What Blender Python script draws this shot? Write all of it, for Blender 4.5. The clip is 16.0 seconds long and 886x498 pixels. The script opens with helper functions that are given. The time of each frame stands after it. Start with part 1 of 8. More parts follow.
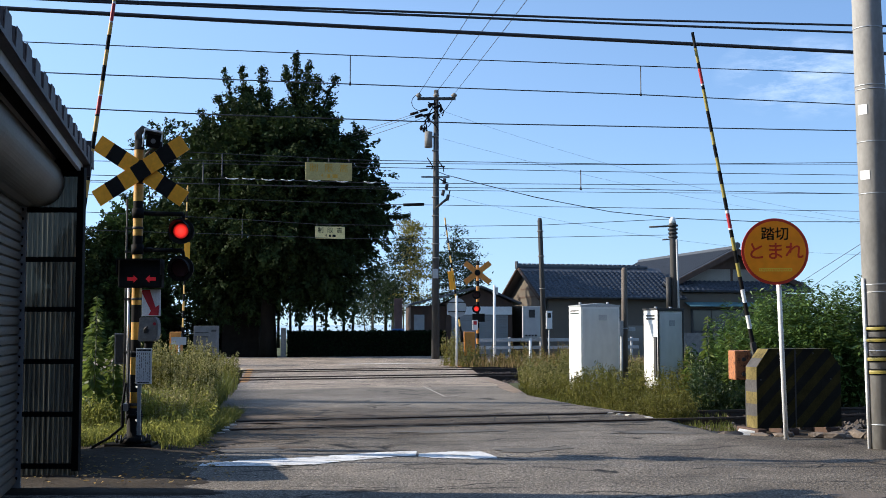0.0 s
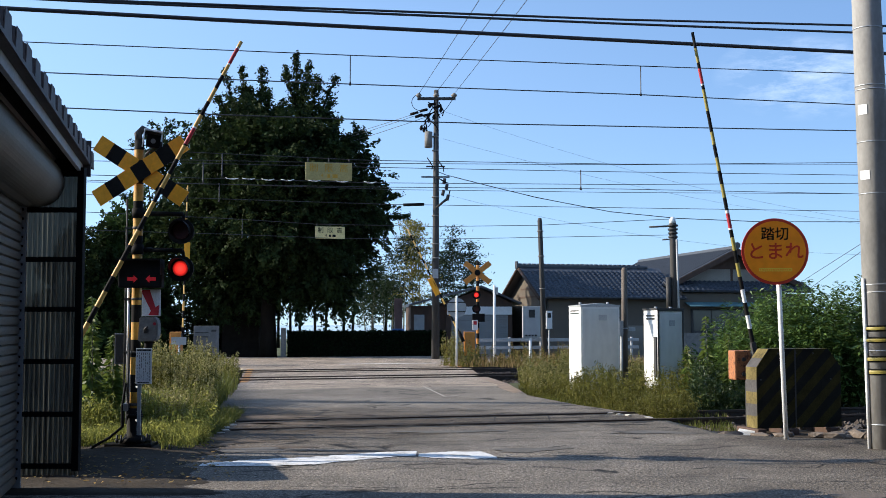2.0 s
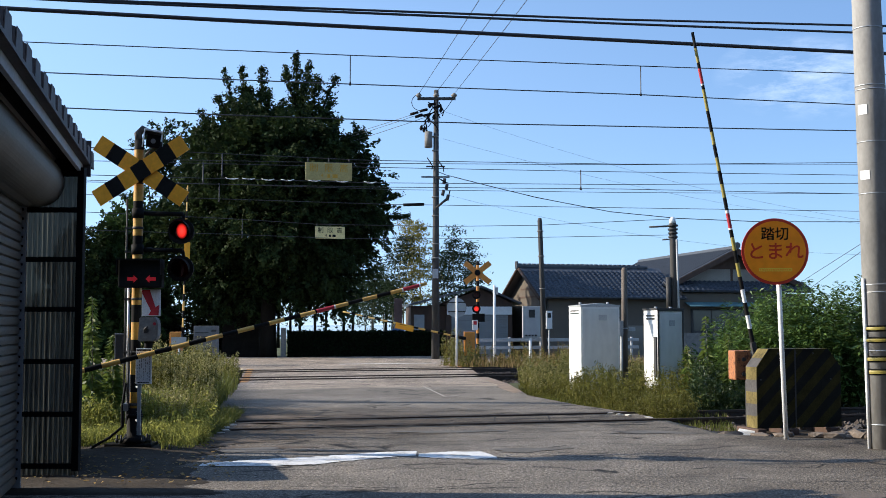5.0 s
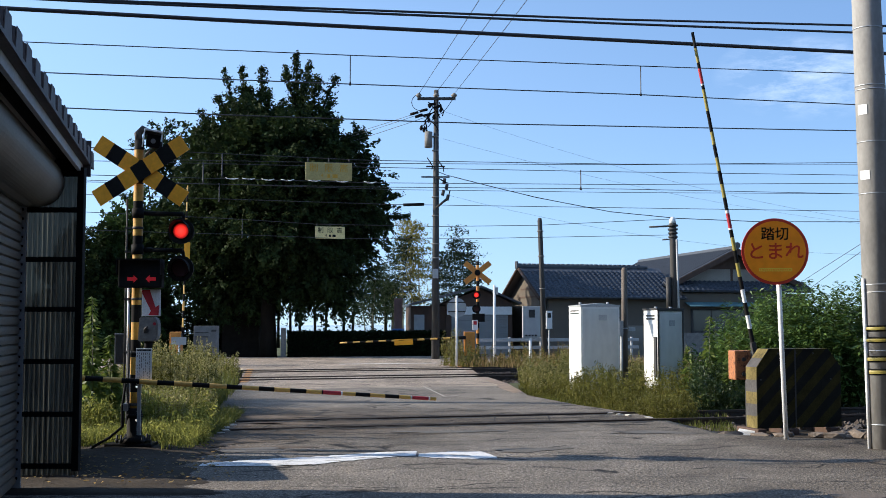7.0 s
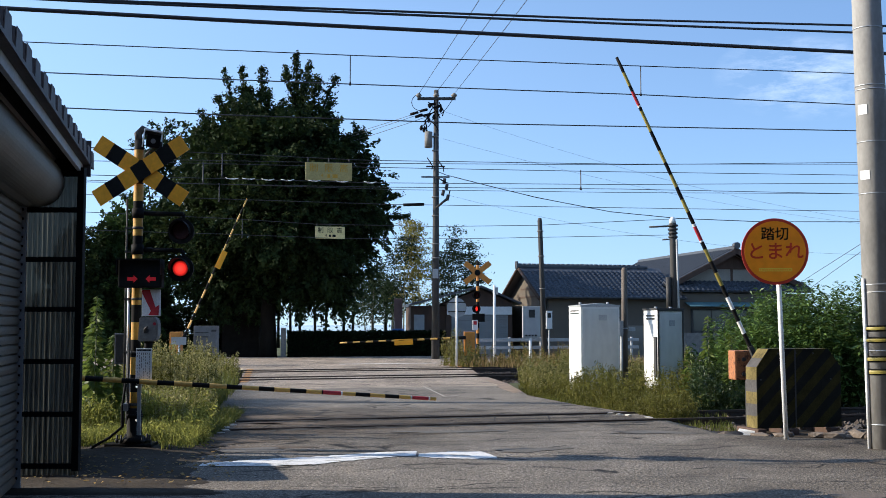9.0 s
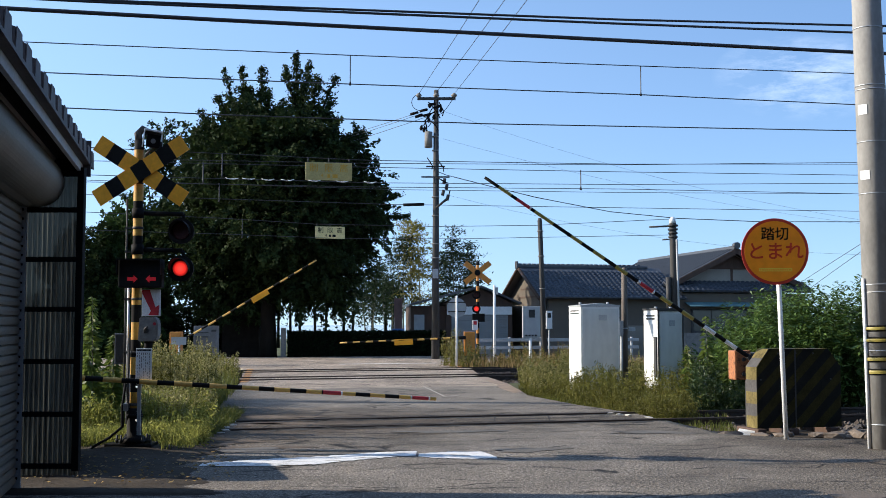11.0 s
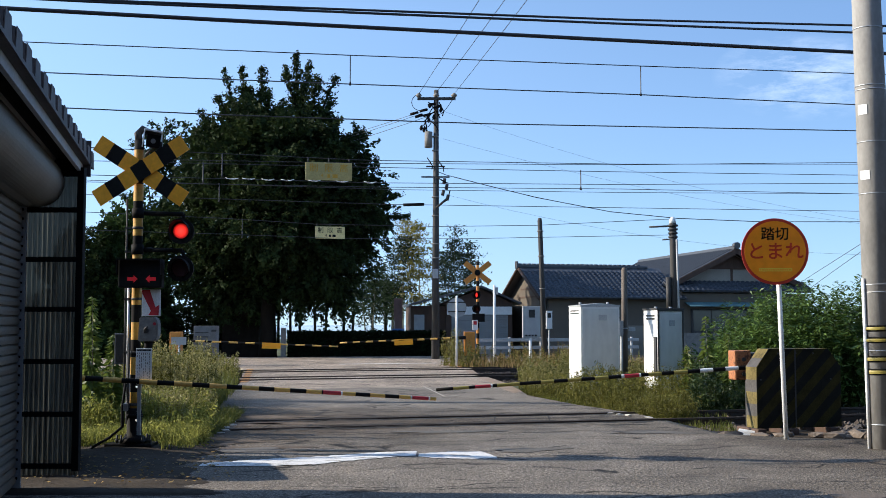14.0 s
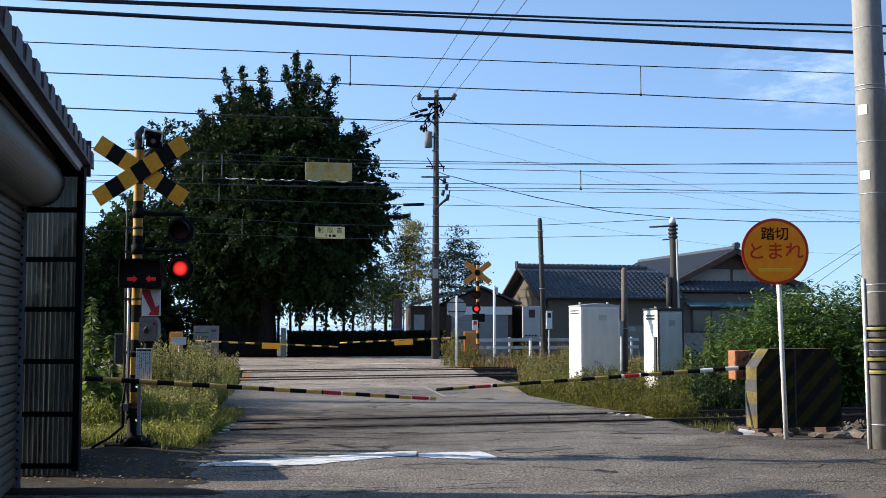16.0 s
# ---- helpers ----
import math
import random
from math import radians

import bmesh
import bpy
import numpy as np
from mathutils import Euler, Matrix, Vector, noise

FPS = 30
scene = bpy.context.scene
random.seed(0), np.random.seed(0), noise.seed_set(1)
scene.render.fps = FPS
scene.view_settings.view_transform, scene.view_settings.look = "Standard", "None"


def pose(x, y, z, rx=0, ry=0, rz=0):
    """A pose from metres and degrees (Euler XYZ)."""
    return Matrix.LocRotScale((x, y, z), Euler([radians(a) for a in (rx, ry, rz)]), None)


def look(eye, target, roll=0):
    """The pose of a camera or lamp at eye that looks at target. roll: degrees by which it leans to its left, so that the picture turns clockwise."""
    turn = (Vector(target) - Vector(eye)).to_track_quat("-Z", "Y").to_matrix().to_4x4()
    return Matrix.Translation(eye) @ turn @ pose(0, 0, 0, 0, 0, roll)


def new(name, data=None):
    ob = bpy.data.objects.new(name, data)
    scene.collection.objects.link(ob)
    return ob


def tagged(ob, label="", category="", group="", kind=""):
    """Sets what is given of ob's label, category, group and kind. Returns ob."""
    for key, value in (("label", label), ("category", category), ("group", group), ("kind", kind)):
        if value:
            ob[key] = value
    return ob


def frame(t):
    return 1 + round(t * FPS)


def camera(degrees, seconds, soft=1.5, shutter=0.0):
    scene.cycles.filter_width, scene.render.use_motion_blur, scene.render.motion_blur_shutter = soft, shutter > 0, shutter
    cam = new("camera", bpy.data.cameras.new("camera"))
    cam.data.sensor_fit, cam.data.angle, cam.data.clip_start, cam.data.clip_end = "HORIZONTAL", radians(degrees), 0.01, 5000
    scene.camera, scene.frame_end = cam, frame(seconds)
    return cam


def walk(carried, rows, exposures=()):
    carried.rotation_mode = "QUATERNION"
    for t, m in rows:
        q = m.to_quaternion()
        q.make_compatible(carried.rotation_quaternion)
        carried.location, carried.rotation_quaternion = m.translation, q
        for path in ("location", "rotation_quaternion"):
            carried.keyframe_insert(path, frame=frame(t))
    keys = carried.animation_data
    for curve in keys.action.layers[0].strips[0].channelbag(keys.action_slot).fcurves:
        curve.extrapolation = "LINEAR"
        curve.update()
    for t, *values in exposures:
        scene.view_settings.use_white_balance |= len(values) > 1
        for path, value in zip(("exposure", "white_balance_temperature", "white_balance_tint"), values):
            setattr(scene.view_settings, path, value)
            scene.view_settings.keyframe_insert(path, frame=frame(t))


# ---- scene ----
cam = camera(42.82, 16.0, soft=0.85)
walk(cam, [(0.0, pose(0, 0, 1.45, 93.833, 0, 0)), (16.0, pose(0, 0, 1.45, 93.833, 0, 0))], exposures=[(0.0, 0.72, 5750, 12), (16.0, 0.72, 5750, 12)])

# ---- sky and sun ----
SUN_EL, SUN_AZ = 25.0, 4.5          # degrees above the ground; degrees beyond due left
world = bpy.data.worlds.new("sky")
scene.world = world
world.use_nodes = True
wn, wl = world.node_tree.nodes, world.node_tree.links
sky = wn.new("ShaderNodeTexSky")
sky.sky_type = "NISHITA"
sky.sun_disc = False
sky.sun_elevation, sky.sun_rotation = radians(SUN_EL), radians(-90 + SUN_AZ)
sky.air_density, sky.dust_density, sky.ozone_density = 1.0, 0.8, 2.8
geo_dir, sep = wn.new("ShaderNodeTexCoord"), wn.new("ShaderNodeSeparateXYZ")
wl.new(geo_dir.outputs["Generated"], sep.inputs[0])
# clear dry air: the sky stays blue down to the horizon
raised, level = wn.new("ShaderNodeVectorMath"), wn.new("ShaderNodeVectorMath")
raised.operation, level.operation = "ADD", "NORMALIZE"
raised.inputs[1].default_value = (0, 0, 0.06)
wl.new(geo_dir.outputs["Generated"], raised.inputs[0])
wl.new(raised.outputs[0], level.inputs[0])
wl.new(level.outputs[0], sky.inputs[0])
# a thin white cloud low over the houses


def sky_math(op, a, b):
    k = wn.new("ShaderNodeMath")
    k.operation = op
    for i, v in enumerate((a, b)):
        if isinstance(v, (int, float)):
            k.inputs[i].default_value = v
        else:
            wl.new(v, k.inputs[i])
    return k.outputs[0]


ahead = sky_math("MAXIMUM", sep.outputs["Y"], 0.05)
across, above = sky_math("DIVIDE", sep.outputs["X"], ahead), sky_math("DIVIDE", sep.outputs["Z"], ahead)
dx = sky_math("POWER", sky_math("ABSOLUTE", sky_math("DIVIDE", sky_math("SUBTRACT", across, 0.325), 0.085), 0), 2.0)
dz = sky_math("POWER", sky_math("ABSOLUTE", sky_math("DIVIDE", sky_math("SUBTRACT", above, 0.222), 0.042), 0), 2.0)
inside = sky_math("MAXIMUM", sky_math("SUBTRACT", 1.0, sky_math("ADD", dx, dz)), 0.0)
wisp = wn.new("ShaderNodeTexNoise")
wisp.inputs["Scale"].default_value, wisp.inputs["Detail"].default_value, wisp.inputs["Roughness"].default_value = 13.0, 9, 0.68
wmap = wn.new("ShaderNodeMapping")
wmap.inputs["Scale"].default_value = (1.0, 1.0, 3.2)
wl.new(geo_dir.outputs["Generated"], wmap.inputs[0])
wl.new(wmap.outputs[0], wisp.inputs["Vector"])
soft_edge = wn.new("ShaderNodeMapRange")
soft_edge.inputs["From Min"].default_value, soft_edge.inputs["From Max"].default_value = 0.44, 0.66
wl.new(wisp.outputs["Fac"], soft_edge.inputs["Value"])
cover = sky_math("MULTIPLY", sky_math("MULTIPLY", inside, soft_edge.outputs[0]), 0.62)
veil = wn.new("ShaderNodeMix")
veil.data_type = "RGBA"
veil.inputs["B"].default_value = (5.6, 6.1, 6.6, 1)
wl.new(cover, veil.inputs["Factor"])
wl.new(sky.outputs[0], veil.inputs["A"])
# haze that whitens towards the sun
toward = sky_math("MULTIPLY", sep.outputs["X"], -1.0)
haze = wn.new("ShaderNodeMapRange")
haze.inputs["From Min"].default_value, haze.inputs["From Max"].default_value = -0.45, 1.0
haze.inputs["To Min"].default_value, haze.inputs["To Max"].default_value = 0.0, 0.46
wl.new(toward, haze.inputs["Value"])
pale = wn.new("ShaderNodeMix")
pale.data_type = "RGBA"
pale.inputs["B"].default_value = (4.5, 6.25, 7.85, 1)
wl.new(haze.outputs[0], pale.inputs["Factor"])
wl.new(veil.outputs["Result"], pale.inputs["A"])
wl.new(pale.outputs["Result"], wn["Background"].inputs[0])
wn["Background"].inputs[1].default_value = 0.119

sun = new("sun", bpy.data.lights.new("sun", "SUN"))
sun.data.energy, sun.data.angle, sun.data.color = 5.0, radians(0.5), (1.0, 0.85, 0.62)
sun.matrix_world = look((-100 * math.cos(radians(SUN_AZ)), 100 * math.sin(radians(SUN_AZ)), 100 * math.tan(radians(SUN_EL))), (0, 0, 0))


# ---- materials ----
def mat(name, color, rough=0.7, metal=0.0, var=0.25, scale=3.0, bump=0.15, fine=60.0, stain=0.0, coords="Object", random_hue=0.0, spec=0.5, stretch=(1, 1, 1)):
    """A surface with slow stains, fine grain and relief."""
    m = bpy.data.materials.new(name)
    m.use_nodes = True
    n, l = m.node_tree.nodes, m.node_tree.links
    b = n["Principled BSDF"]
    b.inputs["Roughness"].default_value, b.inputs["Metallic"].default_value = rough, metal
    b.inputs["Specular IOR Level"].default_value = spec
    tc = n.new("ShaderNodeTexCoord")
    mp = n.new("ShaderNodeMapping")
    mp.inputs["Scale"].default_value = stretch
    l.new(tc.outputs[coords], mp.inputs[0])
    big, small = n.new("ShaderNodeTexNoise"), n.new("ShaderNodeTexNoise")
    big.inputs["Scale"].default_value, big.inputs["Detail"].default_value, big.inputs["Roughness"].default_value = scale, 6, 0.65
    small.inputs["Scale"].default_value, small.inputs["Detail"].default_value = fine, 4
    for t in (big, small):
        l.new(mp.outputs[0], t.inputs["Vector"])
    ramp = n.new("ShaderNodeValToRGB")
    c = color
    ramp.color_ramp.elements[0].position, ramp.color_ramp.elements[1].position = 0.3, 0.7
    ramp.color_ramp.elements[0].color = (*[v * (1 - var) for v in c], 1)
    ramp.color_ramp.elements[1].color = (*[min(1, v * (1 + var)) for v in c], 1)
    l.new(big.outputs["Fac"], ramp.inputs[0])
    mix = n.new("ShaderNodeMix")
    mix.data_type, mix.blend_type = "RGBA", "MULTIPLY"
    mix.inputs["Factor"].default_value = 0.5 + 0.5 * min(1, stain)
    r2 = n.new("ShaderNodeValToRGB")
    r2.color_ramp.elements[0].position, r2.color_ramp.elements[1].position = 0.25, 0.75
    lo = 0.75 - 0.4 * stain
    r2.color_ramp.elements[0].color, r2.color_ramp.elements[1].color = (lo, lo, lo, 1), (1.1, 1.1, 1.1, 1)
    l.new(small.outputs["Fac"], r2.inputs[0])
    l.new(ramp.outputs[0], mix.inputs["A"])
    l.new(r2.outputs[0], mix.inputs["B"])
    out = mix.outputs["Result"]
    if random_hue:
        oi, geo = n.new("ShaderNodeObjectInfo"), n.new("ShaderNodeNewGeometry")
        add = n.new("ShaderNodeMath")
        l.new(oi.outputs["Random"], add.inputs[0])
        l.new(geo.outputs["Random Per Island"], add.inputs[1])
        rng = n.new("ShaderNodeMapRange")
        rng.inputs["From Max"].default_value = 2.0
        rng.inputs["To Min"].default_value, rng.inputs["To Max"].default_value = 1 - random_hue, 1 + random_hue
        l.new(add.outputs[0], rng.inputs["Value"])
        hsv = n.new("ShaderNodeHueSaturation")
        l.new(rng.outputs[0], hsv.inputs["Value"])
        l.new(out, hsv.inputs["Color"])
        out = hsv.outputs[0]
    l.new(out, b.inputs["Base Color"])
    if bump:
        bp = n.new("ShaderNodeBump")
        bp.inputs["Strength"].default_value, bp.inputs["Distance"].default_value = bump, 0.02
        l.new(small.outputs["Fac"], bp.inputs["Height"])
        l.new(bp.outputs[0], b.inputs["Normal"])
    return m


def leaf_mat(name, color, light, trans=0.35, rough=0.45, spec=0.12, patch=0.0):
    """Thin leaves: each piece has its own tint, some light passes through."""
    m = bpy.data.materials.new(name)
    m.use_nodes = True
    n, l = m.node_tree.nodes, m.node_tree.links
    b = n["Principled BSDF"]
    b.inputs["Roughness"].default_value = rough
    b.inputs["Specular IOR Level"].default_value = spec
    geo, ramp = n.new("ShaderNodeNewGeometry"), n.new("ShaderNodeValToRGB")
    ramp.color_ramp.elements[0].color, ramp.color_ramp.elements[1].color = (*color, 1), (*light, 1)
    tint = geo.outputs["Random Per Island"]
    if patch:
        tc, ns, wide, mixed = n.new("ShaderNodeTexCoord"), n.new("ShaderNodeTexNoise"), n.new("ShaderNodeMapRange"), n.new("ShaderNodeMix")
        ns.inputs["Scale"].default_value, ns.inputs["Detail"].default_value = patch, 3
        wide.inputs["From Min"].default_value, wide.inputs["From Max"].default_value = 0.3, 0.7
        l.new(tc.outputs["Object"], ns.inputs["Vector"])
        l.new(ns.outputs["Fac"], wide.inputs["Value"])
        mixed.inputs["Factor"].default_value = 0.6
        l.new(tint, mixed.inputs["A"])
        l.new(wide.outputs[0], mixed.inputs["B"])
        tint = mixed.outputs["Result"]
    l.new(tint, ramp.inputs[0])
    l.new(ramp.outputs[0], b.inputs["Base Color"])
    tr, mx = n.new("ShaderNodeBsdfTranslucent"), n.new("ShaderNodeMixShader")
    hsv = n.new("ShaderNodeHueSaturation")
    hsv.inputs["Value"].default_value = 1.6
    l.new(ramp.outputs[0], hsv.inputs["Color"])
    l.new(hsv.outputs[0], tr.inputs[0])
    mx.inputs[0].default_value = trans
    l.new(b.outputs[0], mx.inputs[1])
    l.new(tr.outputs[0], mx.inputs[2])
    l.new(mx.outputs[0], n["Material Output"].inputs[0])
    return m


def glow_mat(name, color, strength):
    m = bpy.data.materials.new(name)
    m.use_nodes = True
    b = m.node_tree.nodes["Principled BSDF"]
    b.inputs["Base Color"].default_value = (*color, 1)
    b.inputs["Emission Color"].default_value = (*color, 1)
    b.inputs["Emission Strength"].default_value = strength
    return m


def asphalt_mat():
    m = mat("asphalt", (0.264, 0.231, 0.192), 0.9, var=0.36, scale=0.6, bump=0.9, fine=38, stain=1.0, spec=0.2)
    n, l = m.node_tree.nodes, m.node_tree.links
    b = n["Principled BSDF"]
    base = b.inputs["Base Color"].links[0].from_socket
    for k in n:
        if k.bl_idname == "ShaderNodeValToRGB" and k.color_ramp.elements[0].position < 0.28:
            k.color_ramp.elements[0].position, k.color_ramp.elements[1].position = 0.38, 0.62
    tc = n.new("ShaderNodeTexCoord")
    wob = n.new("ShaderNodeTexNoise")
    wob.inputs["Scale"].default_value, wob.inputs["Detail"].default_value = 1.3, 5
    l.new(tc.outputs["Object"], wob.inputs["Vector"])
    add = n.new("ShaderNodeVectorMath")
    add.operation = "MULTIPLY_ADD"
    add.inputs[1].default_value = (0.9, 0.9, 0.9)
    l.new(wob.outputs["Color"], add.inputs[0])
    l.new(tc.outputs["Object"], add.inputs[2])
    stretch = n.new("ShaderNodeMapping")
    stretch.inputs["Rotation"].default_value = (0, 0, radians(-14))
    stretch.inputs["Scale"].default_value = (0.3, 1.5, 0.6)
    l.new(add.outputs[0], stretch.inputs[0])
    vor = n.new("ShaderNodeTexVoronoi")
    vor.feature = "DISTANCE_TO_EDGE"
    vor.inputs["Scale"].default_value = 1.0
    l.new(stretch.outputs[0], vor.inputs["Vector"])
    crack = n.new("ShaderNodeMapRange")
    crack.inputs["From Min"].default_value, crack.inputs["From Max"].default_value = 0.005, 0.026
    gate = n.new("ShaderNodeTexNoise")
    gate.inputs["Scale"].default_value = 0.9
    l.new(tc.outputs["Object"], gate.inputs["Vector"])
    lift = n.new("ShaderNodeMapRange")
    lift.inputs["From Min"].default_value, lift.inputs["From Max"].default_value = 0.38, 0.52
    lift.inputs["To Min"].default_value, lift.inputs["To Max"].default_value = 0.05, 0.0
    l.new(gate.outputs["Fac"], lift.inputs["Value"])
    dist = n.new("ShaderNodeMath")
    l.new(vor.outputs["Distance"], dist.inputs[0])
    l.new(lift.outputs[0], dist.inputs[1])
    l.new(dist.outputs[0], crack.inputs["Value"])
    # speckle of pale chippings
    spk = n.new("ShaderNodeTexVoronoi")
    spk.inputs["Scale"].default_value = 50
    l.new(tc.outputs["Object"], spk.inputs["Vector"])
    pale = n.new("ShaderNodeMapRange")
    pale.inputs["From Min"].default_value, pale.inputs["From Max"].default_value = 0.1, 0.35
    pale.inputs["To Min"].default_value, pale.inputs["To Max"].default_value = 2.1, 0.84
    l.new(spk.outputs["Distance"], pale.inputs["Value"])
    m1, m2 = n.new("ShaderNodeMix"), n.new("ShaderNodeMix")
    for k in (m1, m2):
        k.data_type = "RGBA"
    m1.blend_type = "MULTIPLY"
    m1.inputs["Factor"].default_value = 1
    l.new(base, m1.inputs["A"])
    l.new(pale.outputs[0], m1.inputs["B"])
    l.new(crack.outputs[0], m2.inputs["Factor"])
    m2.inputs["A"].default_value = (0.02, 0.019, 0.018, 1)
    l.new(m1.outputs["Result"], m2.inputs["B"])
    # browner, darker band along the near rails, stronger to the left
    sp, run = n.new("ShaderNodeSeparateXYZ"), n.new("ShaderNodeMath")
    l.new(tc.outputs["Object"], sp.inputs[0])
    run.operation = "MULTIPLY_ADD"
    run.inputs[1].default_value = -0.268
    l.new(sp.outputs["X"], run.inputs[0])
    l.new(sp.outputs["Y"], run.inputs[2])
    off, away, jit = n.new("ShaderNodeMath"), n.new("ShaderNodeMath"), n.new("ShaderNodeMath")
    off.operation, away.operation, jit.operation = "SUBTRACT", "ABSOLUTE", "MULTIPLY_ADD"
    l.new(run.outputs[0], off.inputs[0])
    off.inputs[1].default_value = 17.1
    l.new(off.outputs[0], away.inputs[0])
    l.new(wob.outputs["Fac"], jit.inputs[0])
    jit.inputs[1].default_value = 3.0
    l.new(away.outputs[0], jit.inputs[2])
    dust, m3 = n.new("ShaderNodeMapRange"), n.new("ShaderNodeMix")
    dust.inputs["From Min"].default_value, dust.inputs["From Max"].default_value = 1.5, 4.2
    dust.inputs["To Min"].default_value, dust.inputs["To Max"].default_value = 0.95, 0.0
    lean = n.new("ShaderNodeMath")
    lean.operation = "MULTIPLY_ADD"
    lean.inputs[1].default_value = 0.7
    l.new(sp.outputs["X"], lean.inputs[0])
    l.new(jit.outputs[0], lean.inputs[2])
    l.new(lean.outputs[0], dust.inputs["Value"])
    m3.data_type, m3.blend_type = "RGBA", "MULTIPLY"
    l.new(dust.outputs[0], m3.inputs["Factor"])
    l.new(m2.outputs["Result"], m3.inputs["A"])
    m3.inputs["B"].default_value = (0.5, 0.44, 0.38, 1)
    # older, darker surface beside the concrete pole
    side, old_s, m4 = n.new("ShaderNodeMath"), n.new("ShaderNodeMapRange"), n.new("ShaderNodeMix")
    side.operation = "MULTIPLY_ADD"
    side.inputs[1].default_value = 4.5
    l.new(gate.outputs["Fac"], side.inputs[0])
    l.new(sp.outputs["X"], side.inputs[2])
    old_s.inputs["From Min"].default_value, old_s.inputs["From Max"].default_value = 4.6, 7.2
    old_s.inputs["To Min"].default_value, old_s.inputs["To Max"].default_value = 0.0, 0.9
    l.new(side.outputs[0], old_s.inputs["Value"])
    m4.data_type, m4.blend_type = "RGBA", "MULTIPLY"
    l.new(old_s.outputs[0], m4.inputs["Factor"])
    l.new(m3.outputs["Result"], m4.inputs["A"])
    m4.inputs["B"].default_value = (0.45, 0.42, 0.39, 1)
    # the crossing surface beyond the near track is paler and dusty
    bleach, m5 = n.new("ShaderNodeMapRange"), n.new("ShaderNodeMix")
    bleach.inputs["From Min"].default_value, bleach.inputs["From Max"].default_value = 26.4, 26.9
    l.new(run.outputs[0], bleach.inputs["Value"])
    m5.data_type, m5.blend_type = "RGBA", "MULTIPLY"
    l.new(bleach.outputs[0], m5.inputs["Factor"])
    l.new(m4.outputs["Result"], m5.inputs["A"])
    m5.inputs["B"].default_value = (1.7, 1.6, 1.52, 1)
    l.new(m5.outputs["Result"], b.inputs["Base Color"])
    # slow unevenness under the grain
    wave = n.new("ShaderNodeTexNoise")
    wave.inputs["Scale"].default_value, wave.inputs["Detail"].default_value = 1.6, 4
    l.new(tc.outputs["Object"], wave.inputs["Vector"])
    sag = n.new("ShaderNodeBump")
    sag.inputs["Strength"].default_value, sag.inputs["Distance"].default_value = 0.6, 0.05
    l.new(wave.outputs["Fac"], sag.inputs["Height"])
    grain = b.inputs["Normal"].links[0].from_node
    l.new(sag.outputs[0], grain.inputs["Normal"])
    return m


def worn_paint(name, paint, under, scale=3.2):
    """Paint rubbed through in streaks to what lies under it."""
    m = mat(name, paint, 0.8, var=0.1, scale=6, bump=0.3, fine=40, stain=0.2)
    n, l = m.node_tree.nodes, m.node_tree.links
    b = n["Principled BSDF"]
    base = b.inputs["Base Color"].links[0].from_socket
    tc, mp, ns = n.new("ShaderNodeTexCoord"), n.new("ShaderNodeMapping"), n.new("ShaderNodeTexNoise")
    mp.inputs["Scale"].default_value = (1.0, 3.0, 1.0)
    ns.inputs["Scale"].default_value, ns.inputs["Detail"].default_value, ns.inputs["Roughness"].default_value = scale, 8, 0.7
    l.new(tc.outputs["Object"], mp.inputs[0])
    l.new(mp.outputs[0], ns.inputs["Vector"])
    r = n.new("ShaderNodeMapRange")
    r.inputs["From Min"].default_value, r.inputs["From Max"].default_value = 0.52, 0.6
    l.new(ns.outputs["Fac"], r.inputs["Value"])
    mx = n.new("ShaderNodeMix")
    mx.data_type = "RGBA"
    l.new(r.outputs[0], mx.inputs["Factor"])
    l.new(base, mx.inputs["A"])
    mx.inputs["B"].default_value = (*under, 1)
    l.new(mx.outputs["Result"], b.inputs["Base Color"])
    return m


def lamp_glow():
    """A lit red lamp, brightest at the middle."""
    m = glow_mat("lit red lamp", (1.0, 0.028, 0.016), 1.5)
    n, l = m.node_tree.nodes, m.node_tree.links
    tc, ln, r = n.new("ShaderNodeTexCoord"), n.new("ShaderNodeVectorMath"), n.new("ShaderNodeMapRange")
    ln.operation = "LENGTH"
    l.new(tc.outputs["Object"], ln.inputs[0])
    l.new(ln.outputs["Value"], r.inputs["Value"])
    r.inputs["From Min"].default_value, r.inputs["From Max"].default_value = 0.02, 0.092
    r.inputs["To Min"].default_value, r.inputs["To Max"].default_value = 1.5, 0.04
    l.new(r.outputs[0], n["Principled BSDF"].inputs["Emission Strength"])
    return m


ASPHALT = asphalt_mat()
DIRT = mat("dirt", (0.052, 0.041, 0.03), 0.95, var=0.35, scale=1.2, bump=0.8, fine=25, stain=0.5, spec=0.2)
FIELD = mat("field soil and grass", (0.09, 0.10, 0.045), 0.95, var=0.4, scale=0.15, bump=0.6, fine=8, stain=0.5, spec=0.2)
BALLAST = mat("ballast stone", (0.105, 0.085, 0.07), 0.9, var=0.3, scale=4, bump=0.6, fine=30, stain=0.5, random_hue=0.35)
SLEEPER = mat("sleeper concrete", (0.2, 0.18, 0.16), 0.9, var=0.25, scale=6, fine=40)
RAIL = mat("rail steel", (0.05, 0.038, 0.03), 0.75, 0.1, spec=0.2, var=0.35, scale=5, fine=30)
PAINT_W = worn_paint("worn white road paint", (0.74, 0.73, 0.71), (0.2, 0.18, 0.155))
PAINT_O = mat("worn orange road paint", (0.42, 0.2, 0.055), 0.8, var=0.3, scale=6, bump=0.3, fine=40, stain=0.6)
# post yellow made darker so the colour carries the post's deep shade
POST_YELLOW = mat("yellow paint darkened for shade", (0.52, 0.28, 0.03), 0.55, var=0.3, scale=6, bump=0.05, fine=40, stain=0.5)
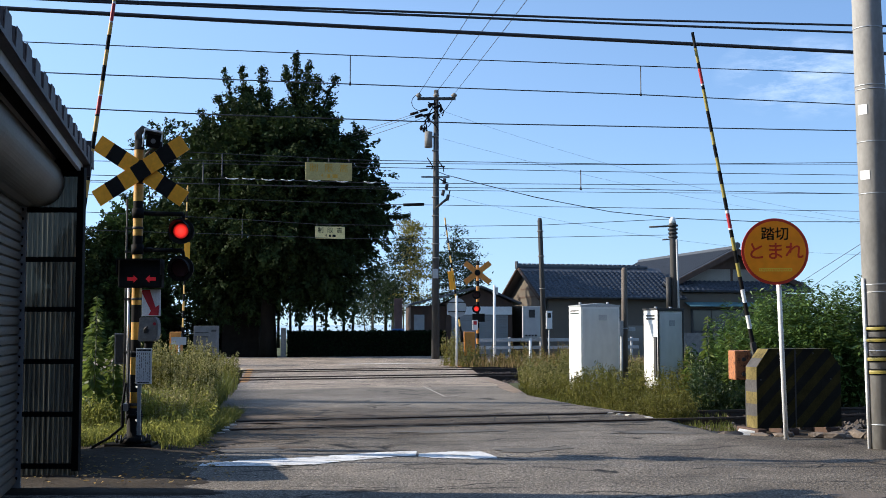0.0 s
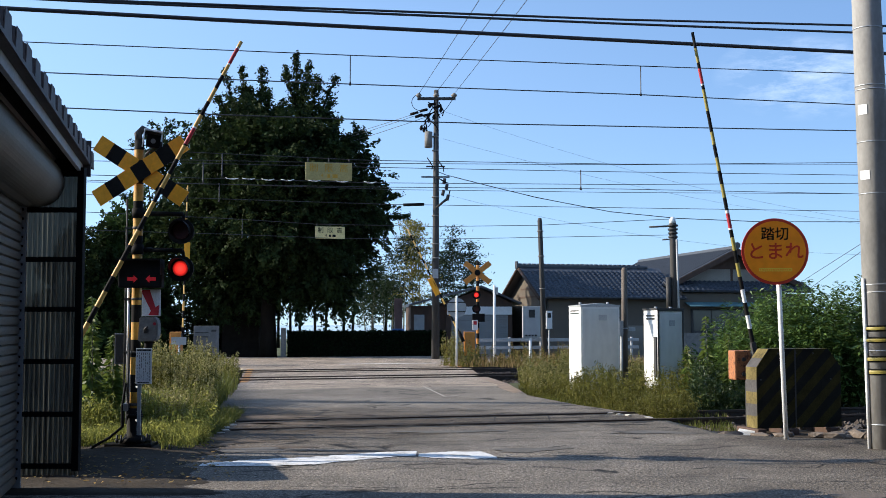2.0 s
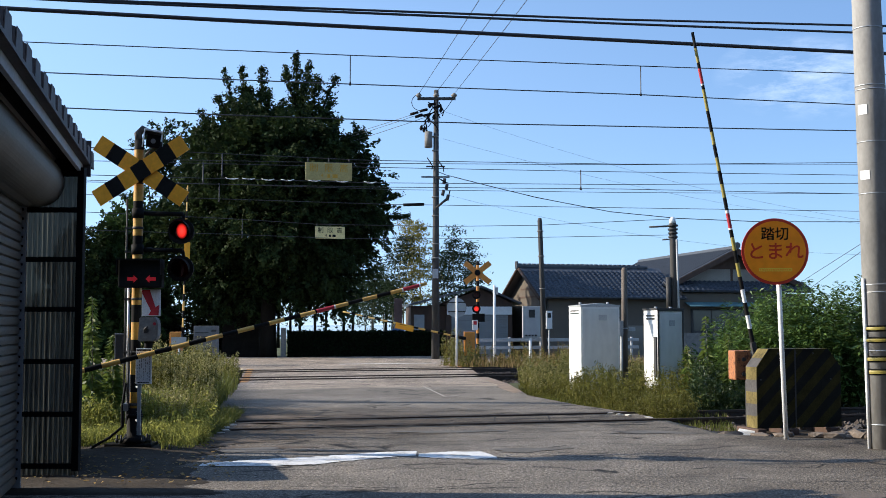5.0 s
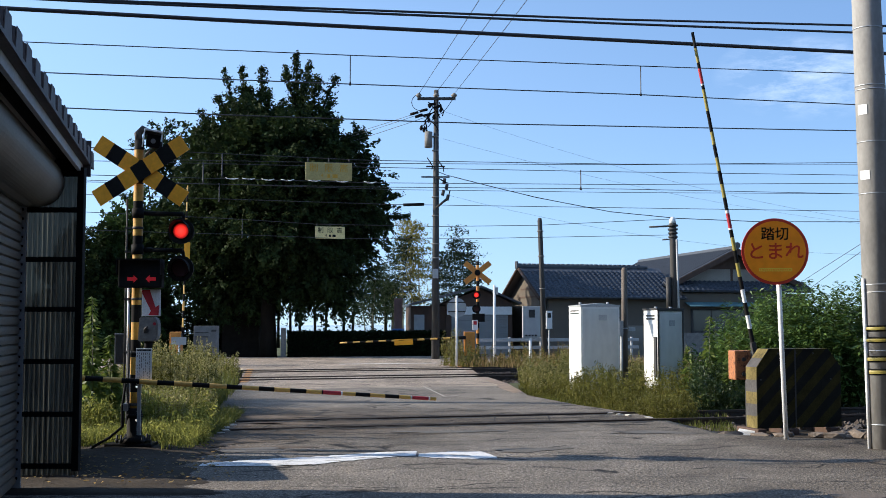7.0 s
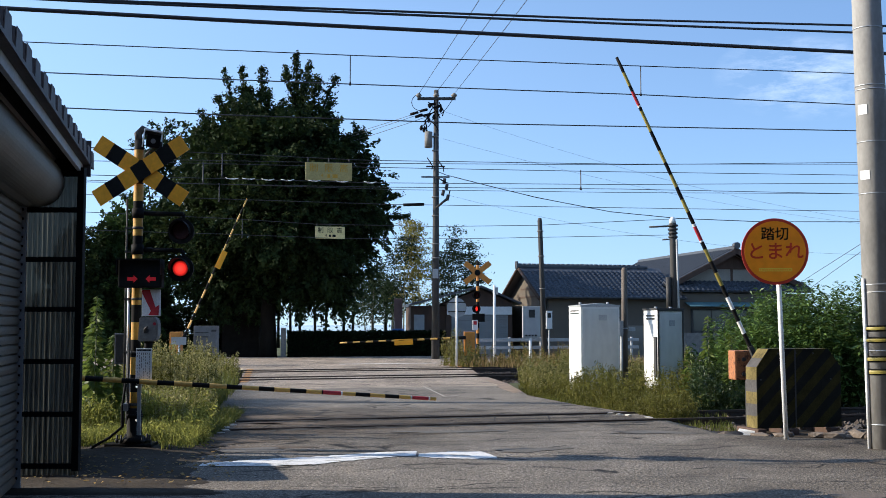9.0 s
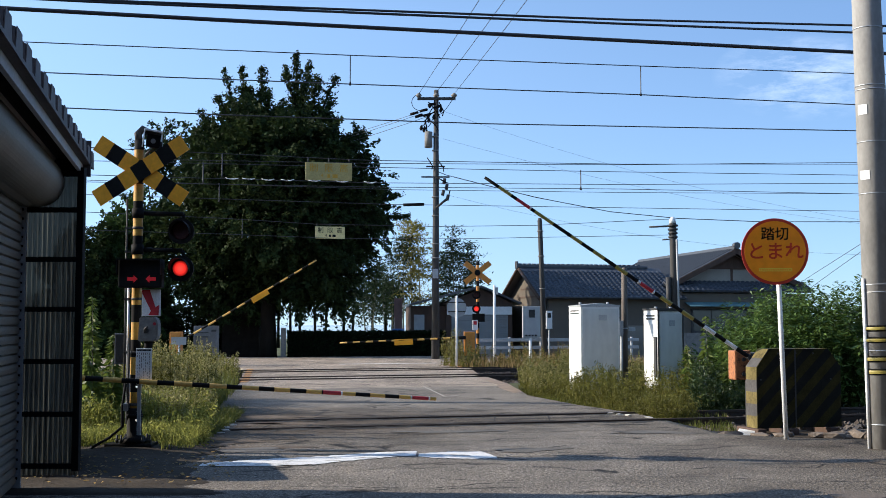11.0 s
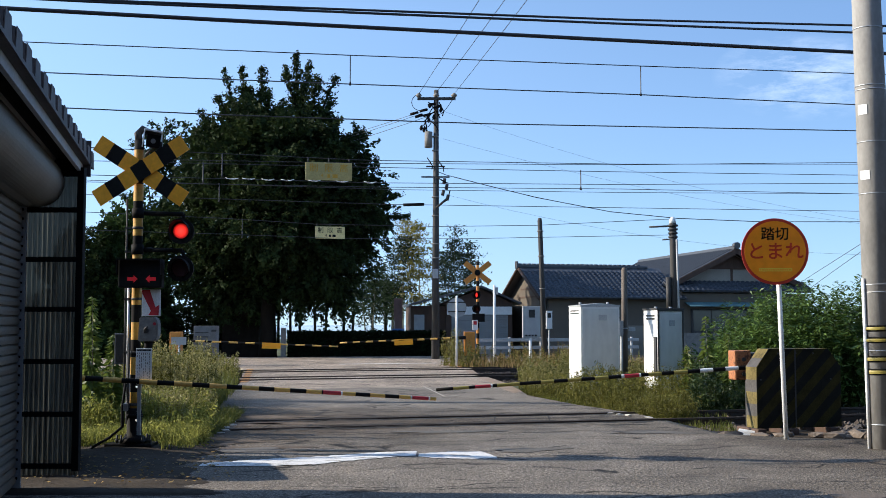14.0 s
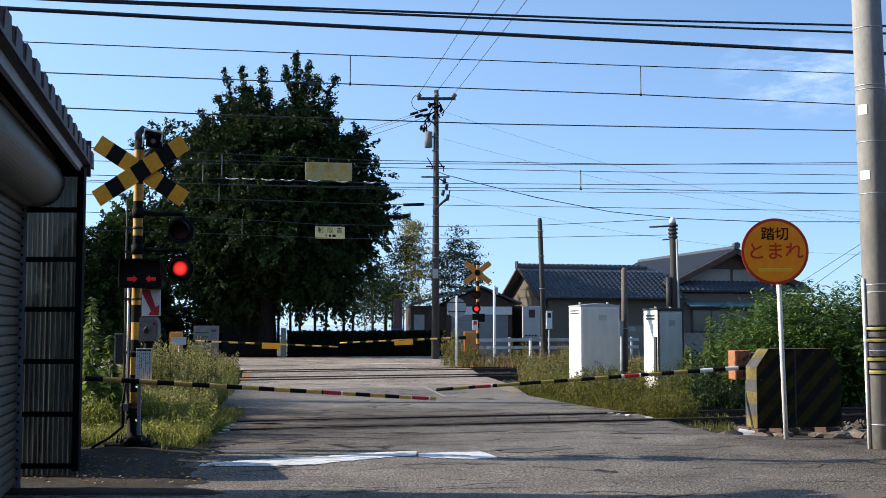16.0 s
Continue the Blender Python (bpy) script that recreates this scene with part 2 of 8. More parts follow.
YELLOW = mat("yellow paint", (0.88, 0.37, 0.004), 0.5, var=0.08, scale=4, bump=0.03, fine=30, stain=0.0)
ARM_YELLOW = mat("sun-faded amber paint", (0.62, 0.37, 0.08), 0.55, var=0.15, scale=5, bump=0.03, fine=40, stain=0.15)
BLACK = mat("black paint", (0.011, 0.0105, 0.010), 0.7, var=0.3, scale=8, bump=0.08, fine=70, spec=0.09)
RED = mat("red paint", (0.42, 0.02, 0.03), 0.5, var=0.2, scale=9, bump=0.05, fine=60)
WHITE = mat("white paint", (0.78, 0.78, 0.76), 0.5, var=0.08, scale=5, bump=0.05, fine=50, stain=0.15)
GREY = mat("grey painted steel", (0.36, 0.37, 0.37), 0.55, var=0.12, scale=4, bump=0.06, fine=50, stain=0.25)
DARKGREY = mat("dark grey steel", (0.045, 0.043, 0.041), 0.6, var=0.25, scale=5, bump=0.08, fine=50, spec=0.3)
ORANGE = mat("orange machine paint", (0.55, 0.22, 0.03), 0.55, var=0.15, scale=6, fine=50, stain=0.3)
FLAKED = worn_paint("flaking orange paint over rust", (0.36, 0.14, 0.05), (0.07, 0.03, 0.017), 15.0)
SIGN_ORANGE = mat("orange sign face", (1.0, 0.315, 0.008), 0.35, var=0.04, scale=2, bump=0, fine=9, stain=0.0)
SIGN_RED = mat("red sign edge", (0.5, 0.035, 0.02), 0.4, var=0.1, scale=5, bump=0.02, fine=40)
SIGN_LETTER = mat("red sign letters", (0.6, 0.035, 0.012), 0.4, var=0.1, scale=5, bump=0.02, fine=40)
CONCRETE = mat("pole concrete", (0.3, 0.29, 0.272), 0.9, var=0.22, scale=2.2, bump=0.08, fine=24, stain=0.1, stretch=(1, 1, 0.5))
GREY_POST = mat("weathered grey timber", (0.15, 0.125, 0.105), 0.9, var=0.3, scale=4, bump=0.3, fine=30, stain=0.4, stretch=(1, 1, 0.2))
DULL_STEEL = mat("dull aged steel", (0.2, 0.188, 0.17), 0.7, var=0.2, scale=5, bump=0.08, fine=40, stain=0.4)
OLD_POLE = mat("old dark pole", (0.058, 0.055, 0.052), 0.9, var=0.3, scale=3, bump=0.25, fine=40, stain=0.4, stretch=(1, 1, 0.2))
WIRE = mat("wire", (0.03, 0.03, 0.035), 0.6, var=0.1, scale=5, bump=0)
STEEL = mat("galvanised steel", (0.45, 0.46, 0.47), 0.45, 0.7, var=0.15, scale=6, fine=50)
TILE = mat("dark glazed roof tile", (0.055, 0.062, 0.078), 0.32, var=0.25, scale=3, bump=0.1, fine=30, random_hue=0.3)
TILE_DARK = mat("dark unglazed roof tile", (0.024, 0.027, 0.034), 0.5, var=0.25, scale=3, bump=0.1, fine=30, random_hue=0.3, spec=0.3)
TILE_EDGE = mat("ridge tile", (0.06, 0.062, 0.07), 0.4, var=0.2, scale=4, fine=30)
PLASTER = mat("brown plaster", (0.12, 0.099, 0.076), 0.9, var=0.1, scale=1.2, bump=0.1, fine=40, stain=0.2)
PLASTER_W = mat("grey-beige plaster", (0.3, 0.27, 0.23), 0.9, var=0.1, scale=1.2, bump=0.1, fine=40, stain=0.2)
TIMBER = mat("brown timber", (0.07, 0.038, 0.024), 0.75, var=0.25, scale=4, bump=0.2, fine=30, stretch=(1, 1, 0.2))
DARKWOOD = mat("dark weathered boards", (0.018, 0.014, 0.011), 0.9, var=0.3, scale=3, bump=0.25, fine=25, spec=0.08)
SHUTTER_B = mat("grey shutter", (0.25, 0.25, 0.25), 0.5, 0.2, var=0.1, scale=2, fine=30)
SHUTTER = mat("beige roller shutter", (0.205, 0.178, 0.142), 0.5, var=0.12, scale=2.0, bump=0.06, fine=40, stain=0.3)
ROOF_BROWN = mat("brown corrugated roofing", (0.07, 0.05, 0.046), 0.6, var=0.25, scale=3, fine=40)
FASCIA = mat("grey-white fascia", (0.5, 0.5, 0.49), 0.6, var=0.12, scale=3, fine=40, stain=0.3)
BARK = mat("bark", (0.016, 0.013, 0.010), 0.95, var=0.35, scale=3, bump=0.8, fine=14, spec=0.06, stretch=(1, 1, 0.3))
CULM = mat("bamboo culm", (0.09, 0.09, 0.045), 0.6, var=0.3, scale=2, fine=20)
GLASS_D = mat("dark window glass", (0.03, 0.035, 0.04), 0.08, var=0.1, scale=2, bump=0)
TEAL = mat("teal awning", (0.1, 0.2, 0.22), 0.6, var=0.2, scale=3, fine=30)
STONE = mat("rubble stone", (0.15, 0.12, 0.095), 0.9, var=0.3, scale=5, bump=0.5, fine=30, stain=0.4, random_hue=0.3)
BLUE = mat("blue paint", (0.05, 0.14, 0.4), 0.6, var=0.15, scale=3, fine=30)
BANNER = mat("brown banner cloth", (0.16, 0.10, 0.09), 0.9, var=0.2, scale=3, fine=40)
CREAM = mat("cream sign face", (0.80, 0.66, 0.29), 0.5, var=0.1, scale=5, bump=0.03, fine=50, stain=0.25)
OLD_YELLOW = mat("sun-bleached yellow sign face", (0.56, 0.43, 0.15), 0.5, var=0.12, scale=5, bump=0.03, fine=50, stain=0.3)
CREAM_FADED = mat("faded yellow sign letters", (0.66, 0.36, 0.03), 0.5, var=0.15, scale=5, bump=0.03, fine=50, stain=0.25)
INSULATOR = mat("white porcelain", (0.75, 0.75, 0.73), 0.2, var=0.05, scale=8, bump=0)
LAMP_ON = lamp_glow()
LAMP_OFF = mat("unlit red lamp", (0.035, 0.004, 0.005), 0.5, var=0.2, scale=12, bump=0.1, fine=60)
ARROW_ON = glow_mat("dim red arrow lamp", (0.5, 0.015, 0.02), 0.14)
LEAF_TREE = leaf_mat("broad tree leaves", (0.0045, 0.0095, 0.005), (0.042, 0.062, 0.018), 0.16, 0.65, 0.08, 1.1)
LEAF_FAR = leaf_mat("shade tree leaves", (0.008, 0.020, 0.007), (0.056, 0.092, 0.024), 0.22, 0.6, 0.12, 1.1)
LEAF_BUSH = leaf_mat("bush leaves", (0.016, 0.042, 0.009), (0.14, 0.21, 0.045), 0.2, 0.36, 0.3, 1.6)
LEAF_BAMBOO = leaf_mat("bamboo leaves", (0.006, 0.014, 0.007), (0.03, 0.05, 0.02), 0.22, 0.5, 0.1)
LEAF_BAMBOO_Y = leaf_mat("yellowing bamboo leaves", (0.035, 0.042, 0.01), (0.22, 0.19, 0.04), 0.4, 0.5, 0.1, 0.7)
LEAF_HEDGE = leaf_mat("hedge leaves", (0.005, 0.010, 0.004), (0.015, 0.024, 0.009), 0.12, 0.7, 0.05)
GRASS = leaf_mat("verge grass", (0.04, 0.058, 0.011), (0.15, 0.15, 0.036), 0.34, 0.45, 0.12, 3.0)
GRASS_DRY = leaf_mat("dry seed heads", (0.13, 0.13, 0.045), (0.30, 0.27, 0.12), 0.4)
GRASS_RUST = leaf_mat("brown dry weeds", (0.16, 0.10, 0.04), (0.34, 0.25, 0.11), 0.35)
LEAF_WEED = leaf_mat("weed leaves", (0.022, 0.046, 0.010), (0.16, 0.20, 0.04), 0.34, 0.45, 0.2, 5.0)
LEAF_OLIVE = leaf_mat("olive weed leaves", (0.013, 0.018, 0.004), (0.2, 0.185, 0.042), 0.4, 0.45, 0.12, 5.0)
# weed leaves darkened to hold the shade beside the guard plates
LEAF_SHADED = leaf_mat("weed leaves darkened for shade", (0.007, 0.016, 0.006), (0.06, 0.09, 0.024), 0.2, 0.42, 0.25, 4.0)
# lighter copy of the verge grass with sunlight put into its colour
LEAF_LIT = leaf_mat("yellow-green grass in sunlit tone", (0.05, 0.068, 0.012), (0.3, 0.29, 0.07), 0.5, 0.5, 0.12, 4.0)
LEMON = mat("lemon yellow paint", (0.31, 0.25, 0.045), 0.5, var=0.12, scale=9, bump=0.06, fine=70, stain=0.2)


# ---- mesh helpers ----
def part(name, bm, material, parent=None, label="", smooth=False):
    """Link a bmesh as one mesh object, under a thing or a part."""
    me = bpy.data.meshes.new(name)
    bm.to_mesh(me)
    bm.free()
    for m in material if isinstance(material, (list, tuple)) else [material]:
        me.materials.append(m)
    if smooth:
        me.polygons.foreach_set("use_smooth", [True] * len(me.polygons))
    ob = new(name, me)
    ob.parent = parent
    if label:
        tagged(ob, label)
    return ob


def thing(name, label, category, m=None, group="", kind=""):
    """An empty at a thing's base."""
    ob = new(name)
    ob.empty_display_size = 0.2
    ob.matrix_world = m or Matrix()
    return tagged(ob, label, category, group, kind)


def box(bm, lo, hi, bevel=0.0, index=0, m=None):
    x0, y0, z0 = lo
    x1, y1, z1 = hi
    vs = [bm.verts.new(p) for p in ((x0, y0, z0), (x1, y0, z0), (x1, y1, z0), (x0, y1, z0), (x0, y0, z1), (x1, y0, z1), (x1, y1, z1), (x0, y1, z1))]
    fs = [bm.faces.new([vs[i] for i in q]) for q in ((0, 3, 2, 1), (4, 5, 6, 7), (0, 1, 5, 4), (1, 2, 6, 5), (2, 3, 7, 6), (3, 0, 4, 7))]
    for f in fs:
        f.material_index = index
    if bevel:
        es = list({e for f in fs for e in f.edges})
        r = bmesh.ops.bevel(bm, geom=es, offset=bevel, segments=2, affect="EDGES", profile=0.6, material=-1)
        vs = list({v for f in r["faces"] for v in f.verts} | {v for v in vs if v.is_valid})
    if m is not None:
        bmesh.ops.transform(bm, matrix=m, verts=[v for v in vs if v.is_valid])
    return bm


def tube(bm, path, radii, seg=12, index=0, caps=True):
    """A round bar along a path of points."""
    pts = [Vector(p) for p in path]
    radii = radii if isinstance(radii, (list, tuple)) else [radii] * len(pts)
    rings = []
    for i, p in enumerate(pts):
        d = (pts[min(i + 1, len(pts) - 1)] - pts[max(i - 1, 0)]).normalized()
        a = d.orthogonal().normalized() if abs(d.z) < 0.9 else Vector((1, 0, 0))
        a = (a - d * a.dot(d)).normalized()
        if rings:
            a = (last - d * last.dot(d)).normalized()
        last = a
        b = d.cross(a)
        rings.append([bm.verts.new(p + (a * math.cos(6.28319 * k / seg) + b * math.sin(6.28319 * k / seg)) * radii[i]) for k in range(seg)])
    index = index if isinstance(index, (list, tuple)) else [index] * len(rings)
    for i, (r0, r1) in enumerate(zip(rings, rings[1:])):
        for k in range(seg):
            f = bm.faces.new((r0[k], r0[(k + 1) % seg], r1[(k + 1) % seg], r1[k]))
            f.material_index, f.smooth = index[i], True
    if caps:
        for r, s, i in ((rings[0], -1, 0), (rings[-1], 1, len(rings) - 2)):
            f = bm.faces.new(r if s > 0 else r[::-1])
            f.material_index = index[i]
    return bm


def prism(bm, outline, y0, y1, index=0):
    """A flat outline in x and z, given thickness along y."""
    a = [bm.verts.new((x, y0, z)) for x, z in outline]
    b = [bm.verts.new((x, y1, z)) for x, z in outline]
    fs = [bm.faces.new(a), bm.faces.new(b[::-1])]
    for i in range(len(a)):
        j = (i + 1) % len(a)
        fs.append(bm.faces.new((a[j], a[i], b[i], b[j])))
    for f in fs:
        f.material_index = index
    bmesh.ops.recalc_face_normals(bm, faces=fs)
    return bm


def slab(bm, outline, z0, z1, index=0):
    """A flat outline in x and y, given thickness along z."""
    a = [bm.verts.new((x, y, z0)) for x, y in outline]
    b = [bm.verts.new((x, y, z1)) for x, y in outline]
    fs = [bm.faces.new(a[::-1]), bm.faces.new(b)]
    for i in range(len(a)):
        j = (i + 1) % len(a)
        fs.append(bm.faces.new((a[i], a[j], b[j], b[i])))
    for f in fs:
        f.material_index = index
    bmesh.ops.recalc_face_normals(bm, faces=fs)
    return bm


def disc(bm, c, r, y0, y1, seg=32, index=0):
    return prism(bm, [(c[0] + r * math.cos(6.28319 * k / seg), c[1] + r * math.sin(6.28319 * k / seg)) for k in range(seg)], y0, y1, index)


def B():
    return bmesh.new()


def quads(name, corners, material, parent=None, label=""):
    """Many loose four-cornered pieces, from an array (n, 4, 3)."""
    corners = np.asarray(corners, dtype=np.float32)
    n = len(corners)
    me = bpy.data.meshes.new(name)
    me.vertices.add(n * 4)
    me.vertices.foreach_set("co", corners.ravel())
    me.loops.add(n * 4)
    me.loops.foreach_set("vertex_index", np.arange(n * 4, dtype=np.int32))
    me.polygons.add(n)
    me.polygons.foreach_set("loop_start", np.arange(0, n * 4, 4, dtype=np.int32))
    me.update(calc_edges=True)
    me.materials.append(material)
    ob = new(name, me)
    ob.parent = parent
    if label:
        tagged(ob, label)
    return ob


def leaf_quads(rng, centers, size, droop=0.0, aspect=0.55):
    """A kite-shaped leaf at each centre, turned at random."""
    n = len(centers)
    a = rng.normal(size=(n, 3))
    a[:, 2] = a[:, 2] * 0.7 - droop
    a /= np.linalg.norm(a, axis=1)[:, None]
    b = np.cross(a, rng.normal(size=(n, 3)))
    b /= np.linalg.norm(b, axis=1)[:, None]
    s = (size * rng.uniform(0.6, 1.35, n))[:, None]
    return np.stack([centers - a * s * 0.5, centers + b * s * aspect * 0.5, centers + a * s * 0.5, centers - b * s * aspect * 0.5], axis=1)


def clump_points(rng, blobs, clumps, per, spread, hollow=0.55):
    """Points in small clumps that fill and fringe a crown made of ellipsoids (x, y, z, rx, ry, rz)."""
    blobs = np.array(blobs, dtype=float)
    w = (blobs[:, 3] * blobs[:, 4] * blobs[:, 5]) ** 0.67
    pick = rng.choice(len(blobs), clumps, p=w / w.sum())
    d = rng.normal(size=(clumps, 3))
    d /= np.linalg.norm(d, axis=1)[:, None]
    r = rng.uniform(hollow ** 3, 1.0, clumps) ** (1 / 3) * rng.uniform(0.85, 1.1, clumps)
    c = blobs[pick, :3] + d * r[:, None] * blobs[pick, 3:]
    k = np.repeat(np.arange(clumps), per)
    size = rng.uniform(0.6, 1.3, clumps)[k][:, None]
    return c[k] + rng.normal(size=(clumps * per, 3)) * np.array(spread) * size


def sprays(rng, blobs, count, per, reach, leaf, back=0.35):
    """Leafy sprays on a crown of ellipsoids: each a flat, arching twig of leaves with dark gaps between."""
    blobs = np.array(blobs, dtype=float)
    w = (blobs[:, 3] * blobs[:, 5]) ** 0.9
    pick = rng.choice(len(blobs), count, p=w / w.sum())
    d = rng.normal(size=(count, 3)) * (1.0, 0.9, 1.0)
    flip = (d[:, 1] > 0) & (rng.random(count) > back)
    d[flip, 1] *= -1
    d /= np.linalg.norm(d, axis=1)[:, None]
    c = blobs[pick, :3] + d * rng.uniform(0.62, 0.98, count)[:, None] * blobs[pick, 3:]
    axis = d * (1.0, 0.7, 0.6) + rng.normal(size=(count, 3)) * 0.3
    axis[:, 2] += np.where(d[:, 2] > 0.1, 0.55, -0.12)
    axis /= np.linalg.norm(axis, axis=1)[:, None]
    side = np.cross(axis, rng.normal(size=(count, 3)) * 0.5 + (0, 0, 1))
    side /= np.linalg.norm(side, axis=1)[:, None]
    ln = reach * rng.uniform(0.45, 1.3, count)
    k = np.repeat(np.arange(count), per)
    t = rng.uniform(0, 1, count * per) ** 0.8
    u = rng.normal(size=count * per) * 0.22 * (1.15 - t) * ln[k]
    p = c[k] + axis[k] * (t * ln[k])[:, None] + side[k] * u[:, None] + rng.normal(size=(count * per, 3)) * 0.05
    p[:, 2] -= 0.3 * ln[k] * t ** 2 * np.where(d[k, 2] > 0.1, 0.2, 1.0)
    # each leaf leans along its twig
    n = len(p)
    a = axis[k] * 0.7 + side[k] * np.sign(u)[:, None] * 0.6 + rng.normal(size=(n, 3)) * 0.45 - (0, 0, 0.25)
    a /= np.linalg.norm(a, axis=1)[:, None]
    b = np.cross(a, np.cross(axis[k], side[k]) + rng.normal(size=(n, 3)) * 0.5)
    b /= np.linalg.norm(b, axis=1)[:, None]
    s = (leaf * rng.uniform(0.6, 1.3, n))[:, None]
    return np.stack([p - a * s * 0.5, p + b * s * 0.28, p + a * s * 0.5, p - b * s * 0.28], axis=1)


def tree(name, label, base, height, r0, blobs, clumps, per, spread, leaf, material, seed, limbs=9, droop=0.15, hollow=0.5, shoots=0, spires=()):
    """A tapered trunk with limbs and a crown of small leaves."""
    rng = np.random.default_rng(seed)
    t = thing(name, label, "tree", pose(*base))
    local = [(b[0] - base[0], b[1] - base[1], b[2] - base[2], *b[3:]) for b in blobs]
    bm = B()
    pts = [(rng.normal() * 0.04 * i, rng.normal() * 0.04 * i, height * i / 7) for i in range(8)]
    tube(bm, pts, [r0 * (1.12 if i == 0 else 1 - i / 9.5) for i in range(8)], 10)
    part("trunk", bm, BARK, t)
    for i in range(limbs):
        b = local[i % len(local)]
        z = height * rng.uniform(0.3, 0.75)
        start = Vector((0, 0, z))
        end = Vector((b[0], b[1], b[2])) + Vector(rng.normal(size=3)) * 0.3 * b[3]
        mid = start.lerp(end, 0.5) + Vector((0, 0, -0.08 * (end - start).length))
        bm = B()
        tube(bm, [start, mid, end], [r0 * 0.4, r0 * 0.25, r0 * 0.06], 7)
        part("limb", bm, BARK, t)
    core = [(*b[:3], b[3] * 0.68, b[4] * 0.75, b[5] * 0.68) for b in local] if shoots else local
    pts = leaf_quads(rng, clump_points(rng, core, clumps, per, spread, hollow), leaf * (1.35 if shoots else 1.0), droop)
    if shoots:
        pts = np.concatenate([pts, sprays(rng, local, shoots, 46, 0.95, leaf)])
    # upright leading branches that fringe the top: base point, tip
    for k, (a, b) in enumerate(spires):
        a, b = np.array(a) - base, np.array(b) - base
        bm = B()
        tube(bm, [Vector(a), Vector((a + b) / 2 + (0, 0, 0.1)), Vector(b)], [0.07, 0.045, 0.012], 6)
        part("limb", bm, BARK, t)
        ln = np.linalg.norm(b - a)
        m = int(14 * ln) + 8
        s = rng.uniform(0.0, 1.0, m)
        d = rng.normal(size=(m, 3)) * (1, 1, 0.35) + (0, 0, 0.55)
        d /= np.linalg.norm(d, axis=1)[:, None]
        reach = (0.22 + 0.85 * (1 - s)) * rng.uniform(0.4, 1.1, m) * min(1.0, ln / 2.2)
        n = 30
        i = np.repeat(np.arange(m), n)
        u = rng.uniform(0.05, 1, m * n)
        p = a + (b - a) * s[i][:, None] + d[i] * (u * reach[i])[:, None] + rng.normal(size=(m * n, 3)) * 0.065
        pts = np.concatenate([pts, leaf_quads(rng, p, leaf * 0.66, droop)])
    quads("crown", pts, material, t)
    return t


def blades(rng, xy, z, height, width, lean=0.35, material=None, name="grass", parent=None):
    """Bent grass blades, two pieces each, standing at the points xy."""
    n = len(xy)
    ang = rng.uniform(0, 6.28319, n)
    h = height * rng.uniform(0.45, 1.15, n)
    side = np.stack([np.cos(ang), np.sin(ang), np.zeros(n)], 1) * (width * rng.uniform(0.6, 1.3, n))[:, None]
    go = rng.uniform(0, 6.28319, n)
    out = np.stack([np.cos(go), np.sin(go), np.zeros(n)], 1) * (h * rng.uniform(0.05, lean, n))[:, None]
    p0 = np.column_stack([xy, np.full(n, z) if np.isscalar(z) else z])
    up = np.array([0, 0, 1.0])
    p1 = p0 + out * 0.35 + up * (h * 0.6)[:, None]
    p2 = p0 + out * 1.1 + up * h[:, None]
    q0 = np.stack([p0 - side, p0 + side, p1 + side * 0.75, p1 - side * 0.75], 1)
    q1 = np.stack([p1 - side * 0.75, p1 + side * 0.75, p2 + side * 0.1, p2 - side * 0.1], 1)
    return np.concatenate([q0, q1])


def in_poly(rng, outline, n):
    """n random points in an outline of the plan."""
    o = np.array(outline)
    got = []
    total = 0
    while total < n:
        p = rng.uniform(o.min(0), o.max(0), (n * 2, 2))
        inside = np.zeros(len(p), bool)
        for i in range(len(o)):
            a, b = o[i], o[i - 1]
            cross = (a[1] > p[:, 1]) != (b[1] > p[:, 1])
            with np.errstate(divide="ignore", invalid="ignore"):
                inside ^= cross & (p[:, 0] < (b[0] - a[0]) * (p[:, 1] - a[1]) / (b[1] - a[1]) + a[0])
        got.append(p[inside])
        total += len(got[-1])
    return np.concatenate(got)[:n]


def writing(text, size, m, material, parent, name="lettering", depth=0.002, bold=0.0):
    """Letters in the built-in font, as a mesh that faces -y, centred."""
    cu = bpy.data.curves.new(name, "FONT")
    cu.body, cu.size, cu.align_x, cu.align_y, cu.extrude = text, size, "CENTER", "CENTER", depth
    cu.offset = bold * size
    tmp = new(name, cu)
    me = bpy.data.meshes.new_from_object(tmp.evaluated_get(bpy.context.evaluated_depsgraph_get()))
    bpy.data.objects.remove(tmp)
    me.materials.clear()
    me.materials.append(material)
    ob = new(name, me)
    ob.parent = parent
    ob.matrix_basis = m @ pose(0, 0, 0, 90, 0, 0)
    return ob


def wire(name, label, pts, r, sag=0.0, group="overhead wires", material=None):
    """A hanging wire: points, or two ends with sag."""
    if len(pts) == 2:
        a, b = Vector(pts[0]), Vector(pts[1])
        pts = [a.lerp(b, i / 16) - Vector((0, 0, 4 * sag * (i / 16) * (1 - i / 16))) for i in range(17)]
    bm = B()
    tube(bm, pts, r * 0.82 if isinstance(r, float) and r < 0.0135 else r, 6)
    ob = part(name, bm, material or WIRE)
    return tagged(ob, label, "wire", group)


# ---- ground, road and tracks ----
def near_line(x, c):
    return c + 0.268 * x


def far_line(x, c):
    return c + 0.33 * x


NEAR_A, NEAR_B = 16.53, 17.92
FAR_RAILS = (31.35, 32.75, 36.5, 37.9)


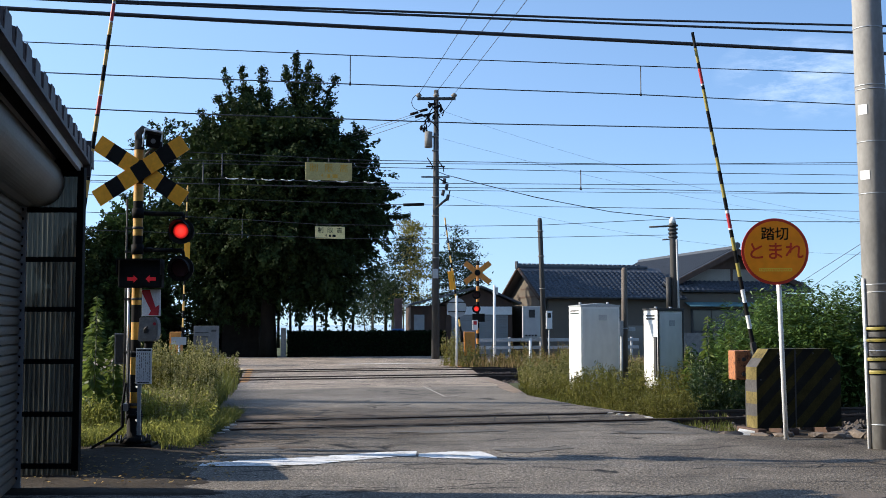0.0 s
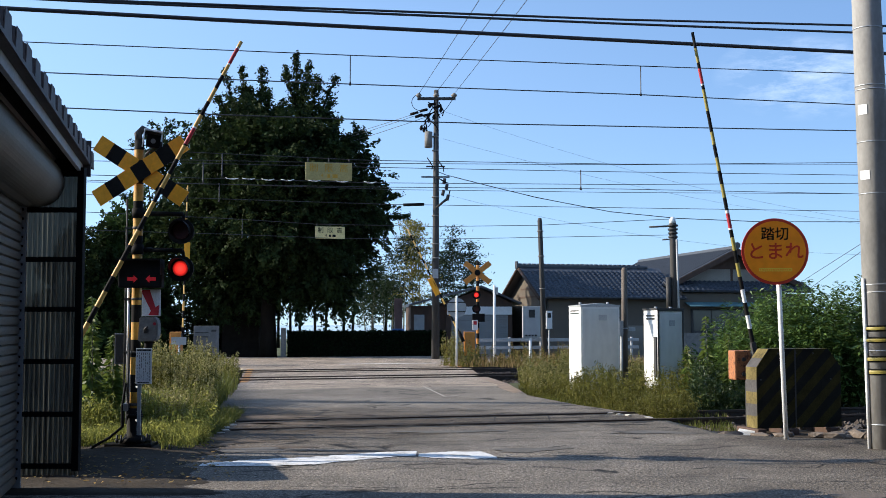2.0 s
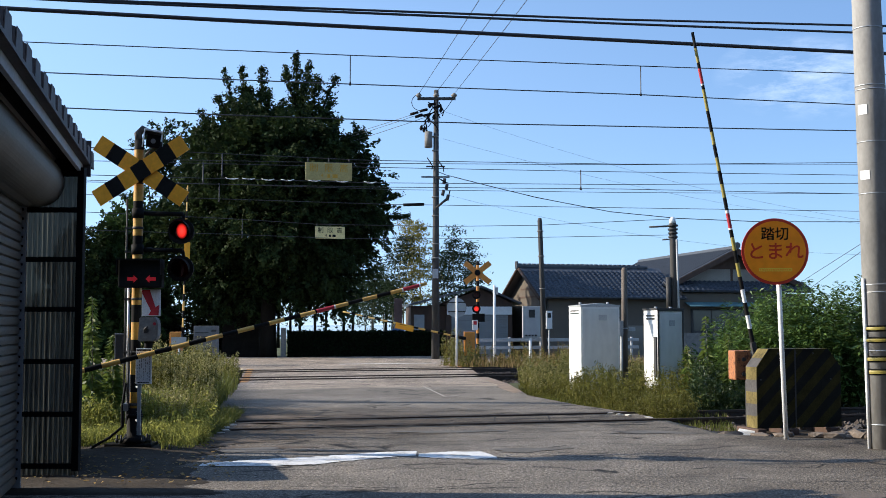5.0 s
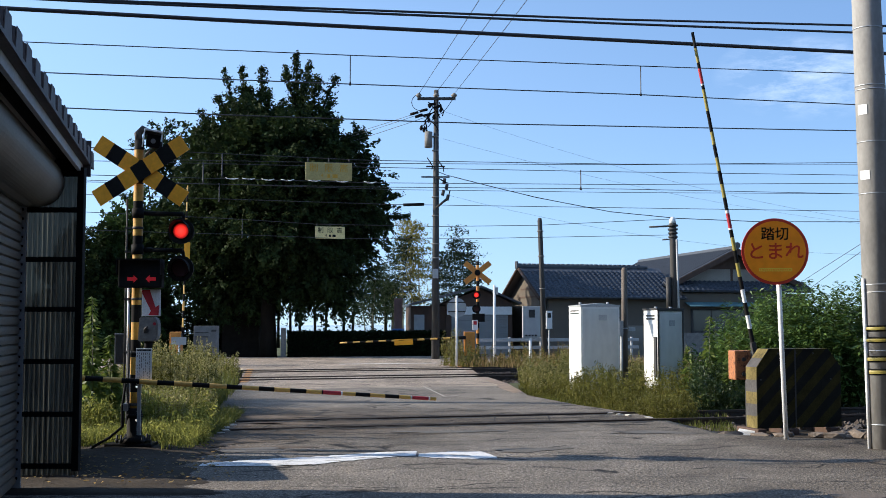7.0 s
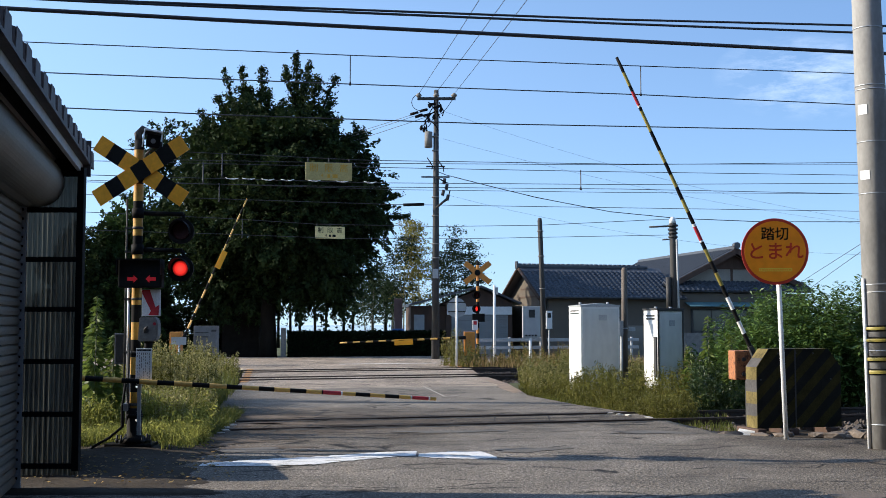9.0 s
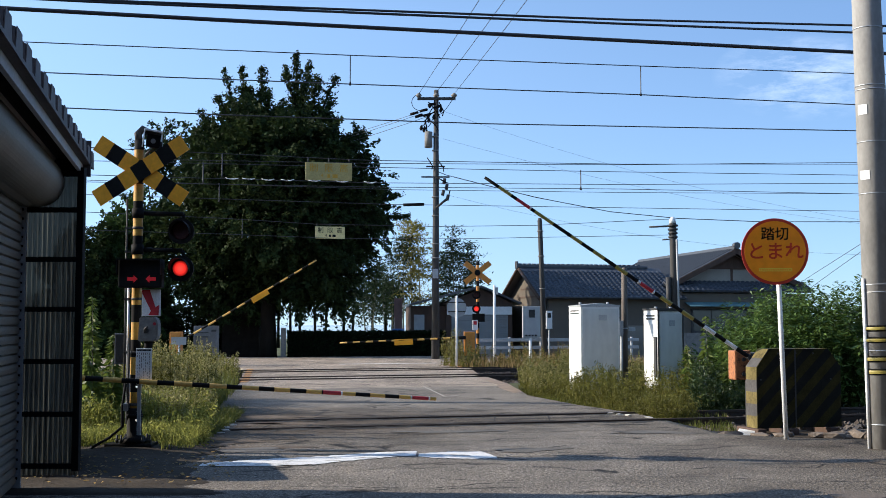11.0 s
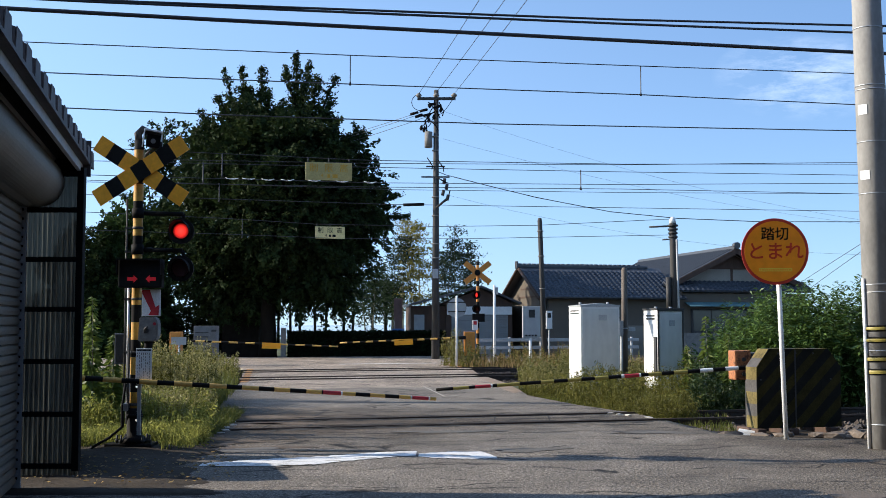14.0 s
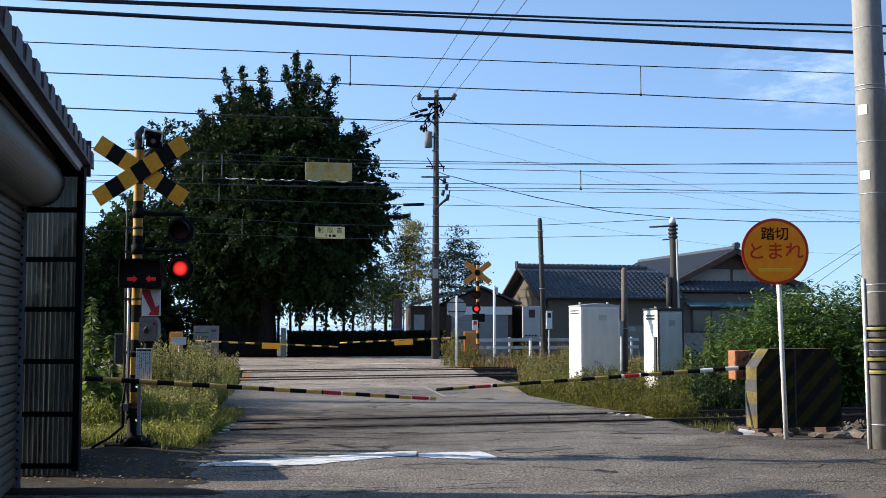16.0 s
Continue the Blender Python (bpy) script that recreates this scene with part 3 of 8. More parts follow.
def build_ground():
    bm = B()
    xs = [-1500, -300, -80, -30, -12, -6, 0, 6, 12, 30, 80, 300, 1500]
    ys = [-300, -60, -15, 0, 10, 20, 30, 40, 50, 60, 75, 95, 140, 300, 900, 3500]
    g = [[bm.verts.new((x, y, -0.14)) for x in xs] for y in ys]
    for j in range(len(ys) - 1):
        for i in range(len(xs) - 1):
            bm.faces.new((g[j][i], g[j][i + 1], g[j + 1][i + 1], g[j + 1][i]))
    tagged(part("ground", bm, FIELD), "flat ground of soil and rough grass", "ground", kind="structure")
    bm = B()
    slab(bm, [(-1500, 130), (1500, 130), (1500, 3400), (-1500, 3400)], -0.13, -0.10)
    w = mat("pale flooded field", (0.55, 0.58, 0.6), 0.12, var=0.1, scale=0.02, bump=0.02, fine=2)
    tagged(part("water", bm, w), "pale flat water in the far distance", "water", kind="structure")


def road_z(x, y):
    """Shallow settlement of the near approach, in metres below its edge."""
    fade = max(0.0, min(1.0, (y - 9.0) / 1.2, (15.6 - y) / 1.4, (x + 3.4) / 0.8, (9.0 - x) / 2.0))
    w = math.sin(1.9 * x + 0.7) * math.sin(1.5 * y + 0.4 * x) + 0.6 * math.sin(3.7 * x - 1.1 * y + 1.0) + 0.4 * math.sin(0.8 * x + 3.1 * y)
    rut = math.exp(-((y - 12.45 - 0.1 * math.sin(1.3 * x)) / 0.35) ** 2) * max(0.0, min(1.0, (x + 0.2) / 0.8))
    return -fade * (0.006 * w + 0.022 * rut)


def build_road():
    bm = B()
    g = 0.17
    xs = [-3.2 + 0.65 * i for i in range(11)]
    # near approach, up to the first rail
    slab(bm, [(-9, -10), (45, -10), (45, 14.3), (6, 14.3), (4.3, 14.75), (3.75, 15.1), (3.4, near_line(3.4, NEAR_A) - g), (-3.15, near_line(-3.15, NEAR_A) - g),
              (-2.9, 13.0), (-3.2, 11.4), (-3.45, 10.3), (-9, 10.2)], -0.14, 0)
    for k in range(62):
        bmesh.ops.bisect_plane(bm, geom=bm.verts[:] + bm.edges[:] + bm.faces[:], plane_co=(-3.4 + 0.2 * k, 0, 0), plane_no=(1, 0, 0))
    for k in range(36):
        bmesh.ops.bisect_plane(bm, geom=bm.verts[:] + bm.edges[:] + bm.faces[:], plane_co=(0, 9.0 + 0.2 * k, 0), plane_no=(0, 1, 0))
    for v in bm.verts:
        if v.co.z > -0.07:
            v.co.z += road_z(v.co.x, v.co.y)
    for f in bm.faces:
        f.smooth = f.normal.z > 0.5
    # between the rails, and on to the far pair of tracks
    slab(bm, [(-3.2, near_line(-3.2, NEAR_A) + g), (3.3, near_line(3.3, NEAR_A) + g), (3.2, near_line(3.2, NEAR_B) - g), (-3.4, near_line(-3.4, NEAR_B) - g)], -0.14, 0)
    f = FAR_RAILS
    slab(bm, [(-3.5, near_line(-3.5, NEAR_B) + g), (3.1, near_line(3.1, NEAR_B) + g), (2.45, 20.6), (1.75, 23.4), (1.62, 27.8), (1.25, far_line(1.25, f[0]) - g), (-5.2, far_line(-5.2, f[0]) - g), (-4.6, 24.5)], -0.14, 0)
    # the crossing's edge leans outwards beyond the road
    lean = [(-5.25 - 0.152 * (c - 29.2)) / 1.0502 for c in f]
    for a, b, p, q in ((f[0], f[1], *lean[:2]), (f[1], f[2], *lean[1:3]), (f[2], f[3], *lean[2:])):
        slab(bm, [(p, far_line(p, a) + g), (1.1, far_line(1.1, a) + g), (0.85, far_line(0.85, b) - g), (q, far_line(q, b) - g)], -0.14, 0)
    slab(bm, [(lean[3], far_line(lean[3], f[3]) + g), (0.8, far_line(0.8, f[3]) + g), (0.3, 41.7), (2.0, 43.2), (50, 50), (50, 58), (8, 52.0), (-0.5, 52.6), (-7.0, 51.0), (-40, 45), (-40, 37), (-6.9, 38.6)], -0.14, 0)
    tagged(part("road", bm, ASPHALT), "worn grey asphalt road with cracks and patches", "road", kind="structure")
    # stop lines: nodes of x, near edge, far edge
    rng = np.random.default_rng(4)
    for nodes, lab in (([(-2.5, 11.62, 11.86), (-2.1, 11.66, 12.13), (-1.78, 11.74, 12.36), (-1.34, 11.9, 12.6), (-0.96, 12.2, 12.87), (-0.62, 12.45, 12.98), (-0.3, 12.62, 13.05)], "worn white stop line painted on asphalt"),
                       ([(-0.27, 12.52, 12.82), (-0.1, 12.4, 12.95), (0.17, 12.43, 13.07), (0.44, 12.54, 13.1), (0.6, 12.58, 12.7)], "worn white stop line painted on asphalt"),
                       ([(-3.8, 41.4, 41.9), (-2.0, 42.05, 42.5), (-0.2, 42.7, 43.1)], "thin white stop line across the far road")):
        xs, lo, hi = zip(*nodes)
        n = 40
        bm = B()
        prev = None
        for i in range(n + 1):
            x = xs[0] + (xs[-1] - xs[0]) * i / n
            a, b = float(np.interp(x, xs, lo)), float(np.interp(x, xs, hi))
            e = 0.05 * (b - a)
            ya, yb = a + rng.uniform(-e, e), b + rng.uniform(-e, e)
            rise = 0.007
            cur = [bm.verts.new((x, yy, rise + road_z(x, yy))) for yy in (ya, ya * 0.75 + yb * 0.25, (ya + yb) / 2, ya * 0.25 + yb * 0.75, yb)]
            if prev:
                for q in range(4):
                    bm.faces.new((prev[q], cur[q], cur[q + 1], prev[q + 1]))
            prev = cur
        tagged(part("stop_line", bm, PAINT_W), lab, "road marking", kind="structure")
    bm = B()
    for cx, cy, rx, ry, turn in ((0.1, 15.45, 0.75, 0.16, 0.1), (1.0, 13.25, 0.42, 0.2, 0.1), (2.9, 15.35, 0.5, 0.22, -0.2), (-2.3, 13.2, 0.5, 0.25, 0.1)):
        mid = bm.verts.new((cx, cy, 0.009 + road_z(cx, cy)))
        rings = []
        for q in (0.5, 1.0):
            ring = []
            for k in range(22):
                a = 6.28319 * k / 22
                r = q * (1 + 0.22 * math.sin(3 * a + cx) + 0.12 * math.sin(7 * a + cy))
                x, y = cx + rx * r * math.cos(a), cy + ry * r * math.sin(a) + turn * rx * r * math.cos(a)
                ring.append(bm.verts.new((x, y, (0.009 if q < 1 else 0.006) + road_z(x, y))))
            rings.append(ring)
        for k in range(22):
            j = (k + 1) % 22
            bm.faces.new((mid, rings[0][k], rings[0][j]))
            bm.faces.new((rings[0][k], rings[1][k], rings[1][j], rings[0][j]))
    tagged(part("asphalt_patch", bm, mat("dark patched asphalt", (0.115, 0.104, 0.09), 0.9, var=0.3, scale=1.5, bump=0.6, fine=20, stain=0.5)), "darker repaired patch of asphalt", "road patch", kind="structure")
    # brown soil trodden over the road's edge
    bm = B()
    for cx, cy, rx, ry in ((-2.85, 14.1, 0.5, 0.4), (-2.5, 13.45, 0.75, 0.22), (-3.0, 16.6, 0.55, 0.35), (-2.2, 16.75, 0.8, 0.16), (-2.6, 17.9, 0.6, 0.3)):
        ring = []
        for k in range(26):
            a = 6.28319 * k / 26
            r = 1 + 0.3 * math.sin(3 * a + 2 * cx) + 0.16 * math.sin(8 * a + cy) + 0.08 * math.sin(13 * a)
            x, y = cx + rx * r * math.cos(a), cy + ry * r * math.sin(a)
            ring.append(bm.verts.new((x, y, 0.0045 + road_z(x, y))))
        bm.faces.new(ring)
    tagged(part("soil_stain", bm, mat("soil on asphalt", (0.15, 0.118, 0.092), 0.95, var=0.4, scale=4, bump=0.6, fine=30, stain=0.6, spec=0.15)), "brown soil trodden over the road edge", "stain", kind="structure")
    bm = B()
    for y0, y1 in ((28.6, 29.35), (29.95, 30.65), (31.3, 32.6), (33.0, 34.3), (35.0, 35.7), (36.4, 37.2)):
        x0, x1 = -5.1 - 0.152 * (y0 - 29.2), -5.1 - 0.152 * (y1 - 29.2)
        slab(bm, [(x0 - 0.12, y0), (x0 + 0.07, y0), (x1 + 0.12, y1), (x1 - 0.07, y1)], 0.002, 0.006)
    slab(bm, [(0.62, 38.2), (0.78, 38.3), (0.3, 41.5), (0.1, 41.4)], 0.002, 0.006)
    tagged(part("edge_marking", bm, PAINT_O), "worn orange paint along the crossing edge", "road marking", kind="structure")
    bm = B()
    for q in ([(0.78, 33.1), (1.05, 33.15), (0.95, 36.4), (0.72, 36.3)], [(1.0, 31.2), (1.22, 31.25), (1.6, 27.9), (1.3, 27.7)], [(1.3, 27.65), (1.6, 27.8), (1.72, 24.6), (1.5, 24.2), (1.3, 26.0)]):
        slab(bm, q, 0.002, 0.005)
    tagged(part("rust_stain", bm, mat("rust dust on concrete", (0.26, 0.19, 0.135), 0.9, var=0.35, scale=3, bump=0.4, fine=30, stain=0.6)), "rust-brown dust along the crossing edge", "stain", kind="structure")
    bm = B()
    for a, b in (((-0.48, 26.9), (0.03, 23.05)), ((0.03, 23.05), (0.3, 23.3))):
        d = (Vector((*b, 0)) - Vector((*a, 0))).normalized()
        w = Vector((-d.y, d.x, 0)) * 0.016
        slab(bm, [(a[0] - w.x, a[1] - w.y), (a[0] + w.x, a[1] + w.y), (b[0] + w.x, b[1] + w.y), (b[0] - w.x, b[1] - w.y)], 0.001, 0.004)
    tagged(part("joint_seal", bm, mat("pale joint mortar", (0.36, 0.33, 0.29), 0.9, var=0.3, scale=5, bump=0.3, fine=40)), "pale mortar seam between crossing slabs", "joint", kind="structure")


def build_tracks():
    rng = np.random.default_rng(9)

    def rail_profile(bm, a, b, up):
        d = (b - a).normalized()
        s = Vector((-d.y, d.x, 0))
        prof = [(-0.065, -0.14), (0.065, -0.14), (0.065, -0.128), (0.012, -0.11), (0.012, -0.035), (0.034, -0.028), (0.034, 0.0), (0.026, 0.006), (-0.026, 0.006), (-0.034, 0.0), (-0.034, -0.028), (-0.012, -0.035), (-0.012, -0.11), (-0.065, -0.128)]
        r0 = [bm.verts.new(a + s * x + Vector((0, 0, z + (up if z > -0.06 else 0)))) for x, z in prof]
        r1 = [bm.verts.new(b + s * x + Vector((0, 0, z + (up if z > -0.06 else 0)))) for x, z in prof]
        for i in range(len(prof)):
            j = (i + 1) % len(prof)
            bm.faces.new((r0[i], r0[j], r1[j], r1[i]))
        bm.faces.new(r0[::-1]), bm.faces.new(r1)

    for slope, pair, lab in ((0.268, (NEAR_A, NEAR_B), "near"), (0.33, FAR_RAILS[:2], "far"), (0.33, FAR_RAILS[2:], "far")):
        t = thing("railway_track", "single railway track of worn steel rails on ballast", "railway track", group="railway tracks", kind="structure")
        for c in pair:
            bm = B()
            rail_profile(bm, Vector((-70, c - slope * 70, 0)), Vector((90, c + slope * 90, 0)), 0.012 if lab == "near" else 0.02)
            part("rail", bm, RAIL, t, "rusty steel rail with worn top")
        mid = sum(pair) / 2
        ang = math.atan(slope)
        me = None
        for i in range(-16, 60):
            x = i * 0.62 + 0.1
            if -4 < x < 2.8:
                continue
            if me is None:
                bm = B()
                box(bm, (-0.1, -1.0, -0.26), (0.1, 1.0, -0.128), 0.015)
                first = part("sleeper", bm, SLEEPER, t)
                me, ob = first.data, first
            else:
                ob = new("sleeper", me)
                ob.parent = t
            ob.matrix_basis = pose(x, mid + slope * x, 0, 0, 0, math.degrees(ang))
        # loose stones beside and between the rails
        n = 5000 if lab == "near" else 2500
        x = rng.uniform(2.6, 16, n) if lab == "near" else rng.uniform(0.7, 14, n)
        off = rng.uniform(-1.7, 1.7, n)
        c = np.stack([x - off * math.sin(ang), mid + slope * x + off * math.cos(ang), rng.uniform(-0.16, -0.09, n)], 1)
        s = rng.uniform(0.03, 0.075, n)
        u, v = rng.normal(size=(n, 3)), rng.normal(size=(n, 3))
        u /= np.linalg.norm(u, axis=1)[:, None]
        v = np.cross(u, v)
        v /= np.linalg.norm(v, axis=1)[:, None]
        w = np.cross(u, v)
        s = s[:, None]
        P6 = [c + u * s, c + v * s * 0.8, c - u * s, c - v * s * 0.8, c + w * s * 0.6, c - w * s * 0.6]
        tri = [np.stack([P6[a], P6[b], P6[4], P6[4]], 1) for a, b in ((0, 1), (1, 2), (2, 3), (3, 0))]
        st = quads("ballast", np.concatenate(tri), BALLAST)
        tagged(st, "brown-grey ballast stones beside the rails", "ballast", kind="stuff")
        me2 = B()
        slab(me2, [(2.6 if lab == "near" else 0.6, mid - 2.0 + slope * 1.5), (60, mid - 2.0 + slope * 60), (60, mid + 2.0 + slope * 60), (2.6 if lab == "near" else 0.6, mid + 2.0 + slope * 1.5)], -0.139, -0.13)
        slab(me2, [(-60, mid - 2.0 - slope * 60), (-4.2, mid - 2.0 - slope * 4.2), (-4.2, mid + 2.0 - slope * 4.2), (-60, mid + 2.0 - slope * 60)], -0.139, -0.13)
        tagged(part("ballast_bed", me2, BALLAST), "bed of brown-grey ballast under the rails", "ballast", kind="structure")


def build_shoulder():
    bm = B()
    rng = np.random.default_rng(2)

    n, m = 34, 60
    edge = [-2.58 + 0.12 * math.sin(j * 0.7) + rng.uniform(-0.09, 0.09) - 0.35 * max(0, j / m - 0.5) + 0.62 * max(0, 1 - 5.03 * j / m / 1.9) for j in range(m + 1)]
    g = [[bm.verts.new((-9 + (edge[j] + 9) * (i / n) ** 0.6, 9.7 + 5.03 * j / m, 0.012 + rng.uniform(-0.004, 0.006) * (i < n) - (0.011 if i == n else 0) - (0.1 if j == m else 0.03 if j == 0 else 0))) for i in range(n + 1)] for j in range(m + 1)]
    for j in range(m):
        for i in range(n):
            bm.faces.new((g[j][i], g[j][i + 1], g[j + 1][i + 1], g[j + 1][i]))
    for v in bm.verts:
        dx, dy = v.co.x + 3.6, v.co.y - 13.1
        v.co.z += 0.085 * math.exp(-(dx * dx / 0.5 + dy * dy / 0.35)) * (1 if v.co.z > -0.05 else 0)
    for f in bm.faces:
        f.smooth = True
    tagged(part("dirt_shoulder", bm, DIRT), "bare brown dirt shoulder beside the road", "ground", kind="structure")
    bm = B()
    slab(bm, [(3.55, 15.3), (4.35, 14.85), (9, 14.4), (20, 14.4), (20, 16.5), (9, 16.6), (3.7, 16.2)], -0.139, -0.06)
    tagged(part("dirt_shoulder", bm, DIRT), "dark dirt strip between road and near track", "ground", kind="structure")


def build_sky_blocks():
    # two walls added out of view to cut sky light on camera-side faces
    bm = B()
    box(bm, (-30, -5.0, -0.14), (9.2, -4.6, 10.0))
    tagged(part("sky_block_south", bm, DARKWOOD), "unseen dark wall added behind the road to block sky light", "wall", kind="structure")
    bm = B()
    box(bm, (9.2, -5.0, -0.14), (9.6, 11.5, 8.0))
    tagged(part("sky_block_east", bm, DARKWOOD), "unseen dark wall added along the road to block sky light", "wall", kind="structure")


def build_cracks():
    """Open joints and cracks in the crossing surface."""
    rng = np.random.default_rng(77)
    dark = mat("crack shadow", (0.02, 0.018, 0.016), 0.95, var=0.3, scale=8, bump=0)
    crumbs = mat("crumbled asphalt", (0.07, 0.06, 0.05), 0.95, var=0.5, scale=9, bump=0.8, fine=40, stain=0.6, spec=0.1)
    lines = [(-2.75, 13.95, -0.45, 0.28, 0.03), (-1.35, 10.75, -0.15, 0.95, 0.025), (-2.1, 13.0, -0.3, 0.12, 0.06), (1.15, 13.45, 1.5, 0.6, 0.05), (2.2, 15.2, 2.6, 0.1, 0.1), (-2.9, 15.35, 0.0, 0.26, 0.035), (-2.6, 15.0, 1.4, 0.24, 0.03), (-1.9, 16.35, -0.6, 0.27, 0.07), (-3.0, 18.4, 2.4, 0.26, 0.05), (-2.7, 18.9, 1.2, 0.25, 0.03), (-1.1, 19.9, -0.4, 0.1, 0.05), (0.8, 18.6, 2.9, 0.28, 0.04),
             (-0.9, 11.35, 0.4, 0.22, 0.02), (-2.3, 13.4, 0.2, 0.2, 0.03), (0.2, 16.2, 2.9, 0.26, 0.04), (2.4, 15.2, 2.75, 0.1, 0.07), (0.4, 13.55, 1.2, 0.2, 0.03), (0.9, 10.9, 3.0, 0.05, 0.015), (-3.0, 12.85, -0.3, 0.12, 0.04),
             (-3.0, 15.75, 2.9, 0.265, 0.055), (-2.9, 17.38, 1.5, 0.268, 0.06), (-3.1, 18.25, 3.0, 0.268, 0.05), (-2.8, 14.4, 0.3, 0.1, 0.035), (-2.0, 13.9, 1.8, 0.12, 0.025), (-2.9, 16.85, 0.6, 0.27, 0.05), (2.0, 16.5, 3.3, 0.2, 0.06)]
    # long joints that follow the near rails
    for k in range(30):
        x0 = rng.uniform(-3.0, 1.6)
        lines.append((x0, rng.uniform(14.9, 19.2) + 0.268 * x0, min(3.1, x0 + rng.uniform(0.8, 3.2)), 0.268, rng.uniform(0.025, 0.085)))
    for x0, y0, x1, s, w in lines:
        bm = B()
        n = max(8, int(abs(x1 - x0) / 0.12))
        prev, off = None, 0.0
        for i in range(n + 1):
            t = i / n
            off = 0.8 * off + rng.normal() * 0.03
            x, y = x0 + (x1 - x0) * t, y0 + s * (x1 - x0) * t + off
            ww = 0.95 * w * (0.25 + rng.random()) * math.sin(math.pi * min(1, max(0.03, t + 0.02))) ** 0.4
            cur = [bm.verts.new((x, y - ww / 2, 0.006 + road_z(x, y - ww / 2))), bm.verts.new((x, y + ww / 2, 0.006 + road_z(x, y + ww / 2)))]
            if prev:
                bm.faces.new((prev[0], cur[0], cur[1], prev[1]))
            prev = cur
        tagged(part("road_crack", bm, dark), "open dark crack in the worn asphalt", "road crack", kind="structure")
    for c, x0, x1, way in ((NEAR_A, -3.1, 3.3, -1), (NEAR_B, -3.3, 3.1, 1), (NEAR_A, -3.1, 3.2, 1), (NEAR_B, -3.3, 3.0, -1)):
        bm = B()
        prev, w = None, 0.03
        inner = 0.166
        for i in range(131):
            x = x0 + (x1 - x0) * i / 130
            w = max(0.0, min(0.3, 0.84 * w + rng.normal() * 0.045 + (0.010 if way == -1 else 0.003)))
            y = near_line(x, c) + way * inner
            cur = [bm.verts.new((x, y, 0.0032)), bm.verts.new((x + rng.uniform(-0.01, 0.01), y + way * (0.012 + w), 0.0032))]
            if prev:
                f = bm.faces.new((prev[0], cur[0], cur[1], prev[1]) if way > 0 else (prev[1], cur[1], cur[0], prev[0]))
            prev = cur
        tagged(part("broken_edge", bm, dark if way < 0 else crumbs), "crumbled asphalt edge along the near rail", "road crack", kind="structure")
    for x, y0, y1 in ((-2.55, 16.1, 17.25), (-1.95, 16.2, 17.3), (-2.05, 18.2, 19.0), (0.75, 17.0, 18.0), (1.6, 17.2, 18.1)):
        bm = B()
        slab(bm, [(x, y0), (x + 0.025, y0), (x + 0.09, y1), (x + 0.06, y1)], 0.001, 0.0035)
        tagged(part("road_crack", bm, dark), "straight joint across the crossing surface", "road crack", kind="structure")


build_sky_blocks()
build_ground()
build_road()
build_tracks()
build_shoulder()
build_cracks()


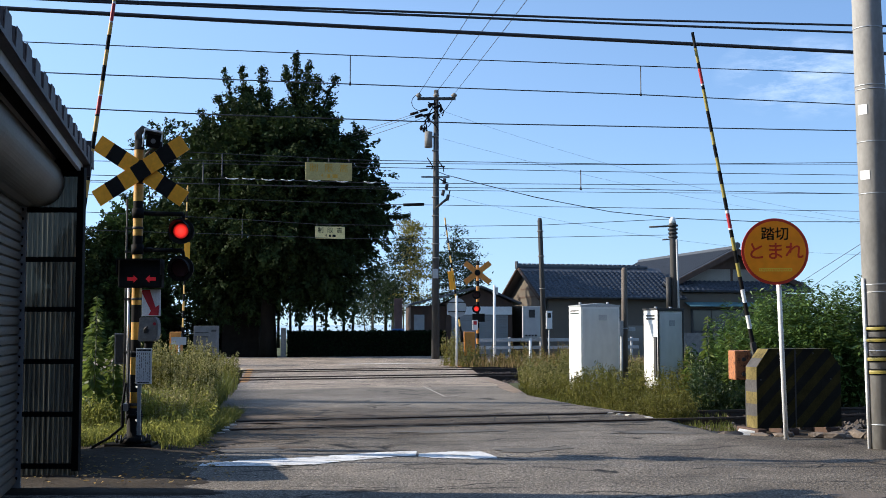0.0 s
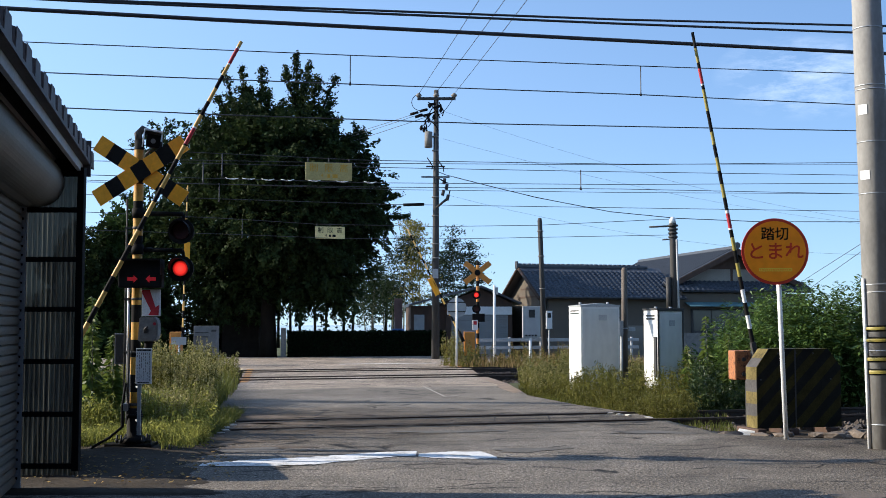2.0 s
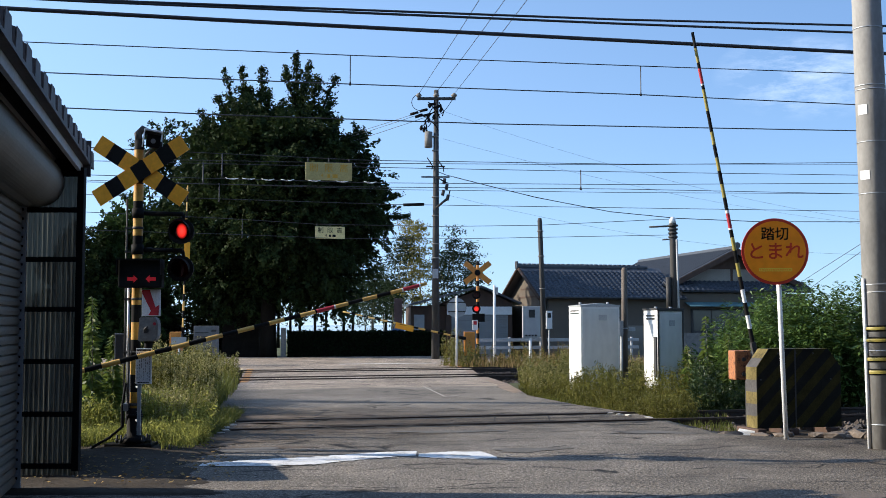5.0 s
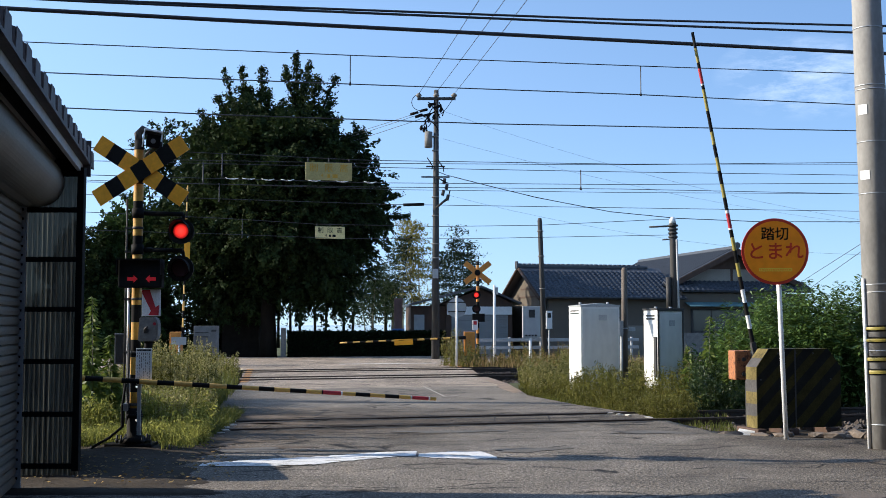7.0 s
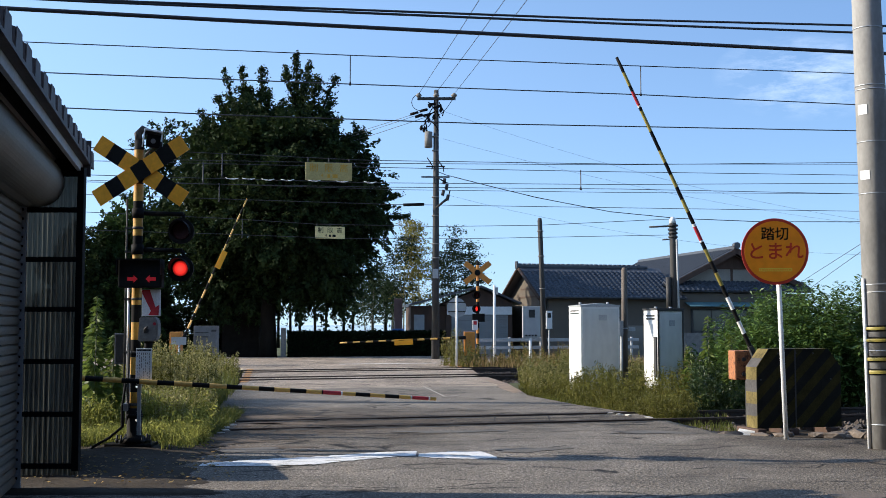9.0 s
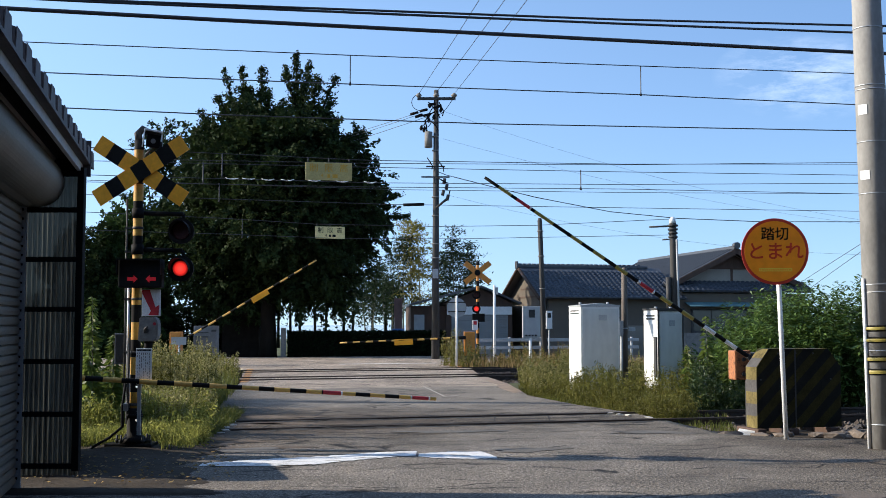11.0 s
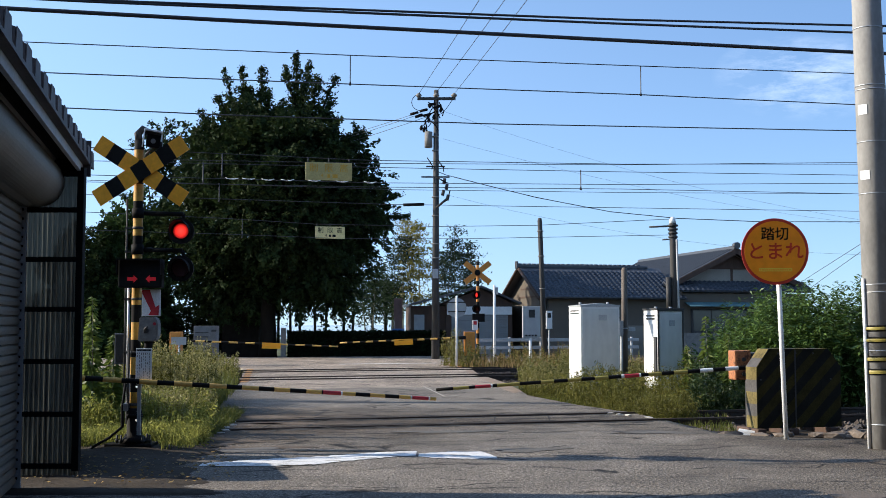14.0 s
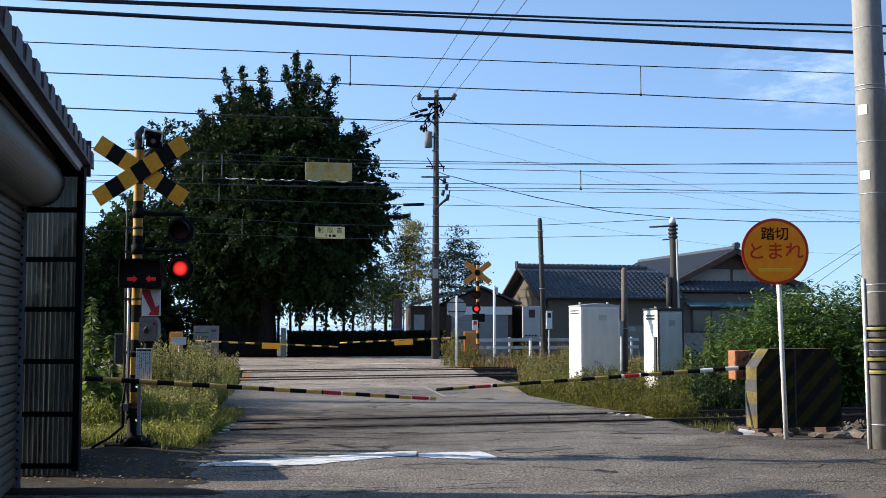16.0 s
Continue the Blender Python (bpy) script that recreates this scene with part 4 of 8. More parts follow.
# ---- shed with the roller shutter ----
def build_shed():
    a = 12.3                                    # the shutter wall runs along the road
    s = thing("shed", "roadside shed with beige roller shutter and brown corrugated roof", "shed", pose(-3.755, 10.15, 0, 0, 0, a))
    # local: x towards the road, y away from the camera, 0 at the far corner of the shutter wall
    L = 9.0
    bm = B()
    box(bm, (-5.0, -L, -0.14), (-0.12, 0.0, 2.95))
    part("wall", bm, DARKWOOD, s, "dark shed walls")
    pitch, n = 0.082, 31
    shutter = None
    for i in range(n):
        if shutter is None:
            bm = B()
            box(bm, (-0.075, -L, 0.02), (-0.058, -0.09, 2.6))
            shutter = part("shutter", bm, SHUTTER, s, "beige ribbed roller shutter, closed")
        else:
            ob = new("slat", slat.data)
            ob.parent = shutter
            ob.location = (0, 0, i * pitch)
            continue
        bm = B()
        z = 0.05
        prism_pts = [(0.0, z), (0.022, z + 0.008), (0.026, z + pitch * 0.5), (0.018, z + pitch - 0.012), (-0.004, z + pitch - 0.006), (-0.004, z)]
        vs0 = [bm.verts.new((x - 0.05, -L, zz)) for x, zz in prism_pts]
        vs1 = [bm.verts.new((x - 0.05, -0.09, zz)) for x, zz in prism_pts]
        for k in range(len(vs0)):
            j = (k + 1) % len(vs0)
            bm.faces.new((vs0[k], vs0[j], vs1[j], vs1[k]))
        bm.faces.new(vs1)
        bm.faces.new(vs0[::-1])
        bmesh.ops.recalc_face_normals(bm, faces=bm.faces[:])
        slat = part("slat", bm, SHUTTER, shutter)
    bm = B()
    box(bm, (-0.10, -0.09, 0.0), (0.012, -0.03, 2.56), 0.004)
    part("guide_rail", bm, GREY, s)
    # slots of the guide rail
    clip = None
    for i in range(30):
        if clip is None:
            bm = B()
            box(bm, (-0.03, -0.098, 0.09), (-0.012, -0.089, 0.11))
            clip = part("shutter_clip", bm, BLACK, s)
        else:
            ob = new("shutter_clip", clip.data)
            ob.parent = s
            ob.location = (0, 0, i * pitch)
    # rounded box over the shutter
    bm = B()
    out = [(-0.11, 2.95), (-0.11, 2.52), (0.02, 2.50)] + [(0.10 + 0.225 * math.cos(t), 2.735 + 0.225 * math.sin(t)) for t in [radians(-95 + 7.5 * k) for k in range(21)]] + [(0.25, 2.95)]
    prism(bm, out, -L, -0.02)
    part("shutter_box", bm, SHUTTER, s, "rounded cream shutter housing", smooth=False)
    # wing of clear corrugated sheet on a black frame, square to the camera
    wing = Matrix.Rotation(radians(-a), 4, "Z")
    bm = B()
    n = 64
    top = [bm.verts.new((-0.03 + 0.56 * i / n, -0.012 + 0.015 * math.cos(i / n * 6.28319 * 12.5), 2.83)) for i in range(n + 1)]
    bot = [bm.verts.new((-0.03 + 0.56 * i / n, -0.012 + 0.015 * math.cos(i / n * 6.28319 * 12.5), 0.115)) for i in range(n + 1)]
    for i in range(n):
        bm.faces.new((bot[i], bot[i + 1], top[i + 1], top[i])).smooth = True
    bmesh.ops.transform(bm, matrix=wing, verts=bm.verts[:])
    sheet = bpy.data.materials.new("clear corrugated sheet")
    sheet.use_nodes = True
    nn, ll = sheet.node_tree.nodes, sheet.node_tree.links
    pb = nn["Principled BSDF"]
    pb.inputs["Base Color"].default_value, pb.inputs["Roughness"].default_value = (0.42, 0.43, 0.40, 1), 0.6
    trb, mx = nn.new("ShaderNodeBsdfTranslucent"), nn.new("ShaderNodeMixShader")
    tc, ns, rp = nn.new("ShaderNodeTexCoord"), nn.new("ShaderNodeTexNoise"), nn.new("ShaderNodeValToRGB")
    ns.inputs["Scale"].default_value, ns.inputs["Detail"].default_value = 3.0, 5
    streak = nn.new("ShaderNodeMapping")
    streak.inputs["Scale"].default_value = (9.0, 9.0, 0.45)
    ll.new(tc.outputs["Object"], streak.inputs[0])
    ll.new(streak.outputs[0], ns.inputs["Vector"])
    rp.color_ramp.elements[0].position, rp.color_ramp.elements[1].position = 0.35, 0.7
    rp.color_ramp.elements[0].color, rp.color_ramp.elements[1].color = (0.045, 0.042, 0.035, 1), (0.155, 0.147, 0.115, 1)
    ll.new(ns.outputs[0], rp.inputs[0])
    ll.new(rp.outputs[0], pb.inputs["Base Color"])
    ll.new(rp.outputs[0], trb.inputs[0])
    mx.inputs[0].default_value = 0.6
    ll.new(pb.outputs[0], mx.inputs[1])
    ll.new(trb.outputs[0], mx.inputs[2])
    clr, mx2 = nn.new("ShaderNodeBsdfTransparent"), nn.new("ShaderNodeMixShader")
    clr.inputs[0].default_value = (0.8, 0.8, 0.7, 1)
    mx2.inputs[0].default_value = 0.02
    ll.new(mx.outputs[0], mx2.inputs[1])
    ll.new(clr.outputs[0], mx2.inputs[2])
    ll.new(mx2.outputs[0], nn["Material Output"].inputs[0])
    part("wing_panel", bm, sheet, s, "clear grey corrugated plastic sheet")
    for z in (2.455, 2.01, 1.565, 1.10, 0.635, 0.18):
        bm = B()
        box(bm, (0.02, -0.075, z), (0.50, -0.03, z + 0.046), 0.004, m=wing)
        part("wing_rail", bm, BLACK, s)
    bm = B()
    box(bm, (0.475, -0.08, 0.16), (0.535, -0.005, 2.86), 0.005, m=wing)
    box(bm, (0.02, -0.075, 2.78), (0.50, -0.03, 2.83), 0.004, m=wing)
    part("wing_post", bm, BLACK, s)
    bm = B()
    box(bm, (0.0, -0.06, 2.81), (0.468, -0.012, 2.95))
    part("eave_board", bm, DARKWOOD, s)
    # eave: fascia, soffit and corrugated roof that rises away from the road
    bm = B()
    box(bm, (0.44, -L, 2.83), (0.475, 0.0, 2.908), 0.004)
    part("fascia", bm, FASCIA, s, "grey-white eave fascia")
    bm = B()
    box(bm, (-0.11, -L, 2.952), (0.44, 0.0, 2.972))
    part("soffit", bm, DARKWOOD, s)
    rise = math.tan(radians(14))
    bm = B()
    ridge = -2.6
    cols = []
    pr = 0.375
    ys = [(-L + pr * i + pr * q, h) for i in range(int(L / pr) + 1) for q, h in ((0.0, 0.0), (0.30, 0.0), (0.40, 0.125), (0.88, 0.125), (0.98, 0.0))]
    for y, h in ys:
        cols.append([bm.verts.new((x, y, 2.935 + (0.53 - x) * rise + h)) for x in (0.53, ridge)] + [bm.verts.new((-5.3, y, 2.935 + (0.53 - ridge) * rise - 2.7 * rise + h))])
    for c0, c1 in zip(cols, cols[1:]):
        for k in range(2):
            bm.faces.new((c0[k], c1[k], c1[k + 1], c0[k + 1]))
    ex = bmesh.ops.extrude_face_region(bm, geom=bm.faces[:])
    bmesh.ops.translate(bm, vec=(0, 0, -0.02), verts=[v for v in ex["geom"] if isinstance(v, bmesh.types.BMVert)])
    bmesh.ops.recalc_face_normals(bm, faces=bm.faces[:])
    part("roof", bm, ROOF_BROWN, s, "brown ribbed metal roof")
    bm = B()
    lows = [bm.verts.new((0.534, y, 2.91)) for y, h in ys]
    tops = [bm.verts.new((0.534, y, 2.937 + h)) for y, h in ys]
    for k in range(len(ys) - 1):
        bm.faces.new((lows[k], lows[k + 1], tops[k + 1], tops[k]))
    ex = bmesh.ops.extrude_face_region(bm, geom=bm.faces[:])
    bmesh.ops.translate(bm, vec=(0.006, 0, 0), verts=[v for v in ex["geom"] if isinstance(v, bmesh.types.BMVert)])
    bmesh.ops.recalc_face_normals(bm, faces=bm.faces[:])
    box(bm, (0.44, -L, 2.9085), (0.533, 0.0, 2.93))
    part("rib_cap", bm, ROOF_BROWN, s, "brown closing strip under the roof ribs")
    bm = B()
    gz = 2.935 + (0.53 - ridge) * rise
    prism(bm, [(-5.2, 2.88), (0.44, 2.88), (0.44, 2.93), (ridge, gz - 0.03), (-5.2, gz - 2.7 * rise)], -0.06, 0.02)
    part("gable", bm, DARKWOOD, s)
    bm = B()
    box(bm, (0.43, -0.02, 2.80), (0.545, 0.02, 3.13), 0.004)
    part("roof_end", bm, ROOF_BROWN, s, "brown eave end plate")


build_shed()


# ---- crossing equipment ----
def banded_tube(bm, x, y, z0, z1, r, band, seg=14):
    n = math.ceil((z1 - z0) / band - 0.01)
    tube(bm, [(x, y, min(z1, z0 + band * i)) for i in range(n + 1)], r, seg, index=[i % 2 for i in range(n + 1)])


def lamp_unit(parent, x, y, z, scale=1.0, face=0.0):
    """A round flashing lamp: hood, back plate and a lit reflector that turns inside."""
    s = scale
    bm = B()
    # back plate with a round hole, barrel behind it
    seg = 32
    ring = []
    for k in range(seg):
        c, n = math.cos(6.28319 * k / seg), math.sin(6.28319 * k / seg)
        ring.append([bm.verts.new((r * s * c, yy * s, r * s * n)) for r, yy in ((0.108, -0.01), (0.16, -0.01), (0.16, 0.01), (0.112, 0.012), (0.112, 0.24), (0.0, 0.24), (0.104, 0.235), (0.104, -0.01))])
    for k in range(seg):
        a, b = ring[k], ring[(k + 1) % seg]
        for i, j in ((0, 1), (1, 2), (2, 3), (3, 4), (6, 7)):
            bm.faces.new((a[i], b[i], b[j], a[j]))
    bmesh.ops.remove_doubles(bm, verts=bm.verts[:], dist=1e-5)
    tube(bm, [(0, 0.236 * s, 0), (0, 0.244 * s, 0)], 0.112 * s, seg)
    # visor: the upper two thirds of a short sleeve
    prev = None
    for k in range(21):
        t = radians(-25 + 230 * k / 20)
        c, n = math.cos(t), math.sin(t)
        depth = 0.2 * max(0.15, math.sin(radians(180 * k / 20)) ** 0.5)
        cur = [bm.verts.new((r * s * c, yy * s, r * s * n)) for r, yy in ((0.116, -0.01), (0.116, -0.01 - depth), (0.121, -0.01 - depth), (0.121, -0.01))]
        if prev:
            for i in range(4):
                bm.faces.new((prev[i], cur[i], cur[(i + 1) % 4], prev[(i + 1) % 4]))
        prev = cur
    bmesh.ops.recalc_face_normals(bm, faces=bm.faces[:])
    unit = part("lamp", bm, BLACK, parent, "black round crossing lamp with visor")
    unit.matrix_basis = pose(x, y, z, 0, 0, face)
    bm = B()
    disc(bm, (0, 0), 0.095 * s, -0.012 * s, 0.012 * s, 28)
    for f in bm.faces:
        f.material_index = 0 if f.calc_center_median().y < -0.011 * s else 1
    rotor = part("reflector", bm, [LAMP_ON, LAMP_OFF], unit, "red lamp reflector")
    rotor.matrix_basis = pose(0, 0.0, 0)
    return unit, rotor


def cross_boards(parent, x, y, z, length, width, tilt, material):
    for k, ang in enumerate((-tilt, tilt)):
        bm = B()
        w = length / 7
        box(bm, (-length / 2, -0.008, -width / 2), (length / 2, 0.008, width / 2))
        for i in range(1, 7):
            bmesh.ops.bisect_plane(bm, geom=bm.verts[:] + bm.edges[:] + bm.faces[:], plane_co=(-length / 2 + i * w, 0, 0), plane_no=(1, 0, 0))
        for f in bm.faces:
            f.material_index = min(6, int((f.calc_center_median().x + length / 2) / w)) % 2
        b = part("cross_board", bm, [material, BLACK], parent, "yellow and black striped board")
        b.matrix_basis = pose(x, y - 0.02 * k, z, 0, -ang, 0)
        bm = B()
        for sx in (-0.08, 0.08):
            tube(bm, [(sx, -0.016, 0), (sx, -0.006, 0)], 0.012, 8)
        part("bolt", bm, BLACK, b)


FLASH_NEAR, FLASH_FAR = [], []


def build_near_signal():
    t = thing("crossing_signal", "yellow and black crossing post with crossed boards and red lamps", "crossing signal", pose(-3.517, 12.979, 0.09) @ Matrix.Scale(0.938, 4), "crossing signals")
    bm = B()
    banded_tube(bm, 0, 0, 0.42, 3.72, 0.06, 0.212)
    part("post", bm, [POST_YELLOW, BLACK], t, "yellow and black banded post")
    bm = B()
    tube(bm, [(0, 0, 0.03), (0, 0, 0.09), (0, 0, 0.11), (0, 0, 0.40), (0, 0, 0.44)], [0.17, 0.13, 0.09, 0.088, 0.075], 20)
    tube(bm, [(0, 0, 0.33), (0, 0, 0.37)], 0.1, 20)
    box(bm, (-0.32, -0.16, -0.13), (0.25, 0.2, 0.02), 0.015)
    part("base", bm, BLACK, t, "black cast base with bolts")
    for x, y in ((-0.13, -0.1), (0.13, -0.1), (-0.13, 0.1), (0.13, 0.1), (0.2, -0.05), (-0.2, -0.02)):
        bm = B()
        tube(bm, [(x, y, 0.02), (x, y, 0.12)], 0.014, 8)
        tube(bm, [(x, y, 0.04), (x, y, 0.065)], 0.026, 6)
        part("bolt", bm, DARKGREY, t)
    cross_boards(t, 0.05, -0.09, 3.33, 1.28, 0.21, 33, YELLOW)
    # floodlight on top
    bm = B()
    vs = [(-0.08, -0.13, -0.09), (0.12, -0.13, -0.12), (0.13, 0.13, -0.06), (-0.06, 0.13, -0.05), (-0.10, -0.15, 0.12), (0.10, -0.15, 0.09), (0.10, 0.12, 0.1), (-0.07, 0.12, 0.12)]
    v = [bm.verts.new(p) for p in vs]
    for q in ((0, 3, 2, 1), (4, 5, 6, 7), (0, 1, 5, 4), (1, 2, 6, 5), (2, 3, 7, 6), (3, 0, 4, 7)):
        bm.faces.new([v[i] for i in q])
    bmesh.ops.bevel(bm, geom=bm.edges[:], offset=0.012, segments=2, affect="EDGES")
    fl = part("floodlight", bm, DARKGREY, t, "dark floodlight housing with white hood")
    fl.matrix_basis = pose(0.17, 0.0, 3.72, 8, 8, 16)
    bm = B()
    box(bm, (-0.075, -0.152, -0.085), (0.085, -0.142, 0.07), 0.006)
    part("face", bm, BLACK, fl)
    bm = B()
    box(bm, (-0.125, -0.21, -0.1), (-0.11, 0.1, 0.11), 0.004)
    box(bm, (-0.125, -0.22, 0.105), (0.1, 0.1, 0.125), 0.004)
    box(bm, (0.085, -0.2, 0.0), (0.1, -0.146, 0.11), 0.004)
    part("hood", bm, WHITE, fl, "white sunlit hood")
    bm = B()
    tube(bm, [(0.0, -0.154, -0.01), (0.0, -0.165, -0.01)], 0.03, 14)
    part("bulb", bm, DULL_STEEL, fl)
    bm = B()
    tube(bm, [(0, 0, 3.70), (-0.02, 0, 3.80), (0.04, 0.0, 3.86), (0.1, 0, 3.82)], 0.05, 10)
    tube(bm, [(0.08, -0.02, 3.40), (0.10, -0.06, 3.54), (0.16, -0.07, 3.59), (0.24, -0.05, 3.57), (0.25, 0, 3.52), (0.22, 0.03, 3.50)], 0.016, 8)
    part("conduit", bm, DARKGREY, t, "bent dark conduit")
    # arms and lamps
    for z in (2.82, 2.37):
        bm = B()
        tube(bm, [(0.05, 0.02, z), (0.54, 0.05, z - 0.01)], 0.028, 10)
        tube(bm, [(0.54, 0.05, z - 0.01), (0.545, 0.1, z - 0.1)], 0.024, 8)
        tube(bm, [(0, 0, z - 0.06), (0, 0, z + 0.06)], 0.075, 14)
        part("lamp_arm", bm, BLACK, t)
    for i, z in enumerate((2.593, 2.134)):
        u, r = lamp_unit(t, 0.545, -0.06, z)
        FLASH_NEAR.append((r, i))
    # box with two train-direction arrows
    bm = B()
    box(bm, (-0.175, -0.22, 1.895), (0.355, -0.06, 2.245), 0.02)
    ind = part("indicator_box", bm, BLACK, t, "black box with two small red arrow lamps")
    bm = B()
    box(bm, (-0.175, -0.30, 2.228), (0.355, -0.22, 2.243))
    box(bm, (-0.175, -0.30, 2.05), (-0.165, -0.22, 2.227))
    box(bm, (0.345, -0.30, 2.05), (0.355, -0.22, 2.227))
    part("hood", bm, BLACK, ind)
    for x, s in ((0.005, -1), (0.225, 1)):
        bm = B()
        o = [(-0.085, 0), (-0.02, 0.062), (-0.02, 0.03), (0.085, 0.03), (0.085, -0.03), (-0.02, -0.03), (-0.02, -0.062)]
        prism(bm, [(x - s * a * 0.72 * -1, 2.0 + b * 0.72) for a, b in o], -0.226, -0.218)
        part("arrow_lamp", bm, ARROW_ON, ind, "dim red arrow lamp")
    # red arrow plate
    bm = B()
    box(bm, (0.095, -0.115, 1.553), (0.322, -0.10, 1.877), 0.004)
    pl = part("arrow_plate", bm, WHITE, t, "white plate with red arrow pointing down")
    bm = B()
    prism(bm, [(0.10, 1.87), (0.19, 1.87), (0.262, 1.66), (0.306, 1.69), (0.30, 1.565), (0.175, 1.565), (0.21, 1.615), (0.10, 1.83)], -0.121, -0.1155)
    part("arrow", bm, RED, pl)
    # emergency call box
    bm = B()
    prism(bm, [(0.085, 1.25), (0.10, 1.54), (0.29, 1.54), (0.32, 1.48), (0.32, 1.30), (0.28, 1.25)], -0.24, -0.07)
    bmesh.ops.bevel(bm, geom=bm.edges[:], offset=0.012, segments=2, affect="EDGES")
    bx = part("call_box", bm, DULL_STEEL, t, "grey cast call box with lever and red mark")
    bm = B()
    tube(bm, [(0.17, -0.245, 1.36), (0.18, -0.275, 1.40), (0.215, -0.275, 1.43)], 0.014, 8)
    tube(bm, [(0.19, -0.24, 1.38), (0.19, -0.262, 1.38)], 0.03, 12)
    part("lever", bm, DARKGREY, bx)
    bm = B()
    tube(bm, [(0.285, -0.24, 1.46), (0.285, -0.246, 1.46)], 0.02, 12)
    part("mark", bm, RED, bx)
    bm = B()
    tube(bm, [(0.19, -0.14, 1.25), (0.18, -0.10, 1.16), (0.1, -0.05, 1.1)], 0.05, 10)
    part("bracket", bm, BLACK, t)
    # pipes and cables up the post
    for x, y, z0, z1, r, m in ((-0.15, 0.05, 0.2, 3.0, 0.011, DARKGREY), (-0.105, 0.03, 0.25, 2.2, 0.016, STEEL), (-0.07, -0.05, 0.3, 1.15, 0.012, DARKGREY)):
        bm = B()
        tube(bm, [(x, y, z0), (x, y, z1)], r, 8)
        part("conduit", bm, m, t)
    bm = B()
    tube(bm, [(-0.10, -0.05, 0.75), (-0.13, -0.08, 0.45), (-0.12, -0.1, 0.22), (-0.25, -0.16, 0.1), (-0.42, -0.2, 0.0), (-0.46, -0.22, -0.05)], 0.017, 10)
    part("cable", bm, BLACK, t)
    for z in (0.47, 1.1, 1.75, 2.33, 2.62):
        bm = B()
        tube(bm, [(0, 0, z), (0, 0, z + 0.03)], 0.068, 14)
        box(bm, (-0.16, -0.01, z + 0.005), (-0.05, 0.06, z + 0.025))
        part("clamp", bm, DARKGREY, t)
    bm = B()
    box(bm, (-0.14, -0.09, 0.41), (-0.06, 0.03, 0.5), 0.008)
    part("junction", bm, STEEL, t)


def build_notice():
    t = thing("notice_board", "small white notice board with text clamped to crossing post", "notice board", pose(-3.320, 12.586, 0.09) @ Matrix.Scale(0.938, 4))
    bm = B()
    box(bm, (-0.072, 0.012, 0.15), (-0.03, 0.04, 0.9), 0.003)
    part("post", bm, GREY, t)
    for z in (0.3, 0.7):
        bm = B()
        tube(bm, [(-0.055, 0.042, z), (-0.2, 0.42, z)], 0.012, 8)
        part("bracket", bm, GREY, t)
    bm = B()
    box(bm, (-0.092, -0.006, 0.752), (0.096, 0.012, 1.17), 0.003)
    bd = part("board", bm, WHITE, t, "white board with rows of tiny dark text")
    rng = random.Random(3)
    for i in range(7):
        x = -0.075 + i * 0.024
        z = 1.12
        while z > 0.80:
            h = rng.uniform(0.012, 0.03)
            bm = B()
            box(bm, (x, -0.009, z - h), (x + 0.005, -0.006, z))
            part("text_bar", bm, DARKGREY, bd)
            z -= h + rng.uniform(0.006, 0.02) + (0.08 if rng.random() < 0.12 else 0)
    for x0, x1, z0, z1 in ((-0.085, 0.088, 1.14, 1.16), (-0.07, 0.07, 0.765, 0.775)):
        bm = B()
        box(bm, (x0, -0.009, z0), (x1, -0.006, z1))
        part("text_bar", bm, DARKGREY, bd)


def build_control_box():
    t = thing("control_box", "dark grey steel control box on a post among weeds", "control box", pose(-3.731, 13.365, 0.09) @ Matrix.Scale(0.938, 4))
    bm = B()
    box(bm, (-0.13, -0.08, 0.956), (0.13, 0.08, 1.344), 0.01)
    bd = part("body", bm, mat("blue-grey box", (0.07, 0.08, 0.088), 0.6, var=0.25, scale=5, fine=40, stain=0.4), t)
    bm = B()
    box(bm, (-0.11, -0.088, 0.98), (0.09, -0.08, 1.32), 0.003)
    part("door", bm, DARKGREY, bd)
    bm = B()
    tube(bm, [(0.05, 0, -0.14), (0.05, 0, 0.96)], 0.03, 10)
    part("post", bm, GREY, t)


def barrier_arm(name, parent, length, segs, r, first, label, yellow=None):
    """A tapered banded arm along +x from its pivot; segs: (length, colour index)."""
    bm = B()
    total = sum(s for s, _ in segs)
    xs = [first]
    for s, c in segs:
        xs.append(xs[-1] + s * (length - first) / total)
    tube(bm, [(x, 0, 0) for x in xs], [r * (1 - 0.3 * x / length) for x in xs], 12, index=[c for s, c in segs] + [0])
    return part(name, bm, [yellow or ARM_YELLOW, BLACK, RED, WHITE], parent, label)


def barrier_machine(parent, material=ORANGE):
    """The drive case on its foot, with a shaft at the arm's pivot."""
    bm = B()
    box(bm, (-0.2, 0.1, 0.25), (0.2, 0.55, 1.08), 0.03)
    part("case", bm, material, parent, "painted barrier drive case")
    bm = B()
    box(bm, (-0.15, 0.15, -0.2), (0.15, 0.5, 0.25), 0.01)
    part("foot", bm, DARKGREY, parent)


